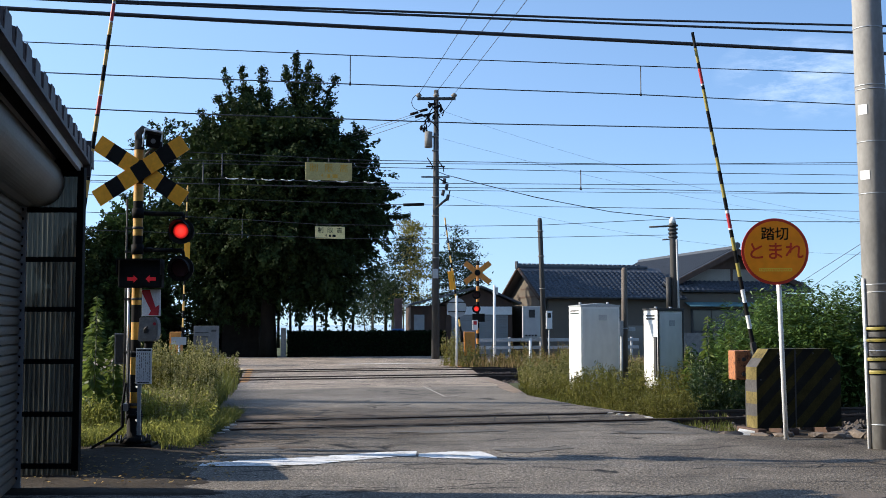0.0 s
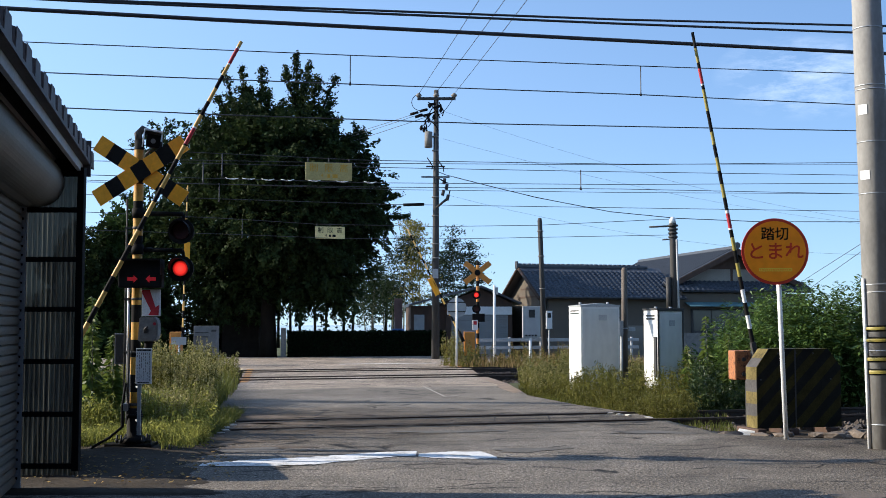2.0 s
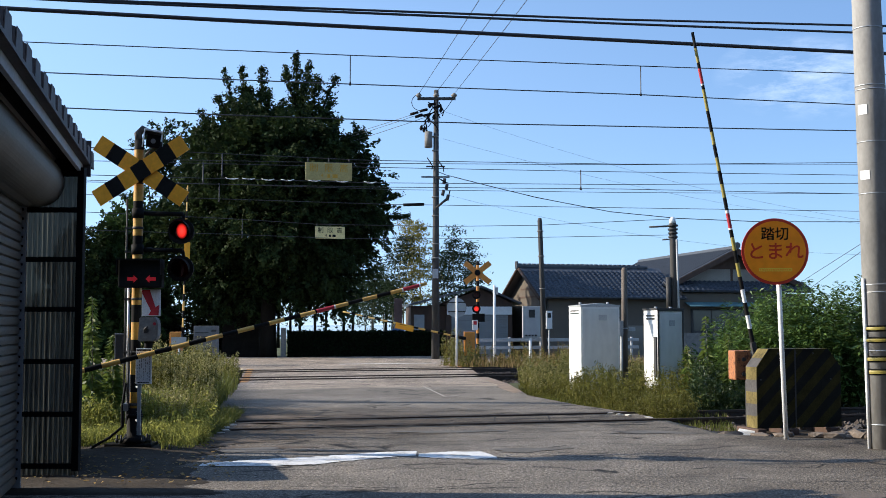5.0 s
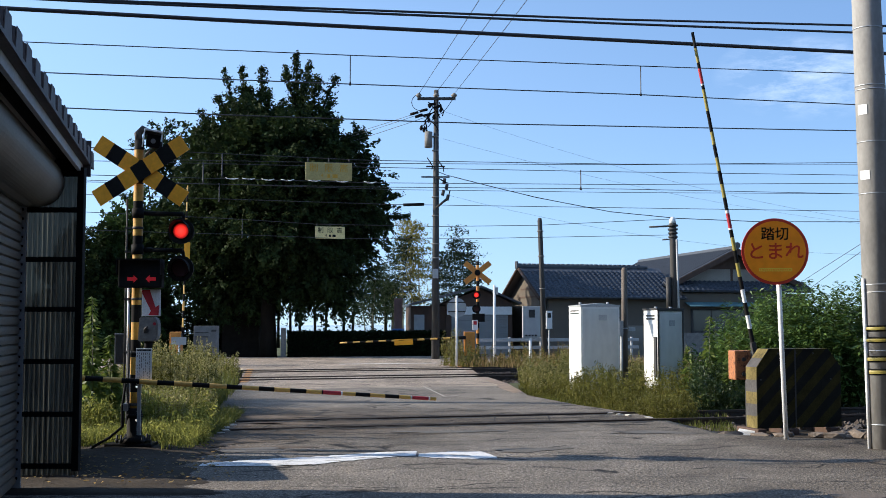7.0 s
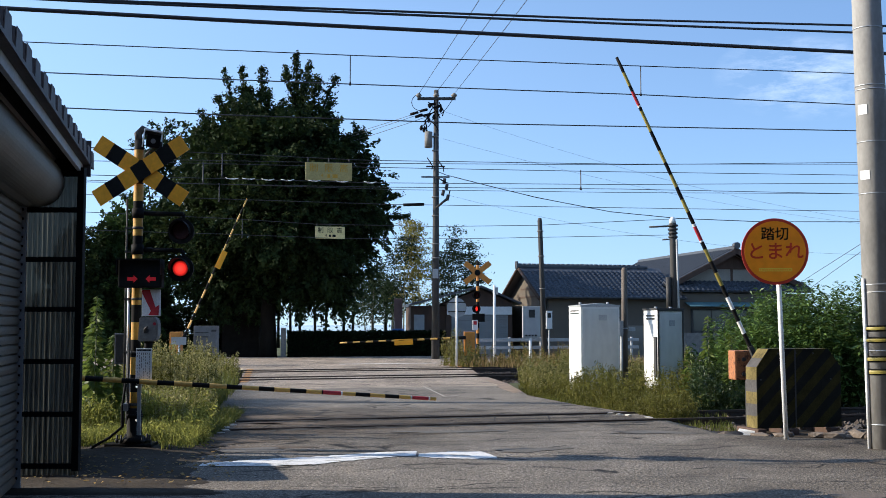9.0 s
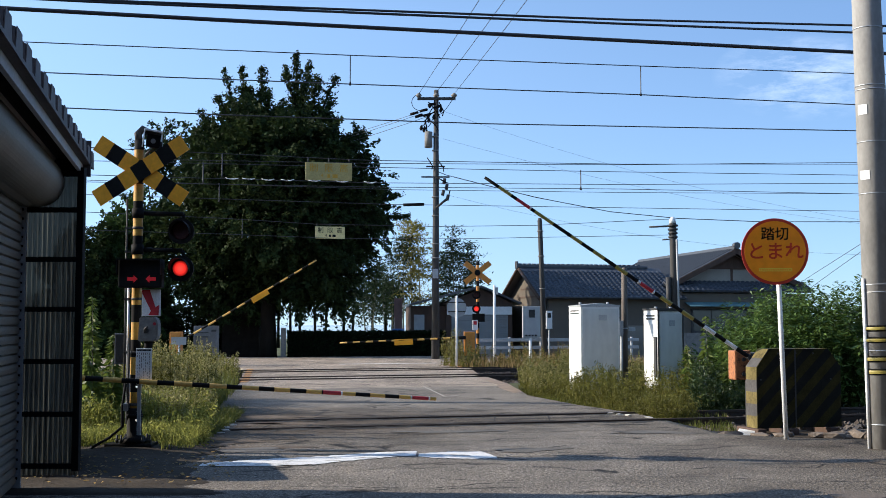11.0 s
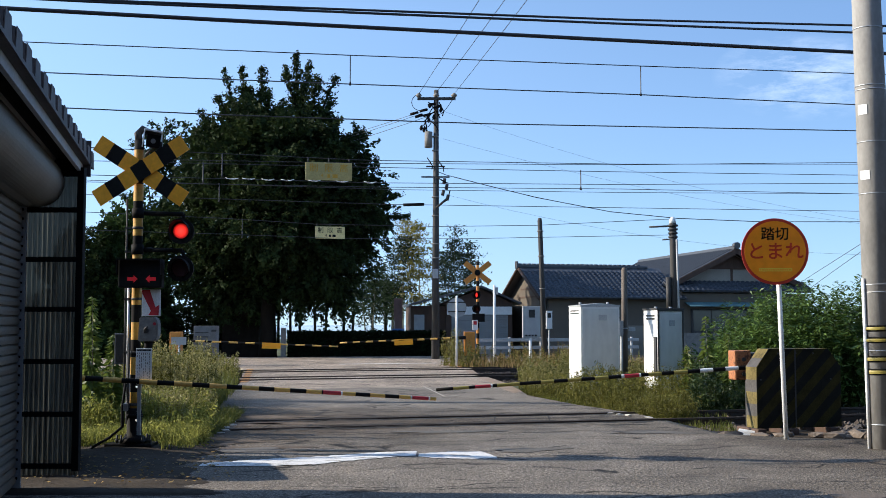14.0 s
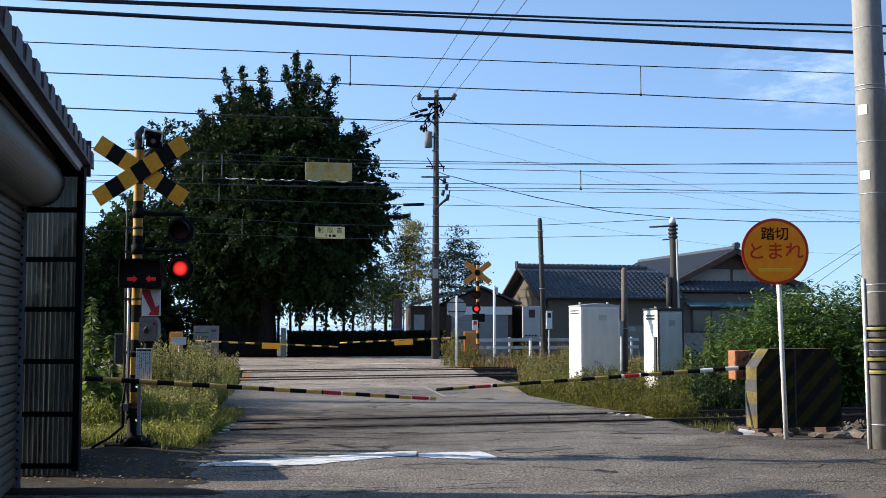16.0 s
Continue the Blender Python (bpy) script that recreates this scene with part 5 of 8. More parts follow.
def build_left_barrier():
    # drive case stands behind the shed
    t = thing("barrier", "level crossing barrier with yellow and black banded arm", "barrier", pose(-4.150, 12.269, 0.145, 0, 0, 17.0) @ Matrix.Scale(0.9, 4), "crossing barriers")
    barrier_machine(t, DARKGREY)
    # guard plates round the drive, out of view, sized for their road shadow
    bm = B()
    prism(bm, [(-0.5, -0.16), (0.12, -0.16), (0.12, 0.85), (-0.04, 1.06), (-0.5, 1.06)], -1.55, -0.2)
    bmesh.ops.bevel(bm, geom=bm.edges[:], offset=0.012, segments=1, affect="EDGES")
    part("shade_plate", bm, DARKGREY, t, "dark steel guard plates")
    # low box added out of view only to cast shade on the dirt
    bm = B()
    box(bm, (-0.75, -0.198, -0.16), (-0.22, 0.75, 0.66), 0.012)
    part("shade_plate", bm, DARKGREY, t, "low hidden box added to shade the dirt")
    segs = [(43, 0), (29, 1), (31, 0), (30, 1), (30, 0), (29, 1), (31, 0), (30, 1), (30, 0), (27, 1), (30, 0), (28, 1), (28, 0), (30, 1), (28, 0), (3, 1), (33, 2), (3, 3), (24, 0), (28, 1), (28, 0), (27, 1), (22, 0), (3, 3), (32, 2), (3, 3), (12, 0)]
    arm = barrier_arm("arm", t, 4.738, segs, 0.0335, 0.0, "yellow, black and red banded barrier arm")
    arm.location = (0, 0, 0.8275)
    bm = B()
    tube(bm, [(0, -0.06, 0), (0, 0.14, 0)], 0.05, 12)
    part("hub", bm, DARKGREY, arm)
    return arm


def build_right_barrier():
    t = thing("barrier", "level crossing barrier with rusty orange counterweight and banded arm", "barrier", pose(4.571, 16.1, 0, 0, 0, 8.0), "crossing barriers")
    # the arm reaches along -x, carried a little below its shaft
    ends = [(0.20, 3), (0.416, 1), (0.61, 3), (0.792, 1), (0.984, 3), (1.166, 1), (1.366, 0), (1.546, 1), (1.736, 0), (1.845, 1), (1.87, 3), (2.085, 2), (2.128, 3), (2.314, 1), (2.51, 0), (2.702, 1), (2.896, 0),
            (3.088, 1), (3.272, 0), (3.574, 1), (3.89, 0), (3.95, 1), (3.976, 3), (4.196, 2), (4.282, 1), (4.494, 0), (4.728, 1)]
    segs = [(b - a, c) for (a, _), (b, c) in zip([(0.15, 0)] + ends, ends)]
    arm = barrier_arm("arm", t, 4.728, segs, 0.031, 0.15, "yellow, black and red banded barrier arm", LEMON)
    arm.data.transform(pose(0, 0, -0.145, 0, 0, 180))
    arm.location = (0, 0, 1.01)
    bm = B()
    tube(bm, [(0, -0.06, 0), (0, 0.1, 0)], 0.05, 12)
    box(bm, (-0.22, -0.035, -0.18), (0.03, 0.035, -0.11), 0.01)
    box(bm, (-0.04, -0.03, -0.14), (0.03, 0.03, 0.02), 0.01)
    part("hub", bm, DARKGREY, arm)
    # rusty weight housing behind the arm
    bm = B()
    box(bm, (-0.40, 0.12, 0.663), (-0.155, 0.38, 1.084), 0.025)
    part("weight_case", bm, FLAKED, t, "rust-flaked orange weight case")
    for z in (0.745, 0.955):
        bm = B()
        tube(bm, [(-0.27, 0.10, z), (-0.27, 0.125, z)], 0.03, 12)
        part("bolt", bm, DARKGREY, t)
    bm = B()
    box(bm, (-0.1, 0.1, -0.14), (0.25, 0.5, 1.05), 0.02)
    part("case", bm, DARKGREY, t)
    bm = B()
    tube(bm, [(-0.2, 0.2, 0.68), (-0.06, 0.16, 0.3)], 0.018, 8)
    part("brace", bm, BLACK, t)
    return arm


def build_guard():
    """Striped steel cover plates round the drive."""
    t = thing("barrier_guard", "steel guard plates with yellow and black diagonal stripes, front shaded in colour", "guard plate", pose(4.31, 15.6, -0.02, 0, 0, 14.0))
    W, D, H, C, K = 1.30, 0.30, 1.135, 0.19, 0.25
    # front stripes hold that face's shade in their colour; edge stripes are lighter
    shade_y = mat("yellow stripe in shade tone", (0.044, 0.036, 0.009), 0.85, var=0.45, scale=4, bump=0.1, fine=40, stain=0.7, spec=0.1)
    shade_k = mat("black stripe in shade tone", (0.016, 0.0145, 0.012), 0.85, var=0.4, scale=4, bump=0.1, fine=40, stain=0.5, spec=0.1)
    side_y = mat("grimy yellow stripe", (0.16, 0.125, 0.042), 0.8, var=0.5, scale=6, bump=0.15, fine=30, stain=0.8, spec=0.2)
    side_k = mat("lighter black stripe", (0.085, 0.08, 0.078), 0.85, var=0.3, scale=6, bump=0.15, fine=30, stain=0.5, spec=0.2)
    outline = [(0.0, 0.05), (W, 0.05), (W, H - K), (W - C, H), (C, H), (0.0, H - K)]
    band, tilt, lo = 0.17, 1.0, -3.0
    bm = B()
    prism(bm, outline, 0.0, 0.012)
    for k in range(36):
        bmesh.ops.bisect_plane(bm, geom=bm.verts[:] + bm.edges[:] + bm.faces[:], plane_co=(lo + k * band + 0.05, 0, 0), plane_no=Vector((1, 0, -tilt)).normalized())
    for f in bm.faces:
        c = f.calc_center_median()
        f.material_index = int(math.floor((c.x - tilt * c.z - 0.05 - lo) / band)) % 2
    part("front_plate", bm, [shade_y, shade_k], t, "front plate with diagonal stripes")
    # folded plates along the edge: end, slope, top, slope, end
    run = [Vector((0.0, 0, 0.05)), Vector((0.0, 0, H - K)), Vector((C, 0, H)), Vector((W - C, 0, H)), Vector((W, 0, H - K)), Vector((W, 0, 0.05))]
    gone = 0.0
    for i, (a, b) in enumerate(zip(run, run[1:])):
        d = b - a
        ln, nrm = d.length, Vector((d.z, 0, -d.x)).normalized() * 0.011
        cuts = [0.0] + [m * 0.165 - gone for m in range(1, 30) if 0.01 < m * 0.165 - gone < ln - 0.01] + [ln]
        bm = B()
        prev = None
        for m, c in enumerate(cuts):
            p = a + d * (c / ln)
            cur = [bm.verts.new(p + Vector((0, yy, 0)) + o) for yy, o in ((0.0125, Vector()), (D, Vector()), (D, nrm), (0.0125, nrm))]
            if prev:
                kind_of = int((gone + (cuts[m - 1] + c) / 2) / 0.165) % 2
                for q in range(4):
                    f = bm.faces.new((prev[q], cur[q], cur[(q + 1) % 4], prev[(q + 1) % 4]))
                    f.material_index = kind_of
            else:
                bm.faces.new(cur)
            prev = cur
        bm.faces.new(prev[::-1])
        bmesh.ops.recalc_face_normals(bm, faces=bm.faces[:])
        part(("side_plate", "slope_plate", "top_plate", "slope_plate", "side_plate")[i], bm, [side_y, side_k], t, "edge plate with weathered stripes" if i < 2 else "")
        gone += ln
    bm = B()
    box(bm, (0.58, -0.006, 0.06), (0.60, -0.001, H - 0.01))
    part("seam", bm, DARKGREY, t)
    for i in range(5):
        bm = B()
        tube(bm, [(0.06 + 0.27 * i, -0.012, H - 0.06 if 0 < i < 4 else H - 0.42), (0.06 + 0.27 * i, 0.0, H - 0.06 if 0 < i < 4 else H - 0.42)], 0.012, 8)
        part("bolt", bm, DARKGREY, t)
    bm = B()
    box(bm, (-0.26, -0.03, -0.06), (0.06, 0.3, 0.02), 0.01, m=pose(0, 0, 0, 0, 0, -30))
    part("foot_plate", bm, WHITE, t, "pale timber foot board")
    for x in (0.0, 0.5, 1.1):
        bm = B()
        box(bm, (x - 0.05, -0.1, -0.11), (x + 0.08, 0.5, 0.05), 0.012)
        part("foot", bm, TIMBER, t)


def build_stop_sign():
    t = thing("stop_sign", "round orange stop sign with red rim on a white post", "road sign", pose(4.35, 14.42, 0, 0, -1.6, 0))
    bm = B()
    tube(bm, [(0, 0.03, -0.14), (0, 0.03, 2.78)], 0.031, 12)
    part("post", bm, WHITE, t, "white painted post")
    bm = B()
    disc(bm, (0, 0), 0.425, -0.01, 0.006, 64)
    f = part("sign_face", bm, SIGN_RED, t, "round orange face with red rim")
    f.matrix_basis = pose(-0.045, -0.02, 2.385, 0, 1.6, -2)
    bm = B()
    disc(bm, (0, 0), 0.388, -0.014, -0.0105, 64)
    part("field", bm, SIGN_ORANGE, f)
    a = writing("踏切", 0.18, pose(0.0, -0.0165, 0.215), BLACK, f, depth=0.0006, bold=0.012)
    b = writing("とまれ", 0.24, pose(0.0, -0.0165, -0.01), SIGN_LETTER, f, depth=0.0006, bold=0.012)
    bm = B()
    box(bm, (-0.21, -0.0175, -0.255), (0.21, -0.0145, -0.215), 0.0)
    sp = part("strip", bm, mat("pale yellow strip", (0.9, 0.6, 0.06), 0.4, var=0.05, scale=5, bump=0), f, "small yellow strip with tiny text")
    rng = random.Random(8)
    x = -0.2
    while x < 0.19:
        w = rng.uniform(0.012, 0.026)
        bm = B()
        box(bm, (x, -0.0195, -0.243), (x + w, -0.0178, -0.228))
        part("text_bar", bm, SIGN_ORANGE, sp)
        x += w + 0.01


def build_concrete_pole():
    t = thing("utility_pole", "thick grey concrete pole with yellow and black guard rings", "utility pole", pose(5.215, 13.42, 0, 0, -1.1, 0), "poles")
    bm = B()
    tube(bm, [(0, 0, -0.14), (0, 0, 9.5)], [0.203, 0.14], 28)
    part("shaft", bm, CONCRETE, t, "grey stained concrete shaft", True)
    bm = B()
    tube(bm, [(-0.215, -0.05, -0.1), (-0.205, -0.05, 2.0)], 0.022, 10)
    part("conduit", bm, WHITE, t, "white plastic conduit")
    for z, h, a0, a1 in ((1.39, 0.036, 192, 262), (1.255, 0.034, 190, 330), (1.03, 0.038, 192, 330), (0.88, 0.038, 205, 330)):
        bm = B()
        prev = None
        for k in range(15):
            a = radians(a0 + (a1 - a0) * k / 14)
            cur = [bm.verts.new((r * math.cos(a), r * math.sin(a), zz)) for r, zz in ((0.198, z), (0.215, z), (0.218, z + h * 0.5), (0.215, z + h), (0.198, z + h))]
            if prev:
                for i in range(5):
                    f = bm.faces.new((prev[i], cur[i], cur[(i + 1) % 5], prev[(i + 1) % 5]))
                    f.material_index = 0
            prev = cur
        bmesh.ops.recalc_face_normals(bm, faces=bm.faces[:])
        tube(bm, [(0, 0, z - 0.018), (0, 0, z - 0.004)], 0.2, 28, index=1)
        tube(bm, [(0, 0, z + h + 0.002), (0, 0, z + h + 0.02)], 0.202, 28, index=1)
        part("guard_ring", bm, [LEMON, BLACK], t, "yellow and black guard ring")
    for z in (0.28, 1.14, 1.83, 1.92, 3.0, 3.62, 4.25, 4.30, 5.0):
        bm = B()
        r = 0.203 - 0.0066 * z + 0.003
        tube(bm, [(0, 0, z), (0, 0, z + 0.012)], r, 28)
        part("strap", bm, STEEL, t)
    for z0, z1, a0, a1 in ((3.95, 4.07, 195, 235), (3.17, 3.28, 195, 235)):
        bm = B()
        prev = None
        r = 0.203 - 0.0066 * z0 + 0.004
        for k in range(7):
            a = radians(a0 + (a1 - a0) * k / 6)
            cur = [bm.verts.new((r * math.cos(a), r * math.sin(a), zz)) for zz in (z0, z1)]
            if prev:
                bm.faces.new((prev[0], cur[0], cur[1], prev[1]))
            prev = cur
        part("label_plate", bm, WHITE, t, "small white label")


def build_track_pole():
    t = thing("utility_pole", "grey concrete trackside pole beyond the shed", "utility pole", pose(-9.2, 21.95, -0.14), "poles")
    bm = B()
    tube(bm, [(0, 0, 0), (0, 0, 5.5)], [0.24, 0.15], 20)
    part("shaft", bm, CONCRETE, t, "grey concrete shaft", True)
    bm = B()
    tube(bm, [(0, 0, 5.0), (0, 0, 5.06)], 0.17, 20)
    part("strap", bm, STEEL, t)


build_near_signal()
build_notice()
build_track_pole()
build_control_box()
ARM_L = build_left_barrier()
ARM_R = build_right_barrier()
build_guard()
build_stop_sign()
build_concrete_pole()


# ---- beyond the near track: cabinets and posts ----
def build_cabinet(x, y, w, d, h, rz, roofed, label):
    t = thing("relay_cabinet", label, "cabinet", pose(x, y, -0.14, 0, 0, rz), "relay cabinets")
    bm = B()
    box(bm, (0, 0, 0.0), (w, d, 0.14), 0.01)
    part("plinth", bm, SLEEPER, t)
    bm = B()
    box(bm, (0, 0, 0.14), (w, d, h), 0.012)
    part("body", bm, mat("cabinet paint", (0.66, 0.66, 0.63), 0.5, var=0.08, scale=1.5, bump=0.02, fine=9, stain=0.04), t)
    bm = B()
    if roofed:
        prism(bm, [(-0.012, h), (w * 0.5, h + 0.045), (w + 0.012, h), (w + 0.012, h - 0.03), (-0.012, h - 0.03)], -0.012, d + 0.012)
    else:
        box(bm, (-0.02, -0.02, h), (w + 0.02, d + 0.02, h + 0.035), 0.006)
    part("lid", bm, GREY if roofed else DARKGREY, t)
    bm = B()
    box(bm, (0.04, -0.014, 0.2), (w - 0.04, -0.002, h - 0.07), 0.004)
    dr = part("door", bm, mat("cabinet door", (0.52, 0.53, 0.5), 0.5, var=0.12, scale=1.4, bump=0.02, fine=7, stain=0.06, stretch=(1, 1, 0.4)), t, "pale blue-grey steel door")
    bm = B()
    box(bm, (w - 0.18, -0.04, 0.62), (w - 0.07, -0.015, 0.65), 0.005)
    tube(bm, [(w - 0.16, -0.014, 0.635), (w - 0.16, -0.05, 0.635)], 0.018, 8)
    part("handle", bm, DARKGREY, dr)
    bm = B()
    box(bm, (w * 0.45, -0.02, h - 0.32), (w * 0.66, -0.014, h - 0.2), 0.006)
    part("vent", bm, GREY, dr)
    bm = B()
    box(bm, (-0.012, 0.05, h - 0.28), (-0.002, d - 0.05, h - 0.08), 0.003)
    pl = part("plate", bm, WHITE, t)
    for z in (h - 0.13, h - 0.19):
        bm = B()
        box(bm, (-0.015, 0.1, z), (-0.0125, d - 0.15, z + 0.03))
        part("text_bar", bm, DARKGREY, pl)
    if not roofed:
        bm = B()
        for x0, x1, z0, z1 in ((0.0, 0.025, 0.16, h), (w - 0.025, w, 0.16, h), (0.0, w, h - 0.03, h)):
            box(bm, (x0, -0.02, z0), (x1, -0.003, z1))
        part("door_frame", bm, DARKGREY, t)
        bm = B()
        box(bm, (-0.03, 0.02, 0.55), (-0.002, 0.14, 1.35), 0.006)
        part("hinge_strip", bm, DARKGREY, t)
    for xx in (0.12, w - 0.12):
        bm = B()
        tube(bm, [(xx, d / 2, h), (xx, d / 2, h + 0.07)], 0.03, 10)
        part("lifting_eye", bm, GREY, t)
    return t


build_cabinet(2.9, 23.8, 0.86, 0.8, 2.0, 12, True, "pale grey-white relay cabinet with peaked lid")
build_cabinet(4.242, 22.4, 0.55, 0.72, 1.882, 12, False, "white relay cabinet with dark lid among bushes")


def simple_post(name, label, category, x, y, h, r, material, lean=0.0, seg=12, group=""):
    t = thing(name, label, category, pose(x, y, -0.14, 0, lean, 0), group)
    bm = B()
    tube(bm, [(0, 0, 0), (0, 0, h * 0.98), (0, 0, h)], [r, r * 0.85, r * 0.6], seg)
    part("shaft", bm, material, t)
    return t


p = simple_post("timber_post", "short weathered grey post with small meter boxes", "post", 4.0, 25, 2.85, 0.075, GREY_POST, 0.3, group="poles")
for z in (0.75, 1.15, 1.5):
    bm = B()
    tube(bm, [(0, 0, z), (0, 0, z + 0.025)], 0.07, 12)
    part("strap", bm, STEEL, p)
bm = B()
box(bm, (-0.16, -0.16, 1.35), (-0.05, -0.05, 1.68), 0.01)
box(bm, (0.08, -0.12, 1.45), (0.22, -0.04, 1.53), 0.01)
part("meter_box", bm, GREY, p)
bm = B()
tube(bm, [(-0.08, -0.08, 0.1), (-0.08, -0.08, 1.36)], 0.03, 8)
part("conduit", bm, GREY, p)

p = simple_post("utility_pole", "slim dark grey pole in front of the tiled house", "utility pole", 4.05, 45, 5.85, 0.11, OLD_POLE, -1.8, group="poles")
for z in (3.0, 4.3, 5.3):
    bm = B()
    tube(bm, [(0, 0, z), (0, 0, z + 0.04)], 0.13, 12)
    part("strap", bm, DULL_STEEL, p)
p = simple_post("utility_pole", "concrete pole with white cap and insulators", "utility pole", 7.42, 36, 4.9, 0.135, OLD_POLE, -0.9, group="poles")
bm = B()
tube(bm, [(0, 0, 4.82), (0, 0, 4.95), (0, 0, 5.03)], [0.11, 0.10, 0.04], 12)
part("cap", bm, INSULATOR, p, "white domed cap")
for z, r in ((4.72, 0.17), (4.6, 0.16), (4.48, 0.15), (4.36, 0.15)):
    bm = B()
    tube(bm, [(0, 0, z), (0, 0, z + 0.06)], r, 12)
    part("band", bm, DARKGREY, p)
bm = B()
tube(bm, [(-0.75, 0, 4.72), (0, 0, 4.74)], 0.03, 8)
tube(bm, [(-0.35, 0, 4.3), (0, 0, 4.32)], 0.02, 8)
part("bracket", bm, DARKGREY, p)
bm = B()
tube(bm, [(-0.20, -0.05, 2.0), (-0.20, -0.05, 3.1)], 0.085, 10)
part("cable_head", bm, DARKGREY, p)
bm = B()
tube(bm, [(0.09, -0.12, 1.0), (0.09, -0.12, 4.3)], 0.035, 8)
part("conduit", bm, GREY, p)


# ---- far side of the crossing ----
def build_far_signal():
    t = thing("crossing_signal", "far crossing post with plain yellow crossed boards and red lamps", "crossing signal", pose(1.26, 41, 0), "crossing signals")
    bm = B()
    banded_tube(bm, 0, 0, 0.0, 3.75, 0.055, 0.19)
    part("post", bm, [ORANGE, BLACK], t)
    for ang in (-38, 38):
        bm = B()
        box(bm, (-0.58, -0.008, -0.1), (0.58, 0.008, 0.1))
        b = part("cross_board", bm, ORANGE, t, "yellow crossed board")
        b.matrix_basis = pose(-0.01, -0.08 if ang > 0 else -0.1, 3.33, 0, ang, 0)
    bm = B()
    disc(bm, (-0.01, 3.33), 0.11, -0.125, -0.112, 20)
    part("hub_plate", bm, BLACK, t)
    for i, z in enumerate((2.52, 2.02)):
        u, r = lamp_unit(t, -0.06, -0.3, z, 0.95)
        FLASH_FAR.append((r, i))
        bm = B()
        tube(bm, [(0, 0, z), (0, -0.15, z)], 0.04, 8)
        part("lamp_arm", bm, BLACK, t)
    bm = B()
    box(bm, (-0.2, -0.1, 1.55), (0.25, 0.1, 1.85), 0.02)
    part("indicator_box", bm, BLACK, t)
    bm = B()
    box(bm, (-0.2, -0.14, 1.25), (0.0, -0.1, 1.62), 0.01)
    part("plate", bm, WHITE, t, "white plate with red mark")
    bm = B()
    box(bm, (-0.16, -0.146, 1.45), (-0.04, -0.141, 1.58))
    part("mark", bm, RED, t)
    bm = B()
    tube(bm, [(0, 0, -0.1), (0, 0, 0.4)], 0.1, 12)
    part("base", bm, BLACK, t)


def build_far_barrier(x, y, zp, length, side, name_label, plate_at):
    t = thing("barrier", name_label, "barrier", pose(x, y, 0), "crossing barriers")
    bm = B()
    cx = 0.28 * -side
    box(bm, (cx - 0.2, 0.1, 0.35), (cx + 0.2, 0.5, 1.2), 0.03)
    part("case", bm, ORANGE, t, "orange barrier drive case")
    bm = B()
    box(bm, (cx - 0.14, 0.16, -0.14), (cx + 0.14, 0.45, 0.35), 0.01)
    part("foot", bm, DARKGREY, t)
    segs = [(0.25, 1), (0.3, 0)] * 9
    arm = barrier_arm("arm", t, length, segs, 0.037, 0.2, "yellow and black banded barrier arm")
    bm = B()
    tube(bm, [(-0.15, 0, 0), (0.25, 0, 0)], 0.06, 10)
    part("hub", bm, BLACK, arm)
    bm = B()
    box(bm, (plate_at - 0.33, -0.03, -0.17), (plate_at + 0.33, -0.015, 0.04), 0.01)
    part("plate", bm, YELLOW, arm, "yellow warning plate hung on the arm")
    if side < 0:
        arm.data.transform(pose(0, 0, 0, 0, 0, 180))
        for ch in arm.children:
            ch.data.transform(pose(0, 0, 0, 0, 0, 180))
            if ch.name.startswith("plate"):
                ch.data.transform(pose(0, -0.045, 0))
    arm.location = (0, 0, zp)
    return arm


build_far_signal()
ARM_FR = build_far_barrier(0.66, 40.0, 0.99, 4.3, -1, "far level crossing barrier with banded arm and plate", 2.05)
ARM_FL = build_far_barrier(-9.2, 40.0, 0.893, 5.5, 1, "far level crossing barrier beside tall weeds", 3.15)

t = thing("round_sign", "back of a round grey road sign on a white post", "road sign", pose(0.47, 39, 0))
bm = B()
tube(bm, [(0, -0.03, -0.14), (0, -0.03, 2.45)], 0.035, 10)
part("post", bm, WHITE, t)
bm = B()
disc(bm, (0, 2.03), 0.34, 0.0, 0.02, 32)
part("sign_plate", bm, GREY, t)
for z in (1.88, 2.2):
    bm = B()
    box(bm, (-0.3, -0.02, z), (0.3, -0.002, z + 0.04))
    part("rail", bm, DARKGREY, t)

t = thing("marker_post", "slim white post with a cap bracket", "post", pose(2.0, 44, 0))
bm = B()
tube(bm, [(0, 0, -0.14), (0, 0, 2.98)], 0.05, 10)
part("shaft", bm, WHITE, t)
bm = B()
box(bm, (0.03, -0.05, 2.62), (0.14, 0.0, 2.9), 0.01)
part("bracket", bm, GREY, t)

t = thing("meter_cabinet", "white wall-type cabinet with small window on legs", "cabinet", pose(3.13, 40, 0))
bm = B()
box(bm, (-0.31, 0, 0.99), (0.31, 0.3, 2.1), 0.015)
bd = part("body", bm, GREY, t)
bm = B()
box(bm, (-0.1, -0.012, 1.7), (0.12, -0.002, 1.98), 0.004)
part("window", bm, GLASS_D, bd)
for k in range(4):
    bm = B()
    box(bm, (-0.22 + k * 0.11, -0.008, 1.04), (-0.15 + k * 0.11, -0.002, 1.1))
    part("text_bar", bm, BLACK, bd)
bm = B()
tube(bm, [(-0.04, 0.1, -0.14), (-0.04, 0.1, 1.0)], 0.05, 8)
part("leg", bm, WHITE, t)
t = thing("meter_box", "small white meter box with dark window", "meter box", pose(3.85, 41, 0))
bm = B()
box(bm, (-0.11, 0, 1.3), (0.11, 0.16, 1.95), 0.01)
bd = part("body", bm, WHITE, t)
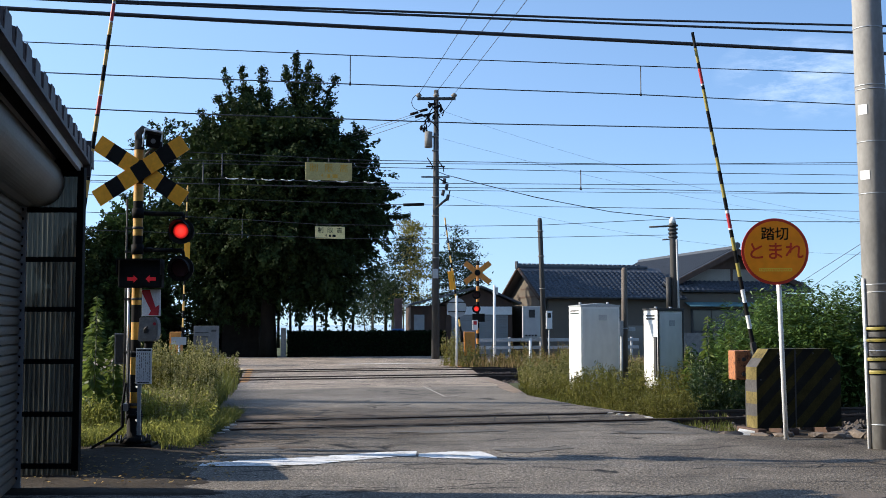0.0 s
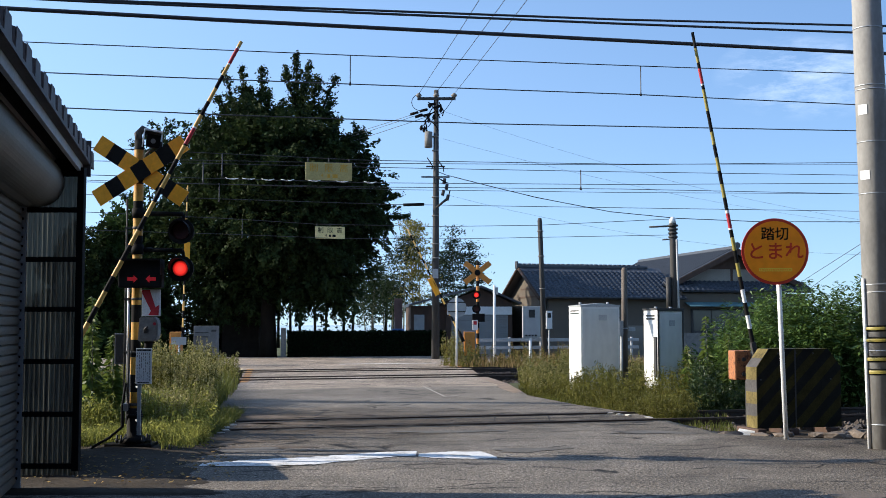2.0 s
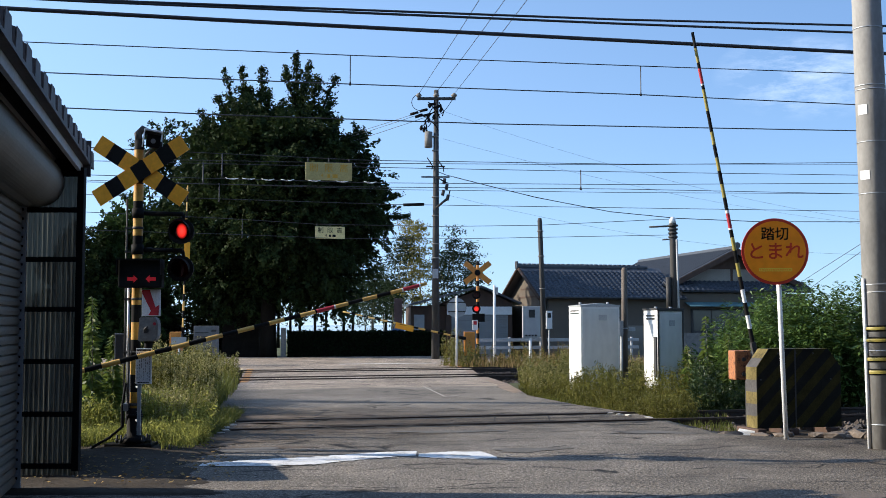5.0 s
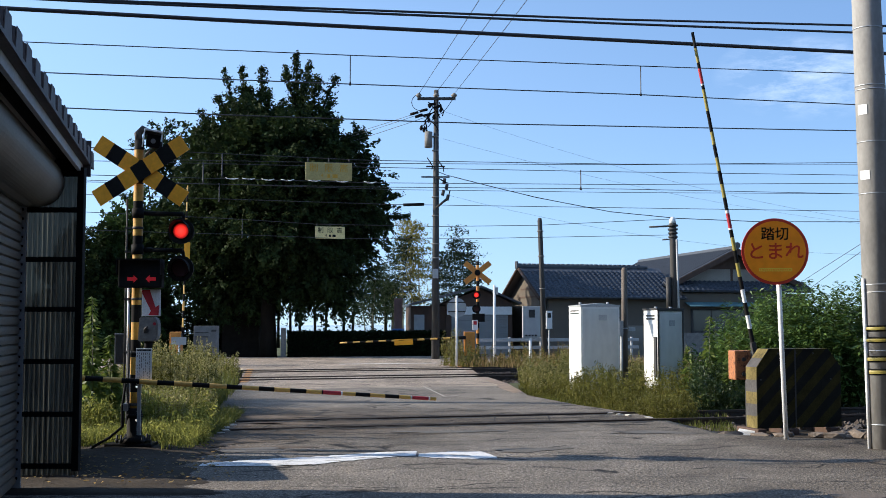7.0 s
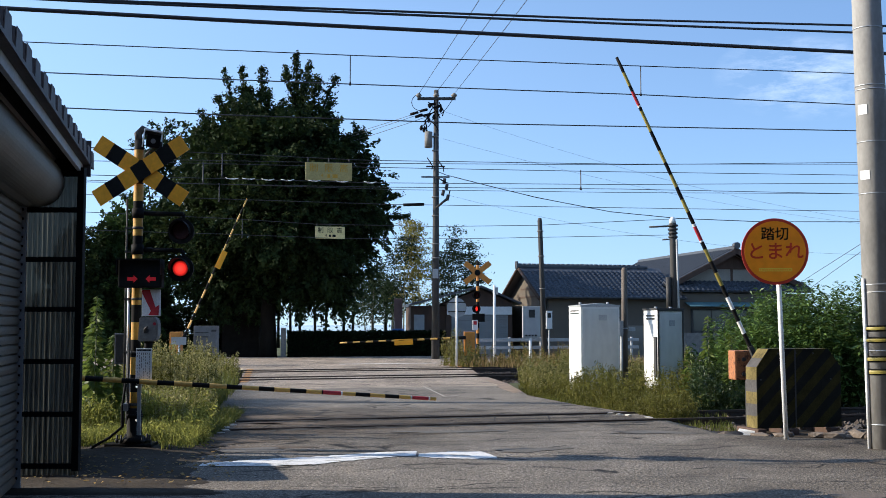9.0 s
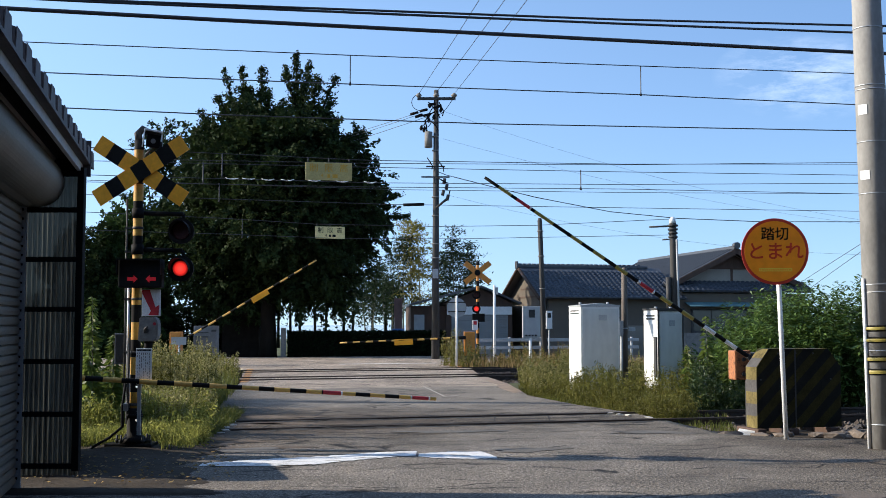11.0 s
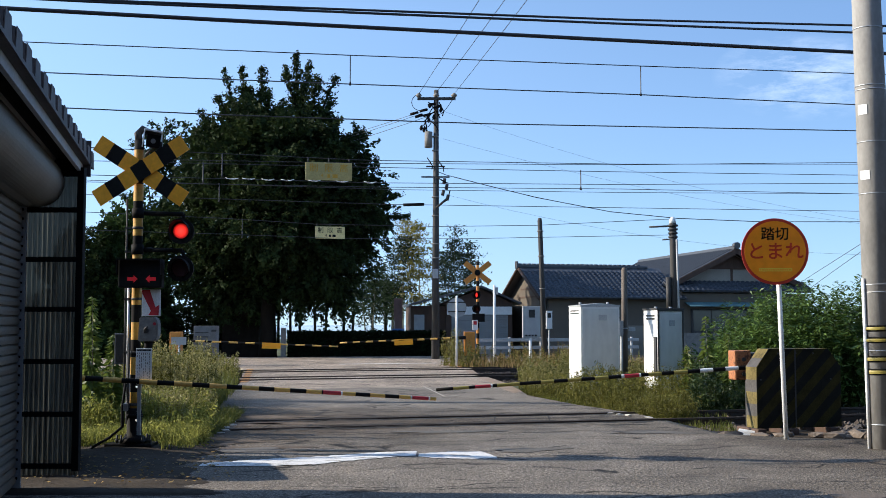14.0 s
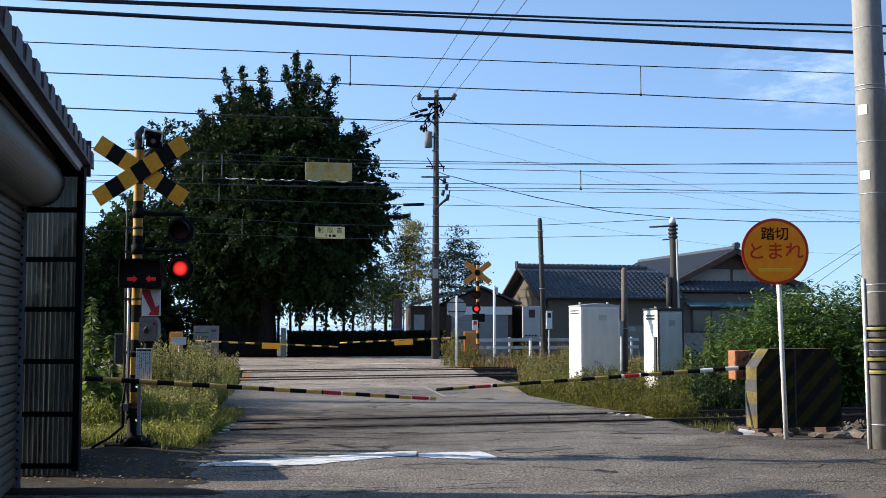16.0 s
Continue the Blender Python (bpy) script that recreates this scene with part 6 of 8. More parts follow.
bm = B()
box(bm, (-0.06, -0.01, 1.7), (0.06, -0.002, 1.87))
part("window", bm, GLASS_D, bd)
bm = B()
tube(bm, [(0, 0.08, -0.14), (0, 0.08, 1.3)], 0.03, 8)
part("leg", bm, GREY, t)

t = thing("signal_box", "grey equipment box near the far barrier", "cabinet", pose(-8.5, 40.6, 0))
bm = B()
box(bm, (-0.44, 0, -0.1), (0.38, 0.5, 1.41), 0.015)
bd = part("body", bm, mat("dull cabinet paint", (0.15, 0.15, 0.148), 0.7, var=0.2, scale=3, fine=40, stain=0.4), t)
for z in (1.0, 1.15):
    bm = B()
    box(bm, (-0.4, -0.012, z), (0.1, -0.002, z + 0.03))
    part("louvre", bm, DARKGREY, bd)
bm = B()
box(bm, (0.2, -0.012, 1.2), (0.38, -0.002, 1.27))
part("plate", bm, DARKGREY, bd)
t = thing("white_board", "small white board on a post", "sign board", pose(-9.2, 39.5, 0))
bm = B()
box(bm, (-0.27, 0, 0.75), (0.25, 0.02, 1.02))
part("board", bm, GREY, t)
bm = B()
tube(bm, [(0, 0.04, -0.14), (0, 0.04, 0.9)], 0.04, 8)
part("post", bm, GREY, t)


# ---- houses ----
def tile_mesh():
    bm = B()
    rows = []
    for y, lift in ((0.0, 0.035), (0.30, 0.012)):
        r = []
        for i in range(7):
            u = i / 6
            r.append(bm.verts.new((0.27 * u, y, lift + 0.03 * math.sin(u * 6.28319))))
        rows.append(r)
    low = [bm.verts.new((v.co.x, v.co.y, v.co.z - 0.03)) for v in rows[0]]
    for i in range(6):
        bm.faces.new((rows[0][i], rows[0][i + 1], rows[1][i + 1], rows[1][i])).smooth = True
        bm.faces.new((low[i], low[i + 1], rows[0][i + 1], rows[0][i]))
    me = bpy.data.meshes.new("roof_tile")
    bm.to_mesh(me)
    bm.free()
    me.materials.append(TILE)
    return me


TILE_ME = tile_mesh()


def lay_tiles(roof, m, cols, rows):
    """Rows of pan tiles on a roof plane: m's x runs along the eave, y up the slope."""
    for j in range(rows):
        for i in range(cols):
            ob = new("roof_tile", TILE_ME)
            ob.parent = roof
            ob.matrix_basis = m @ pose(i * 0.255, j * 0.26, 0.02)


def build_house():
    t = thing("house", "low beige house with dark glazed tile roof", "house", pose(4.80, 53.0, -0.14, 0, 0, 14))
    W, D, E, R = 6.6, 5.6, 2.95, 4.45
    bm = B()
    box(bm, (0, 0, 0), (W, D, E))
    part("wall", bm, PLASTER, t, "beige plaster wall")
    for x in (0.0, W - 0.15):
        bm = B()
        a = [bm.verts.new(p) for p in ((x, 0, E), (x, D, E), (x, D / 2, R - 0.08))]
        b = [bm.verts.new((v.co.x + 0.15, v.co.y, v.co.z)) for v in a]
        bm.faces.new(a[::-1]), bm.faces.new(b)
        for i in range(3):
            bm.faces.new((a[i], a[(i + 1) % 3], b[(i + 1) % 3], b[i]))
        bmesh.ops.recalc_face_normals(bm, faces=bm.faces[:])
        part("gable", bm, PLASTER, t)
    run = D / 2 + 0.45
    ang = math.atan2(R - E + 0.12, run)
    length = run / math.cos(ang)
    for sgn, nm in ((1, "front"), (-1, "back")):
        bm = B()
        box(bm, (-0.45, 0, -0.06), (W + 0.45, length, 0.0))
        r = part("roof", bm, TILE_EDGE, t, "dark glazed pan-tile roof")
        if sgn > 0:
            r.matrix_basis = Matrix.Translation((0, -0.45, E - 0.12)) @ Matrix.Rotation(ang, 4, "X")
            lay_tiles(r, pose(-0.42, 0.0, 0), 29, 12)
        else:
            r.matrix_basis = Matrix.Translation((W, D + 0.45, E - 0.12)) @ Matrix.Rotation(math.pi, 4, "Z") @ Matrix.Rotation(ang, 4, "X")
    bm = B()
    box(bm, (-0.5, D / 2 - 0.12, R - 0.05), (W - 0.2, D / 2 + 0.12, R + 0.09), 0.03)
    for i in range(26):
        tube(bm, [(-0.45 + i * 0.25, D / 2, R + 0.09), (-0.25 + i * 0.25, D / 2, R + 0.09)], 0.07, 8)
    rg = part("ridge", bm, TILE_EDGE, t, "dark ridge tiles")
    bm = B()
    box(bm, (-0.56, D / 2 - 0.15, R - 0.1), (-0.46, D / 2 + 0.15, R + 0.26), 0.03)
    part("ridge_end", bm, TILE_EDGE, rg)
    bm = B()
    for s in (0, 1):
        y0, y1 = (-0.45, D / 2) if s == 0 else (D + 0.45, D / 2)
        tube(bm, [(-0.44, y0, E - 0.17), (-0.44, y1, R - 0.07)], 0.08, 6)
    part("barge_board", bm, TIMBER, t)
    bm = B()
    tube(bm, [(-0.4, -0.5, E - 0.1), (W + 0.3, -0.5, E - 0.12)], 0.05, 8)
    tube(bm, [(0.05, -0.5, E - 0.1), (0.05, -0.06, E - 0.25), (0.05, -0.06, 0.1)], 0.035, 8)
    part("gutter", bm, DARKGREY, t)
    for y, z in ((D * 0.33, E - 0.05), (D * 0.5, E + 0.35)):
        bm = B()
        box(bm, (-0.02, y - 1.6 if z < E else y - 0.9, z), (-0.004, y + 2.2 if z < E else y + 0.9, z + 0.08))
        part("beam", bm, TIMBER, t)
    bm = B()
    box(bm, (1.9, -0.03, 1.2), (3.6, -0.004, 1.95), 0.005)
    w = part("window", bm, GREY, t)
    bm = B()
    box(bm, (1.97, -0.036, 1.26), (2.74, -0.031, 1.89))
    box(bm, (2.78, -0.036, 1.26), (3.53, -0.031, 1.89))
    part("pane", bm, GLASS_D, w)
    # lower wing to the side
    bm = B()
    box(bm, (3.9, -0.028, 0.0), (6.4, -0.004, 1.55), 0.005)
    part("garage_door", bm, SHUTTER, t, "pale grey garage door")


def build_gabled_house():
    t = thing("house", "larger house with tiled gable roof and white plaster gable", "house", pose(14.3, 56.0, -0.14, 0, 0, 12))
    hw, E, R, D = 3.2, 3.75, 5.35, 12.0
    bm = B()
    box(bm, (-hw + 0.3, 0, 0), (hw - 0.3, D, E))
    part("wall", bm, PLASTER_W, t, "off-white plaster wall")
    bm = B()
    prism(bm, [(-hw + 0.2, E), (hw - 0.2, E), (0, R - 0.2)], -0.02, 0.2)
    part("gable", bm, PLASTER_W, t)
    bm = B()
    prism(bm, [(-1.5, R - 1.02), (1.5, R - 1.02), (0, R - 0.25)], -0.06, -0.022)
    part("gable_vent", bm, TIMBER, t, "dark timber gable infill")
    bm = B()
    box(bm, (-0.06, -0.05, E), (0.06, -0.022, R - 1.02))
    part("gable_stud", bm, TIMBER, t)
    ang = math.atan2(R - E + 0.15, hw + 0.3)
    ln = (hw + 0.3) / math.cos(ang)
    for sgn in (1, -1):
        bm = B()
        box(bm, (0, -0.6, -0.14), (ln, D, 0.0))
        r = part("roof", bm, TILE_DARK, t, "dark tile roof slope")
        r.matrix_basis = Matrix.Translation((0, 0, R)) @ (Matrix.Rotation(ang, 4, "Y") if sgn > 0 else Matrix.Rotation(math.pi, 4, "Z") @ Matrix.Translation((0, -D + 0.6, 0)) @ Matrix.Rotation(ang, 4, "Y"))
        bm = B()
        prev = None
        for k in range(160):
            y = -0.58 + k * 0.0775
            cur = [bm.verts.new((0.03 + (ln - 0.03) * q / 11, y, 0.035 + 0.03 * math.sin(k * 1.5708) - 0.012 * (q % 2))) for q in range(12)]
            if prev:
                for q in range(11):
                    bm.faces.new((prev[q], cur[q], cur[q + 1], prev[q + 1])).smooth = True
            prev = cur
        bmesh.ops.recalc_face_normals(bm, faces=bm.faces[:])
        part("tiling", bm, TILE_DARK, r)
        bm = B()
        box(bm, (0, -0.66 if sgn > 0 else D - 0.02, -0.26), (ln, -0.58 if sgn > 0 else D + 0.06, -0.02))
        part("barge_board", bm, TIMBER, r, "brown timber barge board")
    bm = B()
    box(bm, (-0.14, -0.62, R - 0.05), (0.14, D, R + 0.12), 0.03)
    tube(bm, [(0, -0.7, R + 0.12), (0, -0.45, R + 0.12)], 0.17, 10)
    part("ridge", bm, TILE_EDGE, t)
    # pent roof across the front
    bm = B()
    box(bm, (-3.6, 0, -0.05), (3.7, 1.3, 0.0))
    r = part("pent_roof", bm, TILE_EDGE, t, "lower tiled pent roof")
    r.matrix_basis = Matrix.Translation((0, -1.15, 3.2)) @ Matrix.Rotation(radians(24), 4, "X")
    lay_tiles(r, pose(-3.55, 0.0, 0), 29, 5)
    bm = B()
    box(bm, (-3.4, -0.9, 0), (3.5, 0.0, 3.1))
    part("wall", bm, PLASTER, t)
    bm = B()
    box(bm, (-2.6, -0.98, 1.2), (0.4, -0.902, 2.35), 0.01)
    w = part("window", bm, DARKGREY, t)
    bm = B()
    for k in range(3):
        box(bm, (-2.5 + k * 0.97, -0.99, 1.28), (-1.6 + k * 0.97, -0.982, 2.27))
    part("pane", bm, GLASS_D, w)
    bm = B()
    box(bm, (-2.9, 0, -0.03), (0.9, 0.75, 0.0))
    aw = part("awning", bm, TEAL, t, "teal sheet awning")
    aw.matrix_basis = Matrix.Translation((0, -1.6, 2.48)) @ Matrix.Rotation(radians(16), 4, "X")
    # block wall in front
    bm = B()
    box(bm, (-4.58, -2.58, 0), (3.0, -2.47, 1.2))
    wl2 = part("block_wall", bm, SLEEPER, t, "grey concrete block wall")
    bm = B()
    box(bm, (0, -2.6, 0), (0.395, -2.45, 0.192), 0.004)
    bl = part("block", bm, SLEEPER, wl2)
    for j in range(6):
        for i in range(18):
            ob = bl if i == j == 0 else new("block", bl.data)
            ob.parent = wl2
            ob.location = (-4.6 + i * 0.41 + (0.2 if j % 2 else 0), 0, 0.02 + j * 0.2)


def build_garage():
    t = thing("garage", "small dark-roofed garage with blue-grey roller shutter", "garage", pose(0.30, 54.6, -0.14, 0, 0, 6) @ Matrix.Scale(1.12, 4))
    bm = B()
    box(bm, (-0.15, 0, 0), (2.75, 4.0, 2.3))
    part("wall", bm, TIMBER, t)
    bm = B()
    prism(bm, [(-0.3, 2.3), (2.9, 2.3), (1.35, 2.95)], 0.0, 3.9)
    part("gable", bm, TIMBER, t)
    bm = B()
    box(bm, (0.1, -0.012, 0.05), (2.55, -0.002, 1.85))
    sh = part("shutter", bm, SHUTTER_B, t, "blue-grey ribbed roller shutter")
    bm = B()
    box(bm, (0.1, -0.03, 0.1), (2.55, -0.013, 0.188), 0.006)
    sl = part("slat", bm, SHUTTER_B, sh)
    for k in range(1, 17):
        ob = new("slat", sl.data)
        ob.parent = sh
        ob.location = (0, 0, 0.1 * k)
    bm = B()
    box(bm, (-0.1, -0.12, 1.85), (2.72, -0.004, 2.2), 0.01)
    part("shutter_box", bm, WHITE, t)
    for pts in (((-1.75, 2.22), (1.35, 3.02)), ((1.35, 3.02), (3.1, 2.28))):
        (x0, z0), (x1, z1) = pts
        bm = B()
        prism(bm, [(x0, z0), (x1, z1), (x1, z1 + 0.09), (x0, z0 + 0.09)], -0.4, 4.2)
        part("roof", bm, TILE_EDGE, t, "dark sheet roof")
    bm = B()
    box(bm, (-1.62, 0.3, 0), (-0.15, 3.5, 2.24))
    part("lean_to", bm, TIMBER, t, "dark boarded lean-to")
    bm = B()
    box(bm, (-1.5, 0.26, 1.2), (-1.05, 0.296, 1.85), 0.01)
    part("window", bm, GREY, t)


def build_shrine_hut():
    t = thing("hut", "dark low hut in the shade of the tree", "hut", pose(-9.6, 53.5, -0.14))
    bm = B()
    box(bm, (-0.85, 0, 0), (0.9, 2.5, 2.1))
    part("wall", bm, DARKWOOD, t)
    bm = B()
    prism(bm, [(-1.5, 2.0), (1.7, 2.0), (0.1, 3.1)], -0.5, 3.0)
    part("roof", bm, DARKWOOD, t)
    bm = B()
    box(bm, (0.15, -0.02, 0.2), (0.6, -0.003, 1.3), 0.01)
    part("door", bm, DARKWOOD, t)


build_house()
build_gabled_house()
build_garage()
build_shrine_hut()

t = thing("banner", "tall brown banner sign with blue foot", "banner", pose(-2.15, 54.4, -0.14))
bm = B()
box(bm, (-0.2, 0, 1.3), (0.2, 0.05, 2.85), 0.01)
part("panel", bm, BANNER, t)
bm = B()
box(bm, (-0.3, -0.05, 0.0), (0.3, 0.1, 1.4), 0.02)
part("foot", bm, BLUE, t)

# crash barrier along the house front
t = thing("guard_rail", "white steel guard rail behind dry weeds", "guard rail", pose(1.2, 44.6, -0.14, 0, 0, 14))
bm = B()
for z in (0.62, 0.92):
    box(bm, (0, -0.03, z), (7.0, 0.0, z + 0.13), 0.02)
part("beam", bm, GREY, t)
for i in range(6):
    bm = B()
    tube(bm, [(0.2 + i * 1.3, 0.03, 0), (0.2 + i * 1.3, 0.03, 1.1)], 0.05, 8)
    part("post", bm, GREY, t)


# ---- utility pole behind the crossing ----
def build_far_pole():
    t = thing("utility_pole", "tall dark utility pole with crossarm, insulators and transformer", "utility pole", pose(-0.32, 48, -0.14), "poles")
    bm = B()
    tube(bm, [(0, 0, 0), (0.03, 0, 11.65)], [0.175, 0.10], 14)
    part("shaft", bm, OLD_POLE, t, "dark weathered shaft")
    bm = B()
    box(bm, (-0.78, -0.14, 11.2), (0.86, -0.04, 11.32), 0.01)
    part("crossarm", bm, DARKGREY, t)
    for x in (-0.72, 0.03, 0.8):
        bm = B()
        tube(bm, [(x, -0.09, 11.3), (x, -0.09, 11.38), (x, -0.09, 11.42), (x, -0.09, 11.5)], [0.05, 0.13, 0.13, 0.05], 10)
        part("insulator", bm, DULL_STEEL, t)
    bm = B()
    tube(bm, [(-0.3, -0.1, 9.15), (-0.3, -0.1, 9.82)], 0.17, 14)
    tr = part("transformer", bm, DULL_STEEL, t, "grey can transformer")
    bm = B()
    tube(bm, [(-0.38, -0.1, 9.82), (-0.38, -0.1, 10.05), (-0.45, -0.1, 10.3), (-0.2, -0.1, 10.6), (-0.02, -0.1, 10.7)], 0.03, 6)
    tube(bm, [(-0.32, -0.1, 9.82), (-0.5, -0.1, 10.1), (-0.35, -0.1, 10.5), (-0.1, -0.1, 10.9)], 0.02, 6)
    part("lead", bm, BLACK, tr)
    bm = B()
    for x, z in ((-0.5, 10.75), (-0.35, 10.55), (-0.7, 10.5), (-0.15, 11.0), (0.1, 10.9), (-0.9, 10.62)):
        tube(bm, [(x - 0.18, -0.1, z - 0.04), (x + 0.16, -0.1, z + 0.05)], 0.06, 8)
    part("fuse_switch", bm, BLACK, t)
    bm = B()
    tube(bm, [(-0.68 - 0.34 * math.sin(a), -0.1, 11.1 + 0.35 * math.cos(a)) for a in [radians(18 * k) for k in range(11)]], 0.014, 6)
    part("jumper", bm, BLACK, t)
    bm = B()
    tube(bm, [(0.8 - 0.75 * k / 8, -0.1, 11.35 - 0.8 * math.sin(1.5708 * k / 8)) for k in range(9)], 0.014, 6)
    part("jumper", bm, BLACK, t)
    for x, z in ((-0.62, 9.98), (-0.5, 9.9), (-0.3, 10.32), (-0.08, 10.45), (0.22, 10.75), (-0.25, 10.95)):
        bm = B()
        tube(bm, [(x, -0.12, z - 0.1), (x, -0.12, z - 0.03), (x + 0.02, -0.12, z + 0.04), (x + 0.02, -0.12, z + 0.12)], [0.03, 0.07, 0.07, 0.03], 8)
        part("cutout", bm, BLACK, t)
    for x0, z0, x1, z1 in ((-0.6, 10.1, -0.25, 10.5), (-0.45, 10.0, -0.1, 10.4), (-0.1, 10.5, 0.15, 11.0), (-0.3, 10.4, 0.1, 10.2)):
        bm = B()
        tube(bm, [(x0 + (x1 - x0) * k / 6, -0.12, z0 + (z1 - z0) * k / 6 - 0.12 * math.sin(3.14159 * k / 6)) for k in range(7)], 0.014, 6)
        part("lead", bm, BLACK, t)
    for k, (x0, z0, x1, z1) in enumerate(((-0.3, 11.1, 0.2, 10.4), (0.15, 11.1, 0.3, 10.5), (-0.2, 10.3, 0.1, 9.9), (0.1, 8.6, 0.35, 8.1), (-0.35, 8.7, -0.15, 8.2), (0.0, 7.9, 0.55, 7.6), (0.2, 6.7, 0.62, 7.3))):
        bm = B()
        tube(bm, [(x0, -0.14, z0), ((x0 + x1) / 2 + 0.12, -0.2, (z0 + z1) / 2 - 0.1), (x1, -0.14, z1)], 0.025, 6)
        part("lead", bm, BLACK, t)
    for z0, w in ((8.3, 0.4), (7.85, 0.6)):
        bm = B()
        box(bm, (-w, -0.12, z0), (w, -0.06, z0 + 0.06))
        part("bracket", bm, DARKGREY, t)
    bm = B()
    for x, z in ((0.35, 7.7), (0.45, 7.45), (0.3, 7.2), (0.5, 7.0)):
        tube(bm, [(x, -0.1, z - 0.12), (x + 0.05, -0.1, z + 0.12)], 0.07, 8)
    tube(bm, [(0.02, -0.1, 6.55), (0.5, -0.12, 6.95)], 0.05, 8)
    part("cable_clamp", bm, DARKGREY, t)
    for z in (4.4, 5.0, 6.2, 7.0, 9.0, 9.6):
        bm = B()
        tube(bm, [(0, 0, z), (0, 0, z + 0.05)], 0.21 - 0.0065 * z, 14)
        part("strap", bm, DULL_STEEL, t)
    bm = B()
    box(bm, (-0.12, -0.2, 3.55), (0.12, -0.17, 3.95))
    part("label_plate", bm, GREY, t)


build_far_pole()

# ---- wires ----
CAB = "thick black overhead cable"
wire("overhead_cable", CAB, [(-8.5, 12.85, 5.42), (-4.42, 13.92, 5.51), (2.53, 15.78, 5.77), (6.2, 16.76, 5.95), (14, 18.9, 6.4)], 0.016)
wire("overhead_cable", CAB, [(-8.5, 12.85, 5.40), (-4.42, 13.92, 5.49), (2.53, 15.78, 5.71), (6.2, 16.76, 5.84), (14, 18.9, 6.2)], 0.017)
wire("overhead_cable", CAB, [(-8.5, 12.8, 5.30), (-5.41, 13.65, 5.33), (-2.8, 14.35, 5.37), (2.53, 15.78, 5.47), (6.19, 16.76, 5.54), (14, 18.9, 5.75)], 0.027)
CAT = "thin dark railway overhead wire"
wire("overhead_wire", CAT, [(-14, 13.45, 5.30), (-5.86, 15.63, 5.41), (-1.4, 16.83, 5.51), (3.2, 18.06, 5.63), (7.04, 19.09, 5.74), (20, 22.5, 6.1)], 0.009)
wire("overhead_wire", CAT, [(-14, 13.45, 4.86), (-5.6, 15.7, 4.99), (-1.4, 16.83, 5.07), (3.2, 18.06, 5.16), (7.02, 19.08, 5.2), (20, 22.5, 5.4)], 0.010)
wire("overhead_wire", CAT, [(-16, 15.2, 4.88), (-6.02, 17.89, 4.91), (-3.6, 18.54, 4.92), (0.76, 19.7, 4.98), (7.95, 21.63, 5.19), (22, 25.4, 5.6)], 0.012)
for x, y, z0, z1 in ((-1.4, 16.83, 5.07, 5.51), (3.2, 18.06, 5.16, 5.63)):
    tagged(wire("dropper", "short dropper between two overhead wires", [(x, y, z0 - 0.02), (x, y, z0 + 0.05), (x, y, z1)], [0.016, 0.008, 0.008]), "", "wire", "droppers")
wire("overhead_wire", CAT, [(-10.01, 21.01, 4.92), (-6.85, 21.95, 4.91), (-1.59, 23.52, 4.89), (4.01, 25.2, 5.05), (9.86, 26.96, 5.3), (13.37, 28.02, 5.45)], 0.009)
wire("overhead_wire", CAT, [(-6.14, 22.46, 4.76), (-4.44, 22.97, 4.8), (-1.61, 23.82, 4.87), (4.06, 25.52, 5.08), (9.98, 27.29, 5.39), (13.53, 28.35, 5.58)], 0.008)
wire("overhead_wire", CAT, [(-10.62, 22.32, 4.79), (-7.27, 23.32, 4.85), (-1.69, 24.99, 4.95), (3.98, 26.69, 5.08), (10.46, 28.64, 5.26), (14.35, 29.81, 5.37)], 0.009)
wire("overhead_wire", CAT, [(-10.9, 27.9, 5.23), (-8.9, 28.56, 5.25), (-5.57, 29.66, 5.29), (-2.0, 30.84, 5.34), (5.28, 33.24, 5.59), (13.08, 35.82, 5.95), (17.76, 37.37, 6.17)], 0.011)
wire("overhead_wire", CAT, [(-13.2, 27.65, 5.04), (-9.04, 29.02, 5.13), (-2.11, 31.3, 5.28), (5.37, 33.77, 5.52), (13.28, 36.38, 5.68), (18.03, 37.95, 5.78)], 0.011)
wire("overhead_wire", CAT, [(-13.31, 31.61, 5.61), (-8.88, 33.07, 5.65), (-1.5, 35.51, 5.71), (6.04, 37.99, 5.91), (14.94, 40.93, 6.21), (20.28, 42.69, 6.39)], 0.01)
wire("overhead_wire", CAT, [(-15.65, 32.04, 5.33), (-10.5, 33.74, 5.34), (-1.91, 36.57, 5.36), (3.19, 38.25, 5.46), (15.42, 42.29, 5.71), (22.76, 44.71, 5.86)], 0.012)
wire("overhead_wire", CAT, [(-13.27, 34.41, 5.0), (-10.92, 35.12, 4.95), (-7.0, 36.3, 4.87), (-4.21, 37.14, 4.76), (-0.08, 38.38, 4.79), (3.28, 39.38, 4.92), (8.27, 40.88, 5.28), (8.28, 40.88, 5.28)], 0.012)
wire("overhead_wire", CAT, [(-13.26, 34.43, 4.41), (-10.91, 35.13, 4.39), (-6.99, 36.3, 4.36), (-3.27, 37.42, 4.3), (0.7, 38.61, 4.39), (8.26, 40.88, 4.7), (8.28, 40.88, 4.7)], 0.011)
wire("service_wire", "thin grey service wire", [(17.86, 58, 3.3), (16.41, 49.0, 3.85), (14.96, 40, 4.39), (13.22, 29.2, 5.04)], 0.013)
wire("service_wire", "thin grey service wire", [(18.44, 58, 3.04), (16.8, 49.0, 3.66), (15.16, 40, 4.27), (13.19, 29.2, 5.01)], 0.013)
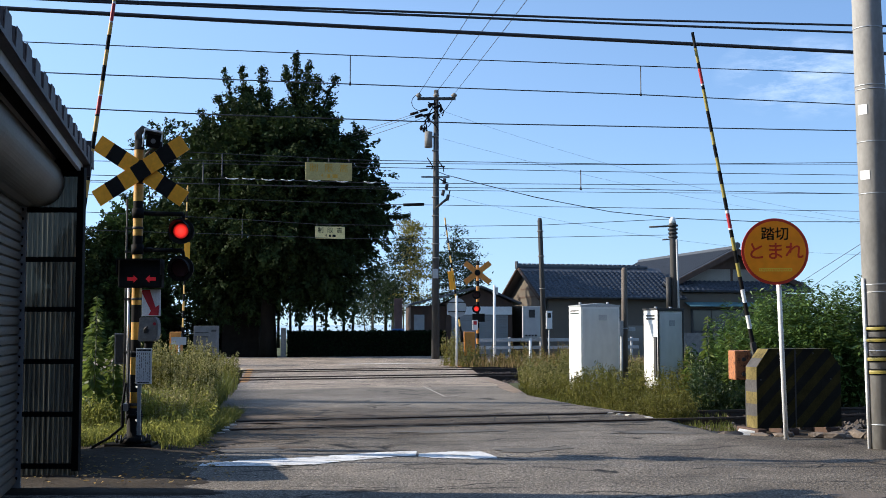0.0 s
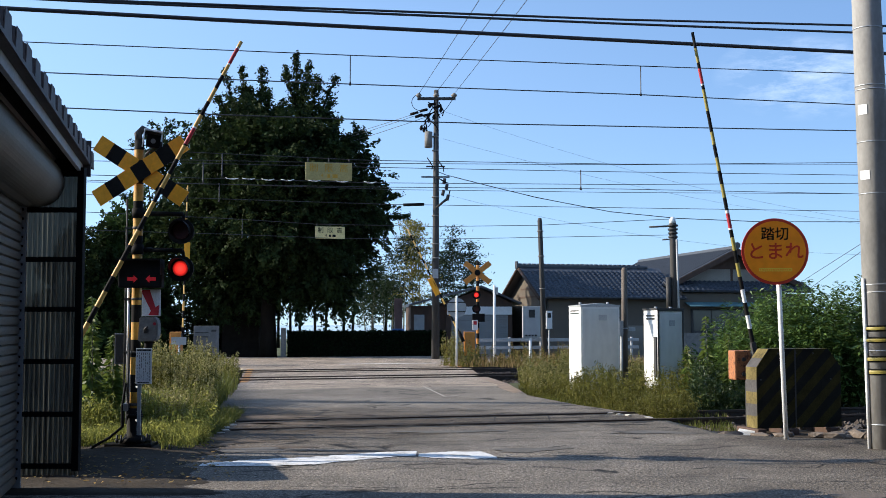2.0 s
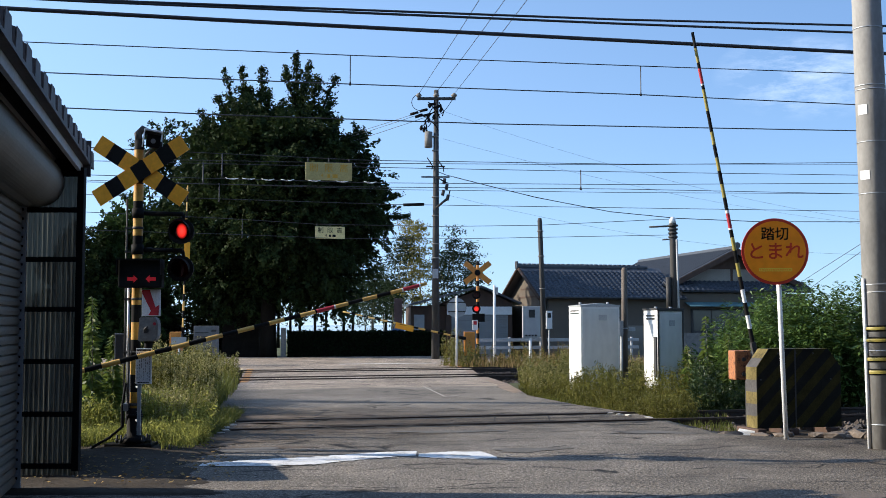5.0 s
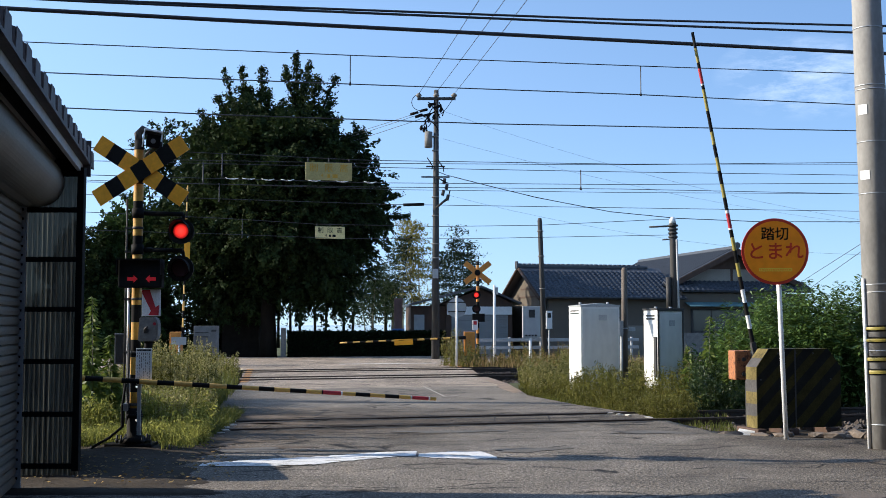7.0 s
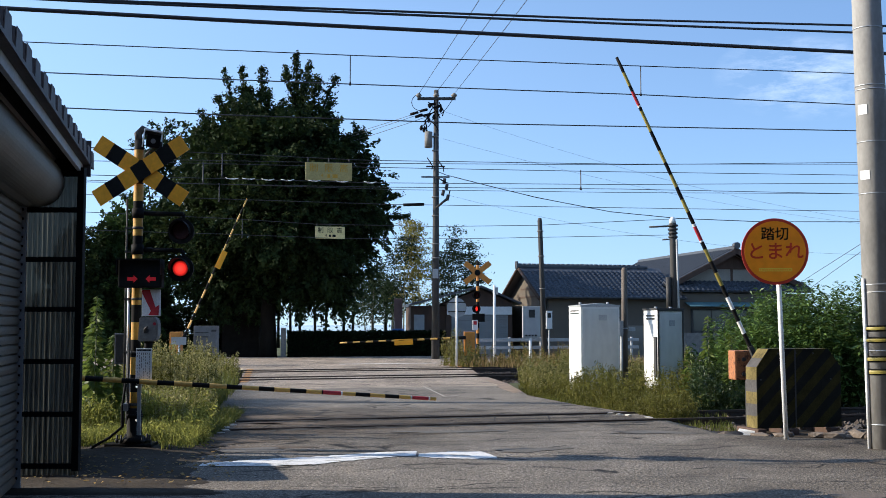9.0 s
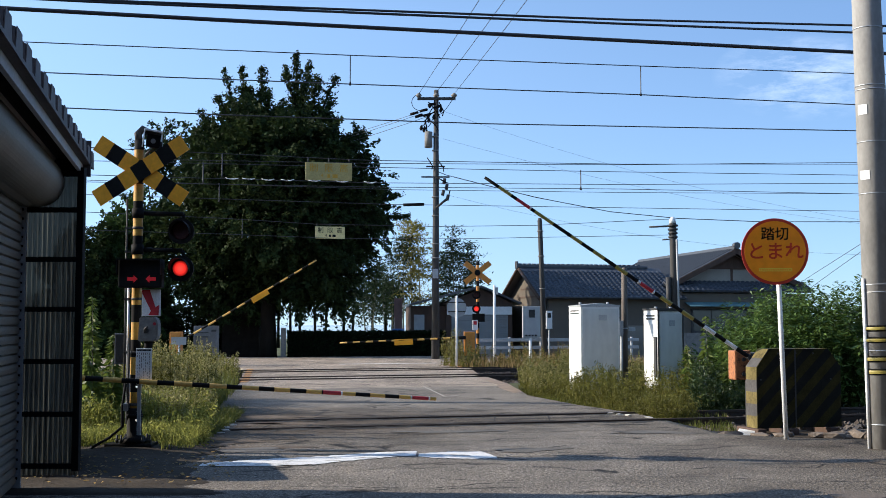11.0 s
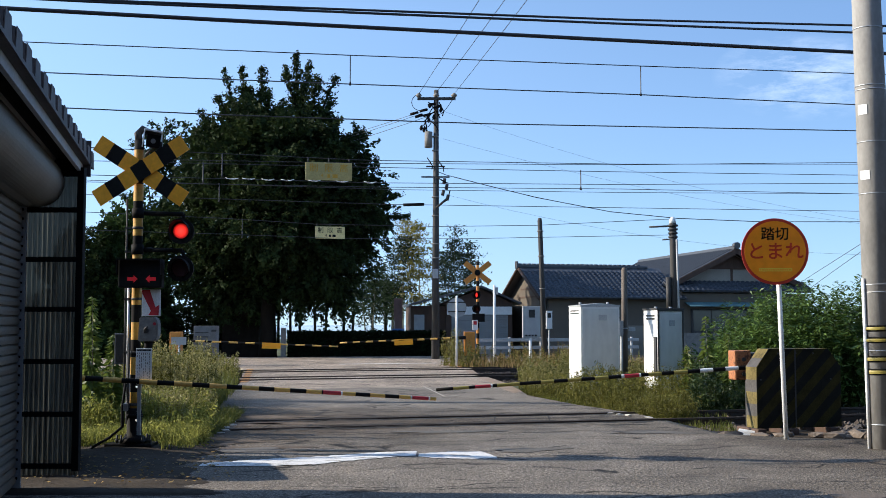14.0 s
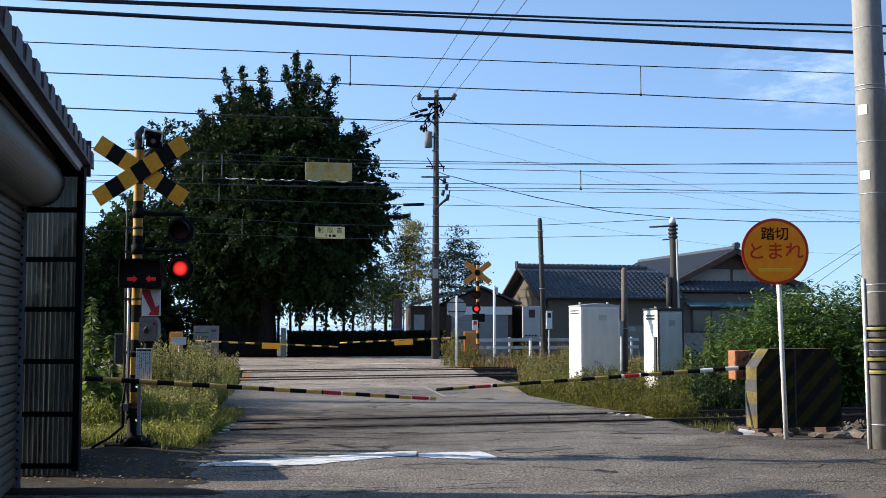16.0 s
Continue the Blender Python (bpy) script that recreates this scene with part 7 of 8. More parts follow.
for x, y, z0, z1 in ((-4.46, 22.66, 4.45, 4.91), (-5.12, 23.96, 4.49, 4.91), (-5.98, 30.03, 4.75, 5.23), (-6.5, 36.45, 4.28, 4.88), (3.25, 26.48, 4.65, 5.09)):
    tagged(wire("dropper", "short dropper between two overhead wires", [(x, y, z0 - 0.03), (x, y, z0 + 0.05), (x, y, z1)], [0.03, 0.012, 0.012]), "", "wire", "droppers")
for p in [(-5.57, 29.66, 5.29), (-5.16, 29.8, 5.3), (-4.67, 29.96, 5.3), (-4.18, 30.12, 5.31), (-3.48, 30.35, 5.32), (-2.75, 30.59, 5.33), (-2.0, 30.84, 5.34)]:
    bm = B()
    tube(bm, [(p[0] - 0.17, p[1] - 0.03, p[2] + 0.03), (p[0] - 0.06, p[1], p[2]), (p[0] + 0.06, p[1] + 0.02, p[2]), (p[0] + 0.17, p[1] + 0.03, p[2] + 0.03)], [0.008, 0.017, 0.017, 0.008], 6)
    tagged(part("wire_cover", bm, INSULATOR), "short white cover clipped on a wire", "wire cover", "wire covers")
bm = B()
tube(bm, [(-1.29, 36.77, 5.36), (-0.63, 36.99, 5.4)], 0.05, 8)
tagged(part("wire_spacer", bm, BLACK), "black rod spacer hanging among the wires", "spacer")
SERV = "thin grey service wire"
for a, b, s in (((-1.04, 48, 11.35), (7.4, -10, 11.6), 0.3), ((-0.29, 48, 11.4), (8.4, -10, 11.7), 0.3), ((0.48, 48, 11.35), (8.6, -10, 11.6), 0.3),
                ((-0.9, 48, 10.5), (-18, 66, 9.6), 0.4), ((-0.8, 48, 10.62), (-18, 66, 9.9), 0.4), ((-0.7, 48, 10.35), (-18, 66, 9.3), 0.4),
                ((0.0, 48, 10.6), (26, 56, 6.0), 0.8), ((0.1, 48, 7.0), (24, 50, 4.6), 0.9), ((0.0, 48, 9.4), (26, 58, 6.2), 0.6)):
    wire("service_wire", SERV, [a, b], 0.005 if b[0] > 20 else 0.013, s)
wire("service_wire", SERV, [(-0.29, 48, 8.01), (0.14, 47.8, 7.81), (1.82, 47.6, 7.35), (3.96, 47.4, 6.8), (7.02, 47.2, 6.18), (9.82, 47, 5.88), (13.29, 46.8, 5.72), (16.98, 46.6, 5.7), (21.34, 46.4, 5.8)], 0.016)


# ---- height limit signs hung on wires ----
def limit_sign(x, y, z, w, h, face, ink, lab):
    t = thing("height_limit_sign", lab, "height limit sign", pose(x, y, z, 0, 0, 12), "height limit signs")
    bm = B()
    box(bm, (-w / 2, -0.012, -h / 2), (w / 2, 0.012, h / 2), 0.006)
    b = part("board", bm, face, t)
    for i, c in enumerate("制限高"):
        writing(c, h * 0.50, pose((-0.32 + 0.32 * i) * w, -0.016, h * 0.16), ink, b)
    writing("4", h * 0.34, pose(-0.14 * w, -0.016, -h * 0.25), ink, b)
    bm = B()
    box(bm, (-0.03 * w, -0.016, -h * 0.36), (0.03 * w, -0.0125, -h * 0.16))
    box(bm, (0.08 * w, -0.016, -h * 0.36), (0.19 * w, -0.0125, -h * 0.16))
    part("text_bar", bm, ink, b)
    for sx in (-0.44, 0.0, 0.44):
        bm = B()
        tube(bm, [(sx * w, 0, h / 2 - 0.01), (sx * w, 0.01, h / 2 + 0.09)], 0.012, 6)
        part("hanger", bm, WIRE, t)


limit_sign(-2.37, 23.27, 4.62, 0.97, 0.37, OLD_YELLOW, CREAM_FADED, "faded yellow height limit sign hung on overhead wires")
limit_sign(-3.74, 37.28, 4.49, 0.98, 0.40, CREAM, BLACK, "cream height limit sign hung on far overhead wires")

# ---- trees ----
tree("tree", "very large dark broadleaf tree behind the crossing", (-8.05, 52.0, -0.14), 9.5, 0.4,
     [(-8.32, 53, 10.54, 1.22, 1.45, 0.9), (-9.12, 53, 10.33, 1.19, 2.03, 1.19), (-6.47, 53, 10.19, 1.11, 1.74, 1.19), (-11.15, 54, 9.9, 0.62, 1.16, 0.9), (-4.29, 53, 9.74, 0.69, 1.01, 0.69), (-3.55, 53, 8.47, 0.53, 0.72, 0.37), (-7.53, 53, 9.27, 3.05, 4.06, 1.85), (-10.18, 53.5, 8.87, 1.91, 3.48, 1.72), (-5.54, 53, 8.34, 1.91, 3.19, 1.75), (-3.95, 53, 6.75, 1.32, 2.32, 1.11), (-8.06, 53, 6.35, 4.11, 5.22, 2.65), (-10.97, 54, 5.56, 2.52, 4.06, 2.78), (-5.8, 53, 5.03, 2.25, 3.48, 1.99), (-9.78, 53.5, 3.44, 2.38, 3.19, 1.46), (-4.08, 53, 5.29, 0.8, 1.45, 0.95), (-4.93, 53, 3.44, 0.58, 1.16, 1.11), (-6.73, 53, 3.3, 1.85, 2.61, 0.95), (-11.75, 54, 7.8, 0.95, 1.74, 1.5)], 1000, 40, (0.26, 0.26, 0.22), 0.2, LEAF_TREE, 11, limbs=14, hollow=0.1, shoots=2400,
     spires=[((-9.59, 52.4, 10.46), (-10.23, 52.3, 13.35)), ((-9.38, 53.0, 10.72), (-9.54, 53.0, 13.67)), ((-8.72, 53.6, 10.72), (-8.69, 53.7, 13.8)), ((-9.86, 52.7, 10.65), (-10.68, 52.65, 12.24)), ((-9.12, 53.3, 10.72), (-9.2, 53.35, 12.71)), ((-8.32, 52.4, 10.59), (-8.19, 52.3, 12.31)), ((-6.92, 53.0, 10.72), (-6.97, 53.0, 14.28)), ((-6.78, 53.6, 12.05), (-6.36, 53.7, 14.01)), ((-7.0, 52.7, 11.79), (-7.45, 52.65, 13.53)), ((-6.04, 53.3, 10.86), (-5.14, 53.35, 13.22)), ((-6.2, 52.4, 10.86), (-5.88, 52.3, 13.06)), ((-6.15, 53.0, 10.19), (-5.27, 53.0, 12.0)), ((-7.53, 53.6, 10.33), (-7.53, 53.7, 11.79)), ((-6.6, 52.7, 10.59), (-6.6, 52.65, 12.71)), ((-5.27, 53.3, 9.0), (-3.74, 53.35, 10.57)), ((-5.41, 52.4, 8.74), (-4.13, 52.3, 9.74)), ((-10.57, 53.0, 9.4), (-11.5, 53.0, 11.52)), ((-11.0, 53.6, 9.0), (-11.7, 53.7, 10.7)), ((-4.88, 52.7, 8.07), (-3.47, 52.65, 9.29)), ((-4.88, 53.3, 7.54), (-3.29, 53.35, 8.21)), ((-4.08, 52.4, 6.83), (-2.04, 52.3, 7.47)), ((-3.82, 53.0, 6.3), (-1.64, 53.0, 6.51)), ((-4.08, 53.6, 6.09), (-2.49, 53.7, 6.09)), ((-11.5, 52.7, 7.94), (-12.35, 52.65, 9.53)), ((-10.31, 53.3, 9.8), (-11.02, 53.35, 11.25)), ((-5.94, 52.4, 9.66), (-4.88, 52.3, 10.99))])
tree("tree", "sunlit green tree at the edge of the grove", (-14.8, 54.0, -0.14), 5.2, 0.22,
     [(-14.47, 54, 6.18, 0.81, 1.62, 1.08), (-15.14, 54, 5.3, 0.9, 1.89, 1.1), (-14.04, 54, 4.82, 0.85, 1.62, 1.62), (-15.75, 54, 4.2, 0.85, 1.89, 1.1), (-14.83, 54, 3.47, 1.22, 2.43, 1.35), (-16.0, 54, 2.39, 1.0, 2.16, 1.35), (-14.4, 54, 2.12, 1.35, 2.7, 1.08), (-15.3, 54, 1.05, 1.62, 3.24, 1.08)], 260, 40, (0.26, 0.26, 0.22), 0.2, LEAF_FAR, 12, limbs=7, shoots=900)
tree("tree", "slim dark tree rising behind the crossing post", (-13.75, 55.0, -0.14), 9.2, 0.16,
     [(-13.75, 55, 10.2, 0.4, 0.6, 0.5), (-14.55, 55, 9.75, 0.25, 0.4, 0.3), (-13.1, 55, 9.6, 0.3, 0.5, 0.4), (-13.4, 55, 8.6, 0.3, 0.5, 0.8)], 8, 24, (0.16, 0.16, 0.14), 0.17, LEAF_TREE, 15, limbs=5, shoots=70)
tree("tree", "thin dark grove tree behind the shed", (-16.6, 52.0, -0.14), 5.4, 0.14,
     [(-16.27, 52, 4.9, 0.45, 0.94, 0.95), (-16.1, 52, 3.4, 0.57, 1.14, 1.3), (-16.47, 52, 2.1, 0.78, 1.56, 1.3), (-17.3, 52, 3.0, 0.8, 1.4, 2.2), (-17.6, 52, 1.2, 1.0, 1.4, 1.3)], 90, 34, (0.22, 0.22, 0.18), 0.2, LEAF_TREE, 13, limbs=5, shoots=300)


def build_undergrowth():
    rng = np.random.default_rng(44)
    t = thing("shrubbery", "dark shrubs under the grove trees", "shrub", pose(-14.5, 57.0, -0.14))
    blobs = [(-6 + 1.5 * i, 0, 1.3 + 0.5 * math.sin(i * 2.3), 1.3, 1.0, 1.7) for i in range(8)]
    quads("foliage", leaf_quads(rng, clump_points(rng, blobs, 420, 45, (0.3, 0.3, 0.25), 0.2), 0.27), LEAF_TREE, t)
    for i in range(8):
        bm = B()
        tube(bm, [(-6 + 1.5 * i, 0, 0), (-5.9 + 1.5 * i, 0, 1.6)], [0.06, 0.02], 6)
        part("stem", bm, BARK, t)


build_undergrowth()


def build_bamboo():
    rng = np.random.default_rng(21)
    made = []
    for i, (px, d, h, yellow) in enumerate(((-3.9, 62, 4.8, 0), (-3.3, 64, 5.0, 0), (-2.7, 61, 5.5, 0), (-2.1, 60, 6.2, 0), (-1.65, 62, 7.3, 1), (-1.2, 60, 7.0, 1), (-0.6, 63, 5.6, 0), (0.1, 61, 5.7, 0), (0.6, 60, 6.8, 0), (1.15, 62, 6.3, 0), (1.75, 63, 5.3, 0), (-4.5, 66, 4.5, 0))):
        t = thing("bamboo", "slender swaying bamboo with " + ("yellowing" if yellow else "thin grey-green") + " foliage", "bamboo", pose(px, d, -0.14), "bamboo grove")
        bm = B()
        bend = rng.uniform(-0.5, 0.5)
        pts = [(bend * (k / 8) ** 2, 0, h * k / 8) for k in range(9)]
        tube(bm, pts, [0.05 * (1 - k / 9.5) for k in range(9)], 7)
        part("culm", bm, CULM, t)
        n = 84 if yellow else 64
        steps = rng.integers(9, 15)
        cz = np.clip(np.round(rng.uniform(0.3, 1.0, n) ** 0.85 * steps + rng.uniform()) / (steps + 0.5) + rng.normal(size=n) * 0.022, 0.25, 1.0) * h
        off = (1.1 - 0.95 * cz / h)[:, None] * rng.normal(size=(n, 2)) * 0.62
        c = np.column_stack([bend * (cz / h) ** 2 + off[:, 0], off[:, 1], cz])
        k = np.repeat(np.arange(n), 28)
        pts = c[k] + rng.normal(size=(len(k), 3)) * (0.26, 0.26, 0.06)
        quads("foliage", leaf_quads(rng, pts, 0.18, 0.4, 0.3), LEAF_BAMBOO_Y if yellow else LEAF_BAMBOO, t)
        made.append((t, px, d))
    return made


BAMBOO = build_bamboo()


def build_pines():
    """A thin row of trunks far behind the hedge."""
    rng = np.random.default_rng(33)
    for i in range(13):
        x = -9.6 + i * 0.62 + rng.uniform(-0.2, 0.2)
        t = thing("pine", "slim dark pine trunk in a distant row", "tree", pose(x * 1.5, 78, -0.14), "row of pines")
        bm = B()
        tube(bm, [(0, 0, 0), (rng.uniform(-0.2, 0.2), 0, 4.5)], [0.11, 0.06], 7)
        part("trunk", bm, BARK, t)
        pts = rng.normal(size=(500, 3)) * (0.55, 0.5, 0.7) + (0, 0, 3.6)
        quads("crown", leaf_quads(rng, pts, 0.24, 0.3), LEAF_TREE, t)


build_pines()


def build_hedge():
    rng = np.random.default_rng(5)
    t = thing("hedge", "long clipped dark green hedge", "hedge", pose(-7.2, 52.4, -0.14, 0, 0, 8))
    n = 16000
    p = rng.uniform((0, 0, 0), (7.4, 1.0, 1.25), (n, 3))
    face = rng.integers(0, 3, n)
    p[face == 0, 1] = rng.normal(0, 0.04, (face == 0).sum())
    p[face == 1, 2] = 1.2 + rng.normal(0, 0.05, (face == 1).sum())
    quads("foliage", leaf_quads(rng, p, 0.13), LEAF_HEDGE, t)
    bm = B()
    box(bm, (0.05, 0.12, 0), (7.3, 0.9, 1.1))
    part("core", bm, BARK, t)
    t = thing("hedge_post", "grey stone post at the end of the hedge", "post", pose(-7.25, 51.6, -0.14))
    bm = B()
    box(bm, (-0.13, -0.1, 0), (0.1, 0.1, 1.45), 0.02)
    part("shaft", bm, SLEEPER, t)


build_hedge()


# ---- bushes and weeds ----
def build_bush():
    """Upright stalks with drooping lance-shaped leaves, tallest at the back."""
    rng = np.random.default_rng(14)
    t = thing("bush", "big leafy green bush of upright stalks beside the track", "bush", pose(6.6, 21.5, -0.14))
    n = 1050
    x = rng.uniform(-1.75, 4.6, n)
    y = rng.uniform(-1.1, 1.1, n)
    top = np.interp(x, (-1.75, -1.2, -0.75, 0.0, 0.55, 0.8, 1.1, 1.35, 1.8, 2.6, 4.6), (0.8, 1.6, 2.15, 2.38, 2.52, 2.28, 2.34, 2.52, 2.6, 2.65, 2.8))
    h = top * np.interp(y, (-1.1, -0.2, 1.1), (0.62, 0.95, 1.0)) * rng.uniform(0.72, 1.02, n)
    lean = rng.normal(size=(n, 2)) * 0.09
    per = 100
    k = np.repeat(np.arange(n), per)
    s = rng.uniform(0.12, 1.0, n * per)
    ang = rng.uniform(0, 6.28319, n * per)
    root = np.column_stack([x, y, np.zeros(n)])[k]
    up = np.column_stack([lean[:, 0] * h, lean[:, 1] * h, h])[k]
    stem = root + up * s[:, None]
    out = np.column_stack([np.cos(ang), np.sin(ang), rng.uniform(-0.75, 0.35, n * per) + 0.7 * (s > 0.93)])
    out /= np.linalg.norm(out, axis=1)[:, None]
    size = (0.19 * rng.uniform(0.6, 1.2, n * per) * (1.12 - 0.45 * s))[:, None]
    wide = np.cross(out, rng.normal(size=(n * per, 3)) * 0.4 + (0, 0, 1))
    wide /= np.linalg.norm(wide, axis=1)[:, None]
    foot = stem + out * 0.03
    q = np.stack([foot, foot + out * size * 0.45 + wide * size * 0.15, foot + out * size - (0, 0, 0.02), foot + out * size * 0.45 - wide * size * 0.15], 1)
    quads("foliage", q, LEAF_BUSH, t)
    for i in range(0, n, 44):
        bm = B()
        tube(bm, [(x[i], y[i], 0), (x[i] + lean[i, 0] * h[i] * 0.5, y[i] + lean[i, 1] * h[i] * 0.5, h[i] * 0.5), (x[i] + lean[i, 0] * h[i], y[i] + lean[i, 1] * h[i], h[i])], [0.014, 0.01, 0.004], 6)
        part("stem", bm, CULM, t)


build_bush()


def verge(name, outline, n, height, width, material, z, label, seed, lean=0.4):
    rng = np.random.default_rng(seed)
    xy = in_poly(rng, outline, n)
    ob = quads(name, blades(rng, xy, z, height, width, lean), material)
    return tagged(ob, label, "grass", kind="stuff")


LEFT = [(-5.2, 13.7), (-4.3, 13.75), (-4.2, 14.6), (-3.45, 14.6), (-3.3, 13.75), (-2.95, 14.0), (-3.25, 16.1), (-6, 16.1)]
LEFT2 = [(-7, 16.3), (-3.45, 16.3), (-3.9, 20), (-4.7, 26), (-9, 26)]
RIGHT = [(3.35, 16.0), (4.2, 16.2), (4.6, 18.4), (5.2, 21.0), (6.5, 24), (1.9, 24.5), (2.5, 21.5), (3.15, 19.2)]
RIGHT2 = [(1.95, 24.3), (7, 24.3), (9, 30), (2.0, 30)]
FARR = [(0.95, 38.3), (3, 38.5), (9, 41), (9, 44), (2.2, 43.2), (0.45, 41.4)]
verge("verge_grass", LEFT, 5000, 0.3, 0.005, GRASS, -0.12, "yellow-green grass round the signal post", 51)
verge("verge_grass", LEFT2, 9000, 0.6, 0.008, GRASS, -0.14, "tall green verge grass beside the track", 52)
verge("verge_grass", RIGHT, 5000, 0.15, 0.006, GRASS, -0.14, "yellow-green grass beside the crossing", 53)
verge("verge_grass", RIGHT2, 7000, 0.28, 0.008, GRASS, -0.14, "tall pale grass round the relay cabinets", 54)
verge("dry_weeds", FARR, 2600, 0.46, 0.012, GRASS_RUST, -0.14, "tall rusty brown dry weeds", 55)


def weed_cluster(name, label, outline, count, height, seed, head=True, leaf=0.08, head_mat=None, leaf_material=None):
    """Tall leafy weeds with pale seed heads, as one uncountable stand."""
    rng = np.random.default_rng(seed)
    xy = in_poly(rng, outline, count)
    stems, leaves, heads = [], [], []
    for x, y in xy:
        h = height * rng.uniform(0.6, 1.12) * (0.82 + 0.32 * math.sin(3.1 * x + 1.7 * y) * math.sin(2.3 * y - 1.3 * x + seed))
        tip = np.array([x + rng.normal() * 0.08, y + rng.normal() * 0.08, h - 0.14])
        base = np.array([x, y, -0.14])
        s = np.array([0.006, 0.0, 0.0])
        stems.append([base - s, base + s, tip + s * 0.5, tip - s * 0.5])
        k = rng.uniform(0.12, 1.0, 32)[:, None]
        leaves.append(base + (tip - base) * k + rng.normal(size=(32, 3)) * (0.05, 0.05, 0.03))
        if head:
            k = rng.uniform(0.62, 1.06, 46)[:, None]
            heads.append(base + (tip - base) * k + rng.normal(size=(46, 3)) * np.hstack([0.06 * (1.15 - k), 0.06 * (1.15 - k), 0.02 + 0 * k]))
    tagged(quads(name, np.concatenate([np.array(stems), leaf_quads(rng, np.concatenate(leaves), leaf, -0.7 if leaf_material else 0.1, 0.24 if leaf_material else 0.35)]), leaf_material or LEAF_WEED), label, "weeds", kind="stuff")
    if head:
        tagged(quads("seed_heads", leaf_quads(rng, np.concatenate(heads), 0.035, 0.0, 0.6), head_mat or GRASS_DRY), "pale yellow seed heads of tall weeds", "weeds", kind="stuff")


weed_cluster("weeds", "tall leafy weeds with pale plumes beside the road", [(-5.2, 18.4), (-3.8, 18.4), (-4.1, 20.0), (-4.45, 22.4), (-5.6, 22.6)], 430, 1.16, 61, leaf=0.08, leaf_material=LEAF_OLIVE)
weed_cluster("weeds", "feathery yellow-green weeds along the road edge", [(-4.3, 15.3), (-3.6, 15.0), (-3.4, 16.0), (-3.75, 18.6), (-4.6, 19)], 380, 0.62, 60, leaf=0.06, leaf_material=LEAF_LIT)
weed_cluster("weeds", "leafy green weeds behind the shed", [(-6.2, 15.3), (-4.4, 15.1), (-3.9, 16.4), (-6.2, 17)], 330, 0.95, 62, head=False, leaf=0.095)
weed_cluster("weeds", "pale seeding weeds beside the crossing edge", [(2.9, 19.4), (4.8, 19.8), (6, 24), (2.0, 24.2)], 640, 0.76, 63, head=False, leaf=0.075, leaf_material=LEAF_OLIVE)
weed_cluster("weeds", "low olive weeds at the crossing edge", [(3.5, 17.7), (3.9, 17.8), (4.3, 19.6), (2.8, 19.8)], 330, 0.46, 68, head=False, leaf=0.06, leaf_material=LEAF_OLIVE)
weed_cluster("weeds", "dense green weeds beside the guard plates, shade put into their colour", [(4.25, 19.1), (6.4, 19.7), (6.4, 21), (4.6, 21)], 460, 0.95, 64, head=False, leaf=0.095, leaf_material=LEAF_SHADED)
weed_cluster("weeds", "tall pale plumes round the far signal", [(-0.15, 39.6), (0.3, 38.6), (1.25, 38.8), (1.2, 40.8), (0.0, 41.2)], 70, 1.2, 65, leaf=0.1, leaf_material=LEAF_OLIVE)
weed_cluster("weeds", "seeding weeds among the relay cabinets", [(1.95, 27), (6, 26), (8, 30.5), (2.15, 30)], 320, 0.85, 66, leaf=0.09, leaf_material=LEAF_OLIVE)

weed_cluster("weeds", "feathery olive weeds at the edge of the crossing", [(1.9, 23.8), (3.3, 24.0), (2.9, 27.2), (1.85, 27.4)], 260, 0.72, 69, leaf=0.075, leaf_material=LEAF_OLIVE)
weed_cluster("weeds", "olive weeds along the edge of the far crossing", [(-5.2, 24.5), (-5.35, 29), (-6.6, 36.5), (-9, 37), (-8, 25)], 420, 0.75, 78, leaf=0.1, leaf_material=LEAF_OLIVE)
weed_cluster("weeds", "rusty and olive weeds round the far signal", [(1.0, 38.5), (3.0, 38.7), (6.5, 40.2), (6.0, 42.5), (2.2, 42.2)], 150, 0.85, 70, leaf=0.1, head_mat=GRASS_RUST, leaf_material=LEAF_OLIVE)

FRINGE_L = [(-4.7, 13.6), (-4.3, 13.65), (-4.3, 14.3), (-4.8, 14.2)]
FRINGE_R = [(-3.4, 13.8), (-3.0, 13.6), (-2.9, 14.0), (-3.35, 14.5)]
FRINGE_P = [(-5.0, 12.9), (-3.9, 12.9), (-3.8, 13.25), (-3.3, 13.25), (-3.15, 12.75), (-2.85, 13.0), (-2.95, 14.2), (-5.0, 14.2)]
FRINGE_S = [(-3.35, 14.2), (-3.05, 14.1), (-3.0, 15.5), (-3.1, 17.0), (-3.3, 18.8), (-3.7, 18.8), (-3.4, 16.5)]
verge("grass_tuft", FRINGE_P, 1900, 0.26, 0.005, LEAF_LIT, 0.0, "grass round the foot of the crossing post", 94, 0.8)
for o, k, m in ((FRINGE_L, 91, 700), (FRINGE_R, 92, 700), (FRINGE_S, 93, 2600)):
    verge("grass_tuft", o, m, 0.2, 0.005, GRASS, -0.05, "low tufts of grass at the road edge", k, 1.1)
weed_cluster("weeds", "feathery weeds at the foot of the crossing post", [(-4.9, 13.0), (-3.95, 13.0), (-3.8, 13.4), (-3.2, 13.3), (-3.0, 13.1), (-2.95, 14.2), (-4.9, 14.3)], 560, 0.46, 77, head=False, leaf=0.065, leaf_material=LEAF_LIT)
weed_cluster("weeds", "seeding grass round the signal post", [(-5.0, 14.2), (-4.3, 14.3), (-4.2, 14.85), (-3.5, 14.85), (-3.3, 14.2), (-3.1, 15.6), (-5, 15.8)], 460, 0.62, 67, head=False, leaf=0.07, leaf_material=LEAF_LIT)


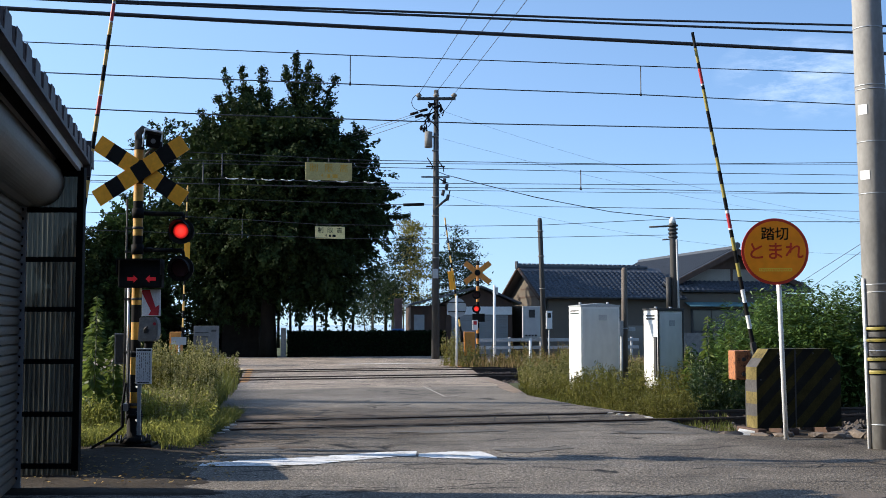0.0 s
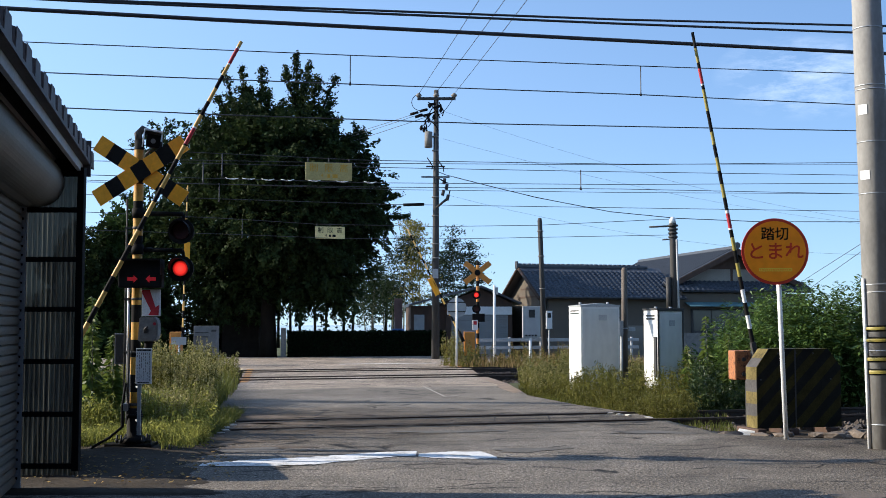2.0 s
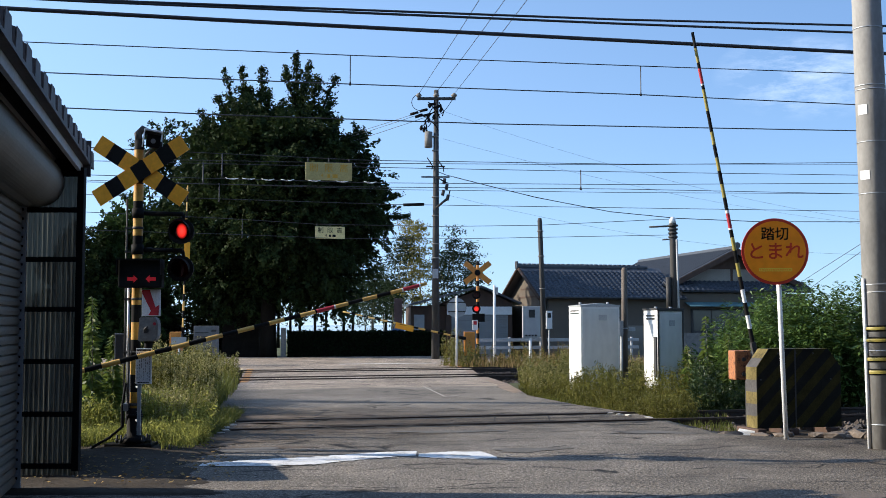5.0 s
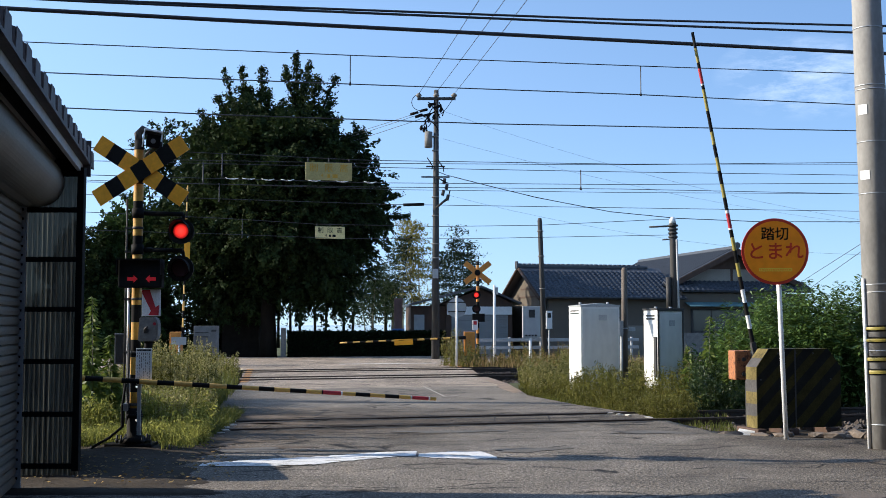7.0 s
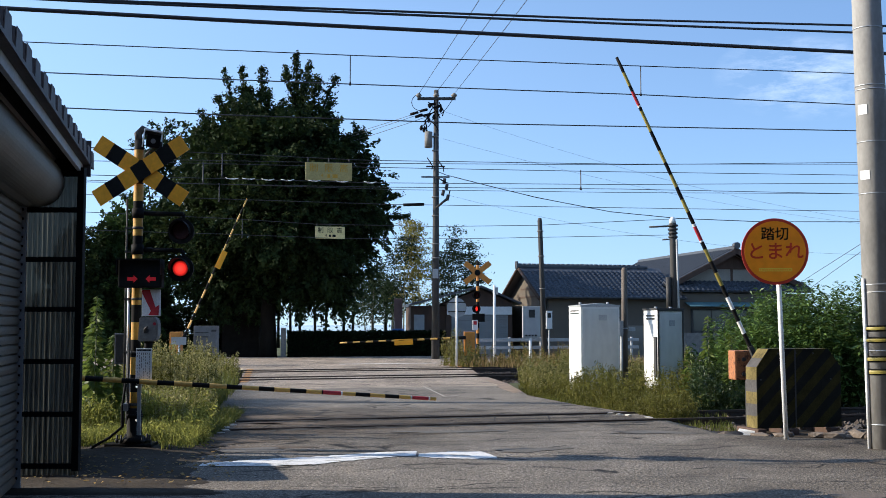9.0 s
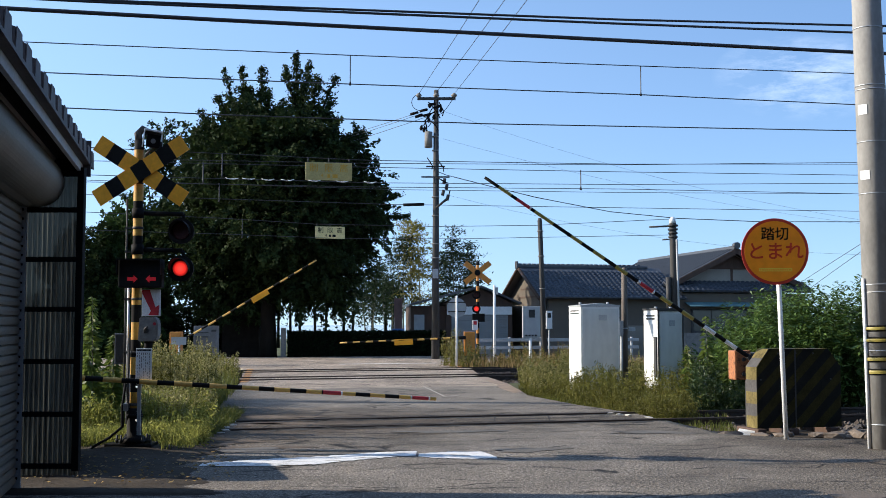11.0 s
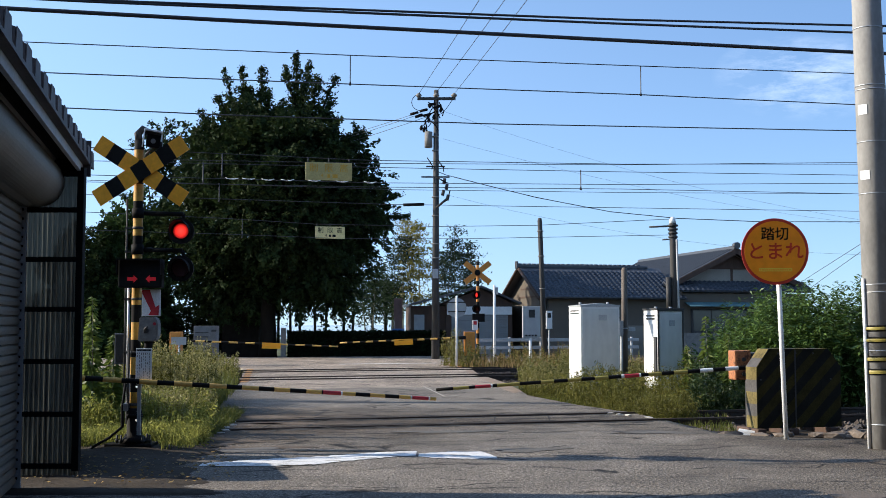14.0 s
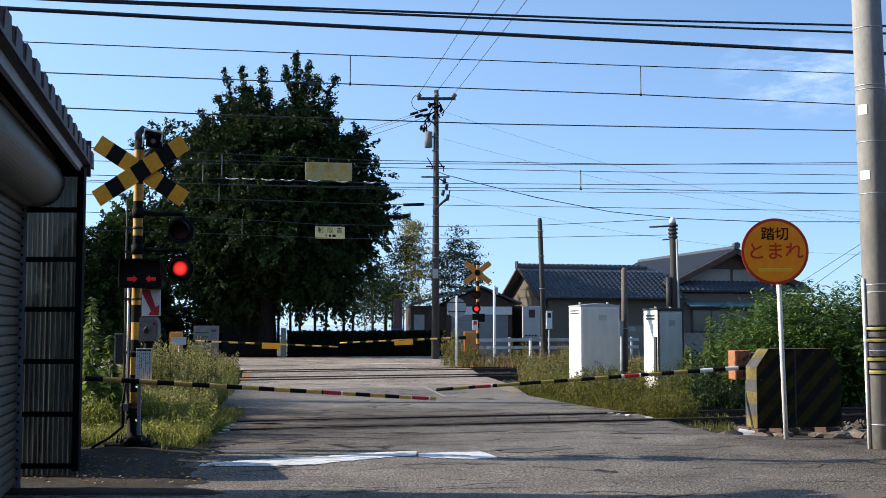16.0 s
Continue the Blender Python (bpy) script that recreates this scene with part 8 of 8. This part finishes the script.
def tall_weed(x, y, h, seed, label):
    rng = np.random.default_rng(seed)
    t = thing("tall_weed", label, "plant", pose(x, y, -0.14), "tall weeds")
    bm = B()
    tube(bm, [(0, 0, 0), (0.02, 0, h * 0.5), (0.0, 0, h)], [0.012, 0.009, 0.003], 6)
    part("stem", bm, CULM, t)
    n = 300 if x < 0 else 150
    z = rng.uniform(0.25, 1.0, n) * h
    a = rng.uniform(0, 6.28319, n)
    r = 0.02 + 0.13 * (1.06 - z / h)
    c = np.column_stack([np.cos(a) * r, np.sin(a) * r, z])
    d = np.column_stack([np.cos(a), np.sin(a), rng.uniform(-0.9, 0.1, n)])
    d /= np.linalg.norm(d, axis=1)[:, None]
    b = np.cross(d, rng.normal(size=(n, 3)))
    b /= np.linalg.norm(b, axis=1)[:, None]
    s = (0.2 * (1.2 - 0.8 * z / h) * rng.uniform(0.8, 1.2, n))[:, None]
    q = np.stack([c - d * s * 0.4, c + b * s * 0.2, c + d * s * 0.7, c - b * s * 0.2], 1)
    quads("foliage", q, LEAF_WEED, t)
    return t


TALL = [tall_weed(4.75, 20.4, 1.75, 74, "tall leafy weed beside the big bush"), tall_weed(5.05, 20.0, 1.45, 75, "tall leafy weed beside the big bush"), tall_weed(4.45, 20.6, 1.2, 76, "leafy weed beside the big bush"), tall_weed(-4.62, 14.9, 1.95, 71, "tall leafy weed with narrow pointed leaves"), tall_weed(-4.8, 15.3, 1.6, 72, "tall leafy weed with narrow pointed leaves"), tall_weed(-4.45, 15.2, 1.45, 73, "leafy green weed behind the shed")]


# stones beside the near track
def build_stones():
    rng = np.random.default_rng(17)
    for i in range(26):
        bm = B()
        bmesh.ops.create_icosphere(bm, subdivisions=1, radius=1.0)
        sx, sy, sz = rng.uniform(0.08, 0.2), rng.uniform(0.06, 0.12), rng.uniform(0.04, 0.08)
        for v in bm.verts:
            v.co = Vector((v.co.x * sx, v.co.y * sy, v.co.z * sz)) * rng.uniform(0.8, 1.15)
        ob = part("stone", bm, STONE)
        x = rng.uniform(3.75, 7.5)
        ob.location = (x, 15.05 + 0.12 * (x - 3.75) + rng.uniform(-0.12, 0.25), -0.02)
        ob.rotation_euler = (0, 0, rng.uniform(0, 6.28))
        tagged(ob, "flat brown-grey edging stone beside the guard", "stone", "edging stones")

    # pale broken chips along the road edges
    chip = mat("pale concrete chip", (0.55, 0.52, 0.47), 0.9, var=0.2, scale=8, bump=0.3, fine=40)
    for x, y in ((-3.02, 15.2), (-2.98, 15.6), (-3.05, 16.0), (-3.0, 16.4), (-3.1, 17.0), (2.7, 18.55), (2.85, 18.3), (3.0, 18.15), (3.15, 17.7)):
        bm = B()
        bmesh.ops.create_icosphere(bm, subdivisions=1, radius=1.0)
        for v in bm.verts:
            v.co = Vector((v.co.x * 0.07, v.co.y * 0.03, v.co.z * 0.018)) * rng.uniform(0.7, 1.3)
        ob = part("stone_chip", bm, chip)
        ob.location, ob.rotation_euler = (x + rng.uniform(-0.06, 0.06), y, 0.01), (0, 0, rng.uniform(-0.5, 0.5))
        tagged(ob, "pale broken concrete chip at the road edge", "stone", "stone chips")


build_stones()


def build_litter():
    rng = np.random.default_rng(23)
    xy = in_poly(rng, [(-3.6, 10.2), (-1.9, 10.4), (-2.3, 12.5), (-2.7, 13.6), (-4.6, 13.7), (-4.6, 11)], 520)
    c = np.column_stack([xy, rng.uniform(0.025, 0.04, len(xy))])
    q = leaf_quads(rng, c, 0.05, 0.0, 0.5)
    q[:, :, 2] = np.clip((q[:, :, 2] - 0.03) * 0.5 + 0.035, 0.026, 0.08)
    tagged(quads("leaf_litter", q, GRASS_RUST), "dry brown leaves and straw on the dirt", "leaf litter", kind="stuff")
    bm = B()
    tube(bm, [(3.52, 9.75, -0.01), (3.52, 9.75, 0.006)], 0.24, 28)
    tagged(part("valve_cover", bm, STONE), "round iron valve cover set in the asphalt", "valve cover")


build_litter()


# ---- what moves ----
def flash(rotor, which, first, half):
    """The lit reflector turns to the front for half of each beat."""
    rows, lit = [], which == 0 if first > 0 else which == 1
    y = rotor.location.y
    a = 0 if lit else 180
    rows.append((0.0, pose(0, y, 0, 0, 0, a)))
    t = abs(first)
    while t < 16.0:
        step = 60 if a == 0 else -60
        for k in range(4):
            tt = t - 0.05 + k / 30
            if 0.0 < tt < 16.0:
                rows.append((tt, pose(0, y, 0, 0, 0, a + step * k)))
        a += 3 * step
        t += half
    rows.append((16.0, pose(0, y, 0, 0, 0, a)))
    walk(rotor, rows)


def motions():
    for t, a in ((ARM_L, [(0, 83.2), (0.2, 83.0), (0.4, 82.5), (0.6, 81.5), (1, 77.1), (1.5, 70.9), (2, 63.4), (2.5, 56.0), (3, 48.4), (3.5, 40.2), (4, 31.2), (4.2, 27.8), (6.0, -2.6), (6.2, -4.8), (6.35, -4.7), (6.5, -3.9), (6.7, -4.4), (6.9, -4.3), (16, -4.3)]),):
        walk(t, [(s, pose(0, 0, 0.8275, 0, -d, 0)) for s, d in a])
    walk(ARM_R, [(s, pose(0, 0, 1.01, 0, d, 0)) for s, d in [(0, 79.5), (7.6, 79.5), (7.8, 79.0), (8, 77.4), (8.5, 72.2), (9, 65.0), (9.2, 62.4), (11.3, 28.0), (11.5, 24.5), (12, 15.8), (12.5, 7.2), (12.8, 1.9), (13.05, -2.2), (13.2, -3.8), (13.4, -3.1), (13.6, -3.6), (16, -3.6)]])
    walk(ARM_FR, [(s, pose(0, 0, 0.99, 0, d, 0)) for s, d in [(0, 82.0), (0.5, 81.8), (0.8, 81.0), (1, 79.5), (1.5, 72.0), (2, 63.4), (2.5, 54.5), (3, 45.9), (3.5, 37.9), (4, 29.1), (4.2, 25.9), (6.0, -1.6), (6.2, -2.8), (6.4, -2.1), (6.6, -2.4), (16, -2.4)]])
    walk(ARM_FL, [(s, pose(0, 0, 0.893, 0, -d, 0)) for s, d in [(0, 88.9), (7.6, 88.9), (7.8, 87.4), (8, 84.4), (8.2, 80.1), (8.5, 75.0), (9, 66.1), (9.2, 62.5), (11.3, 25.3), (11.5, 21.4), (11.8, 16.0), (12, 12.0), (12.3, 6.8), (12.6, 3.0), (13, -0.8), (13.3, -2.6), (13.5, -2.2), (16, -2.3)]])
    for rotor, which in FLASH_NEAR:
        flash(rotor, which, 0.147, 0.4392)
    for rotor, which in FLASH_FAR:
        flash(rotor, which, -0.35, 0.62)
    for i, (t, x, y) in enumerate(BAMBOO):
        walk(t, [(0.5 * k, pose(x, y, -0.14, 0, 0.7 * math.sin(0.5 * k * 1.9 + i) + 0.35 * math.sin(0.5 * k * 0.7 + 2 * i), 0)) for k in range(33)])
    for i, t in enumerate(TALL):
        x, y, z = t.location
        walk(t, [(0.5 * k, pose(x, y, z, 0, 1.3 * math.sin(0.5 * k * 2.1 + i * 0.5) + 0.7, 0)) for k in range(33)])


motions()
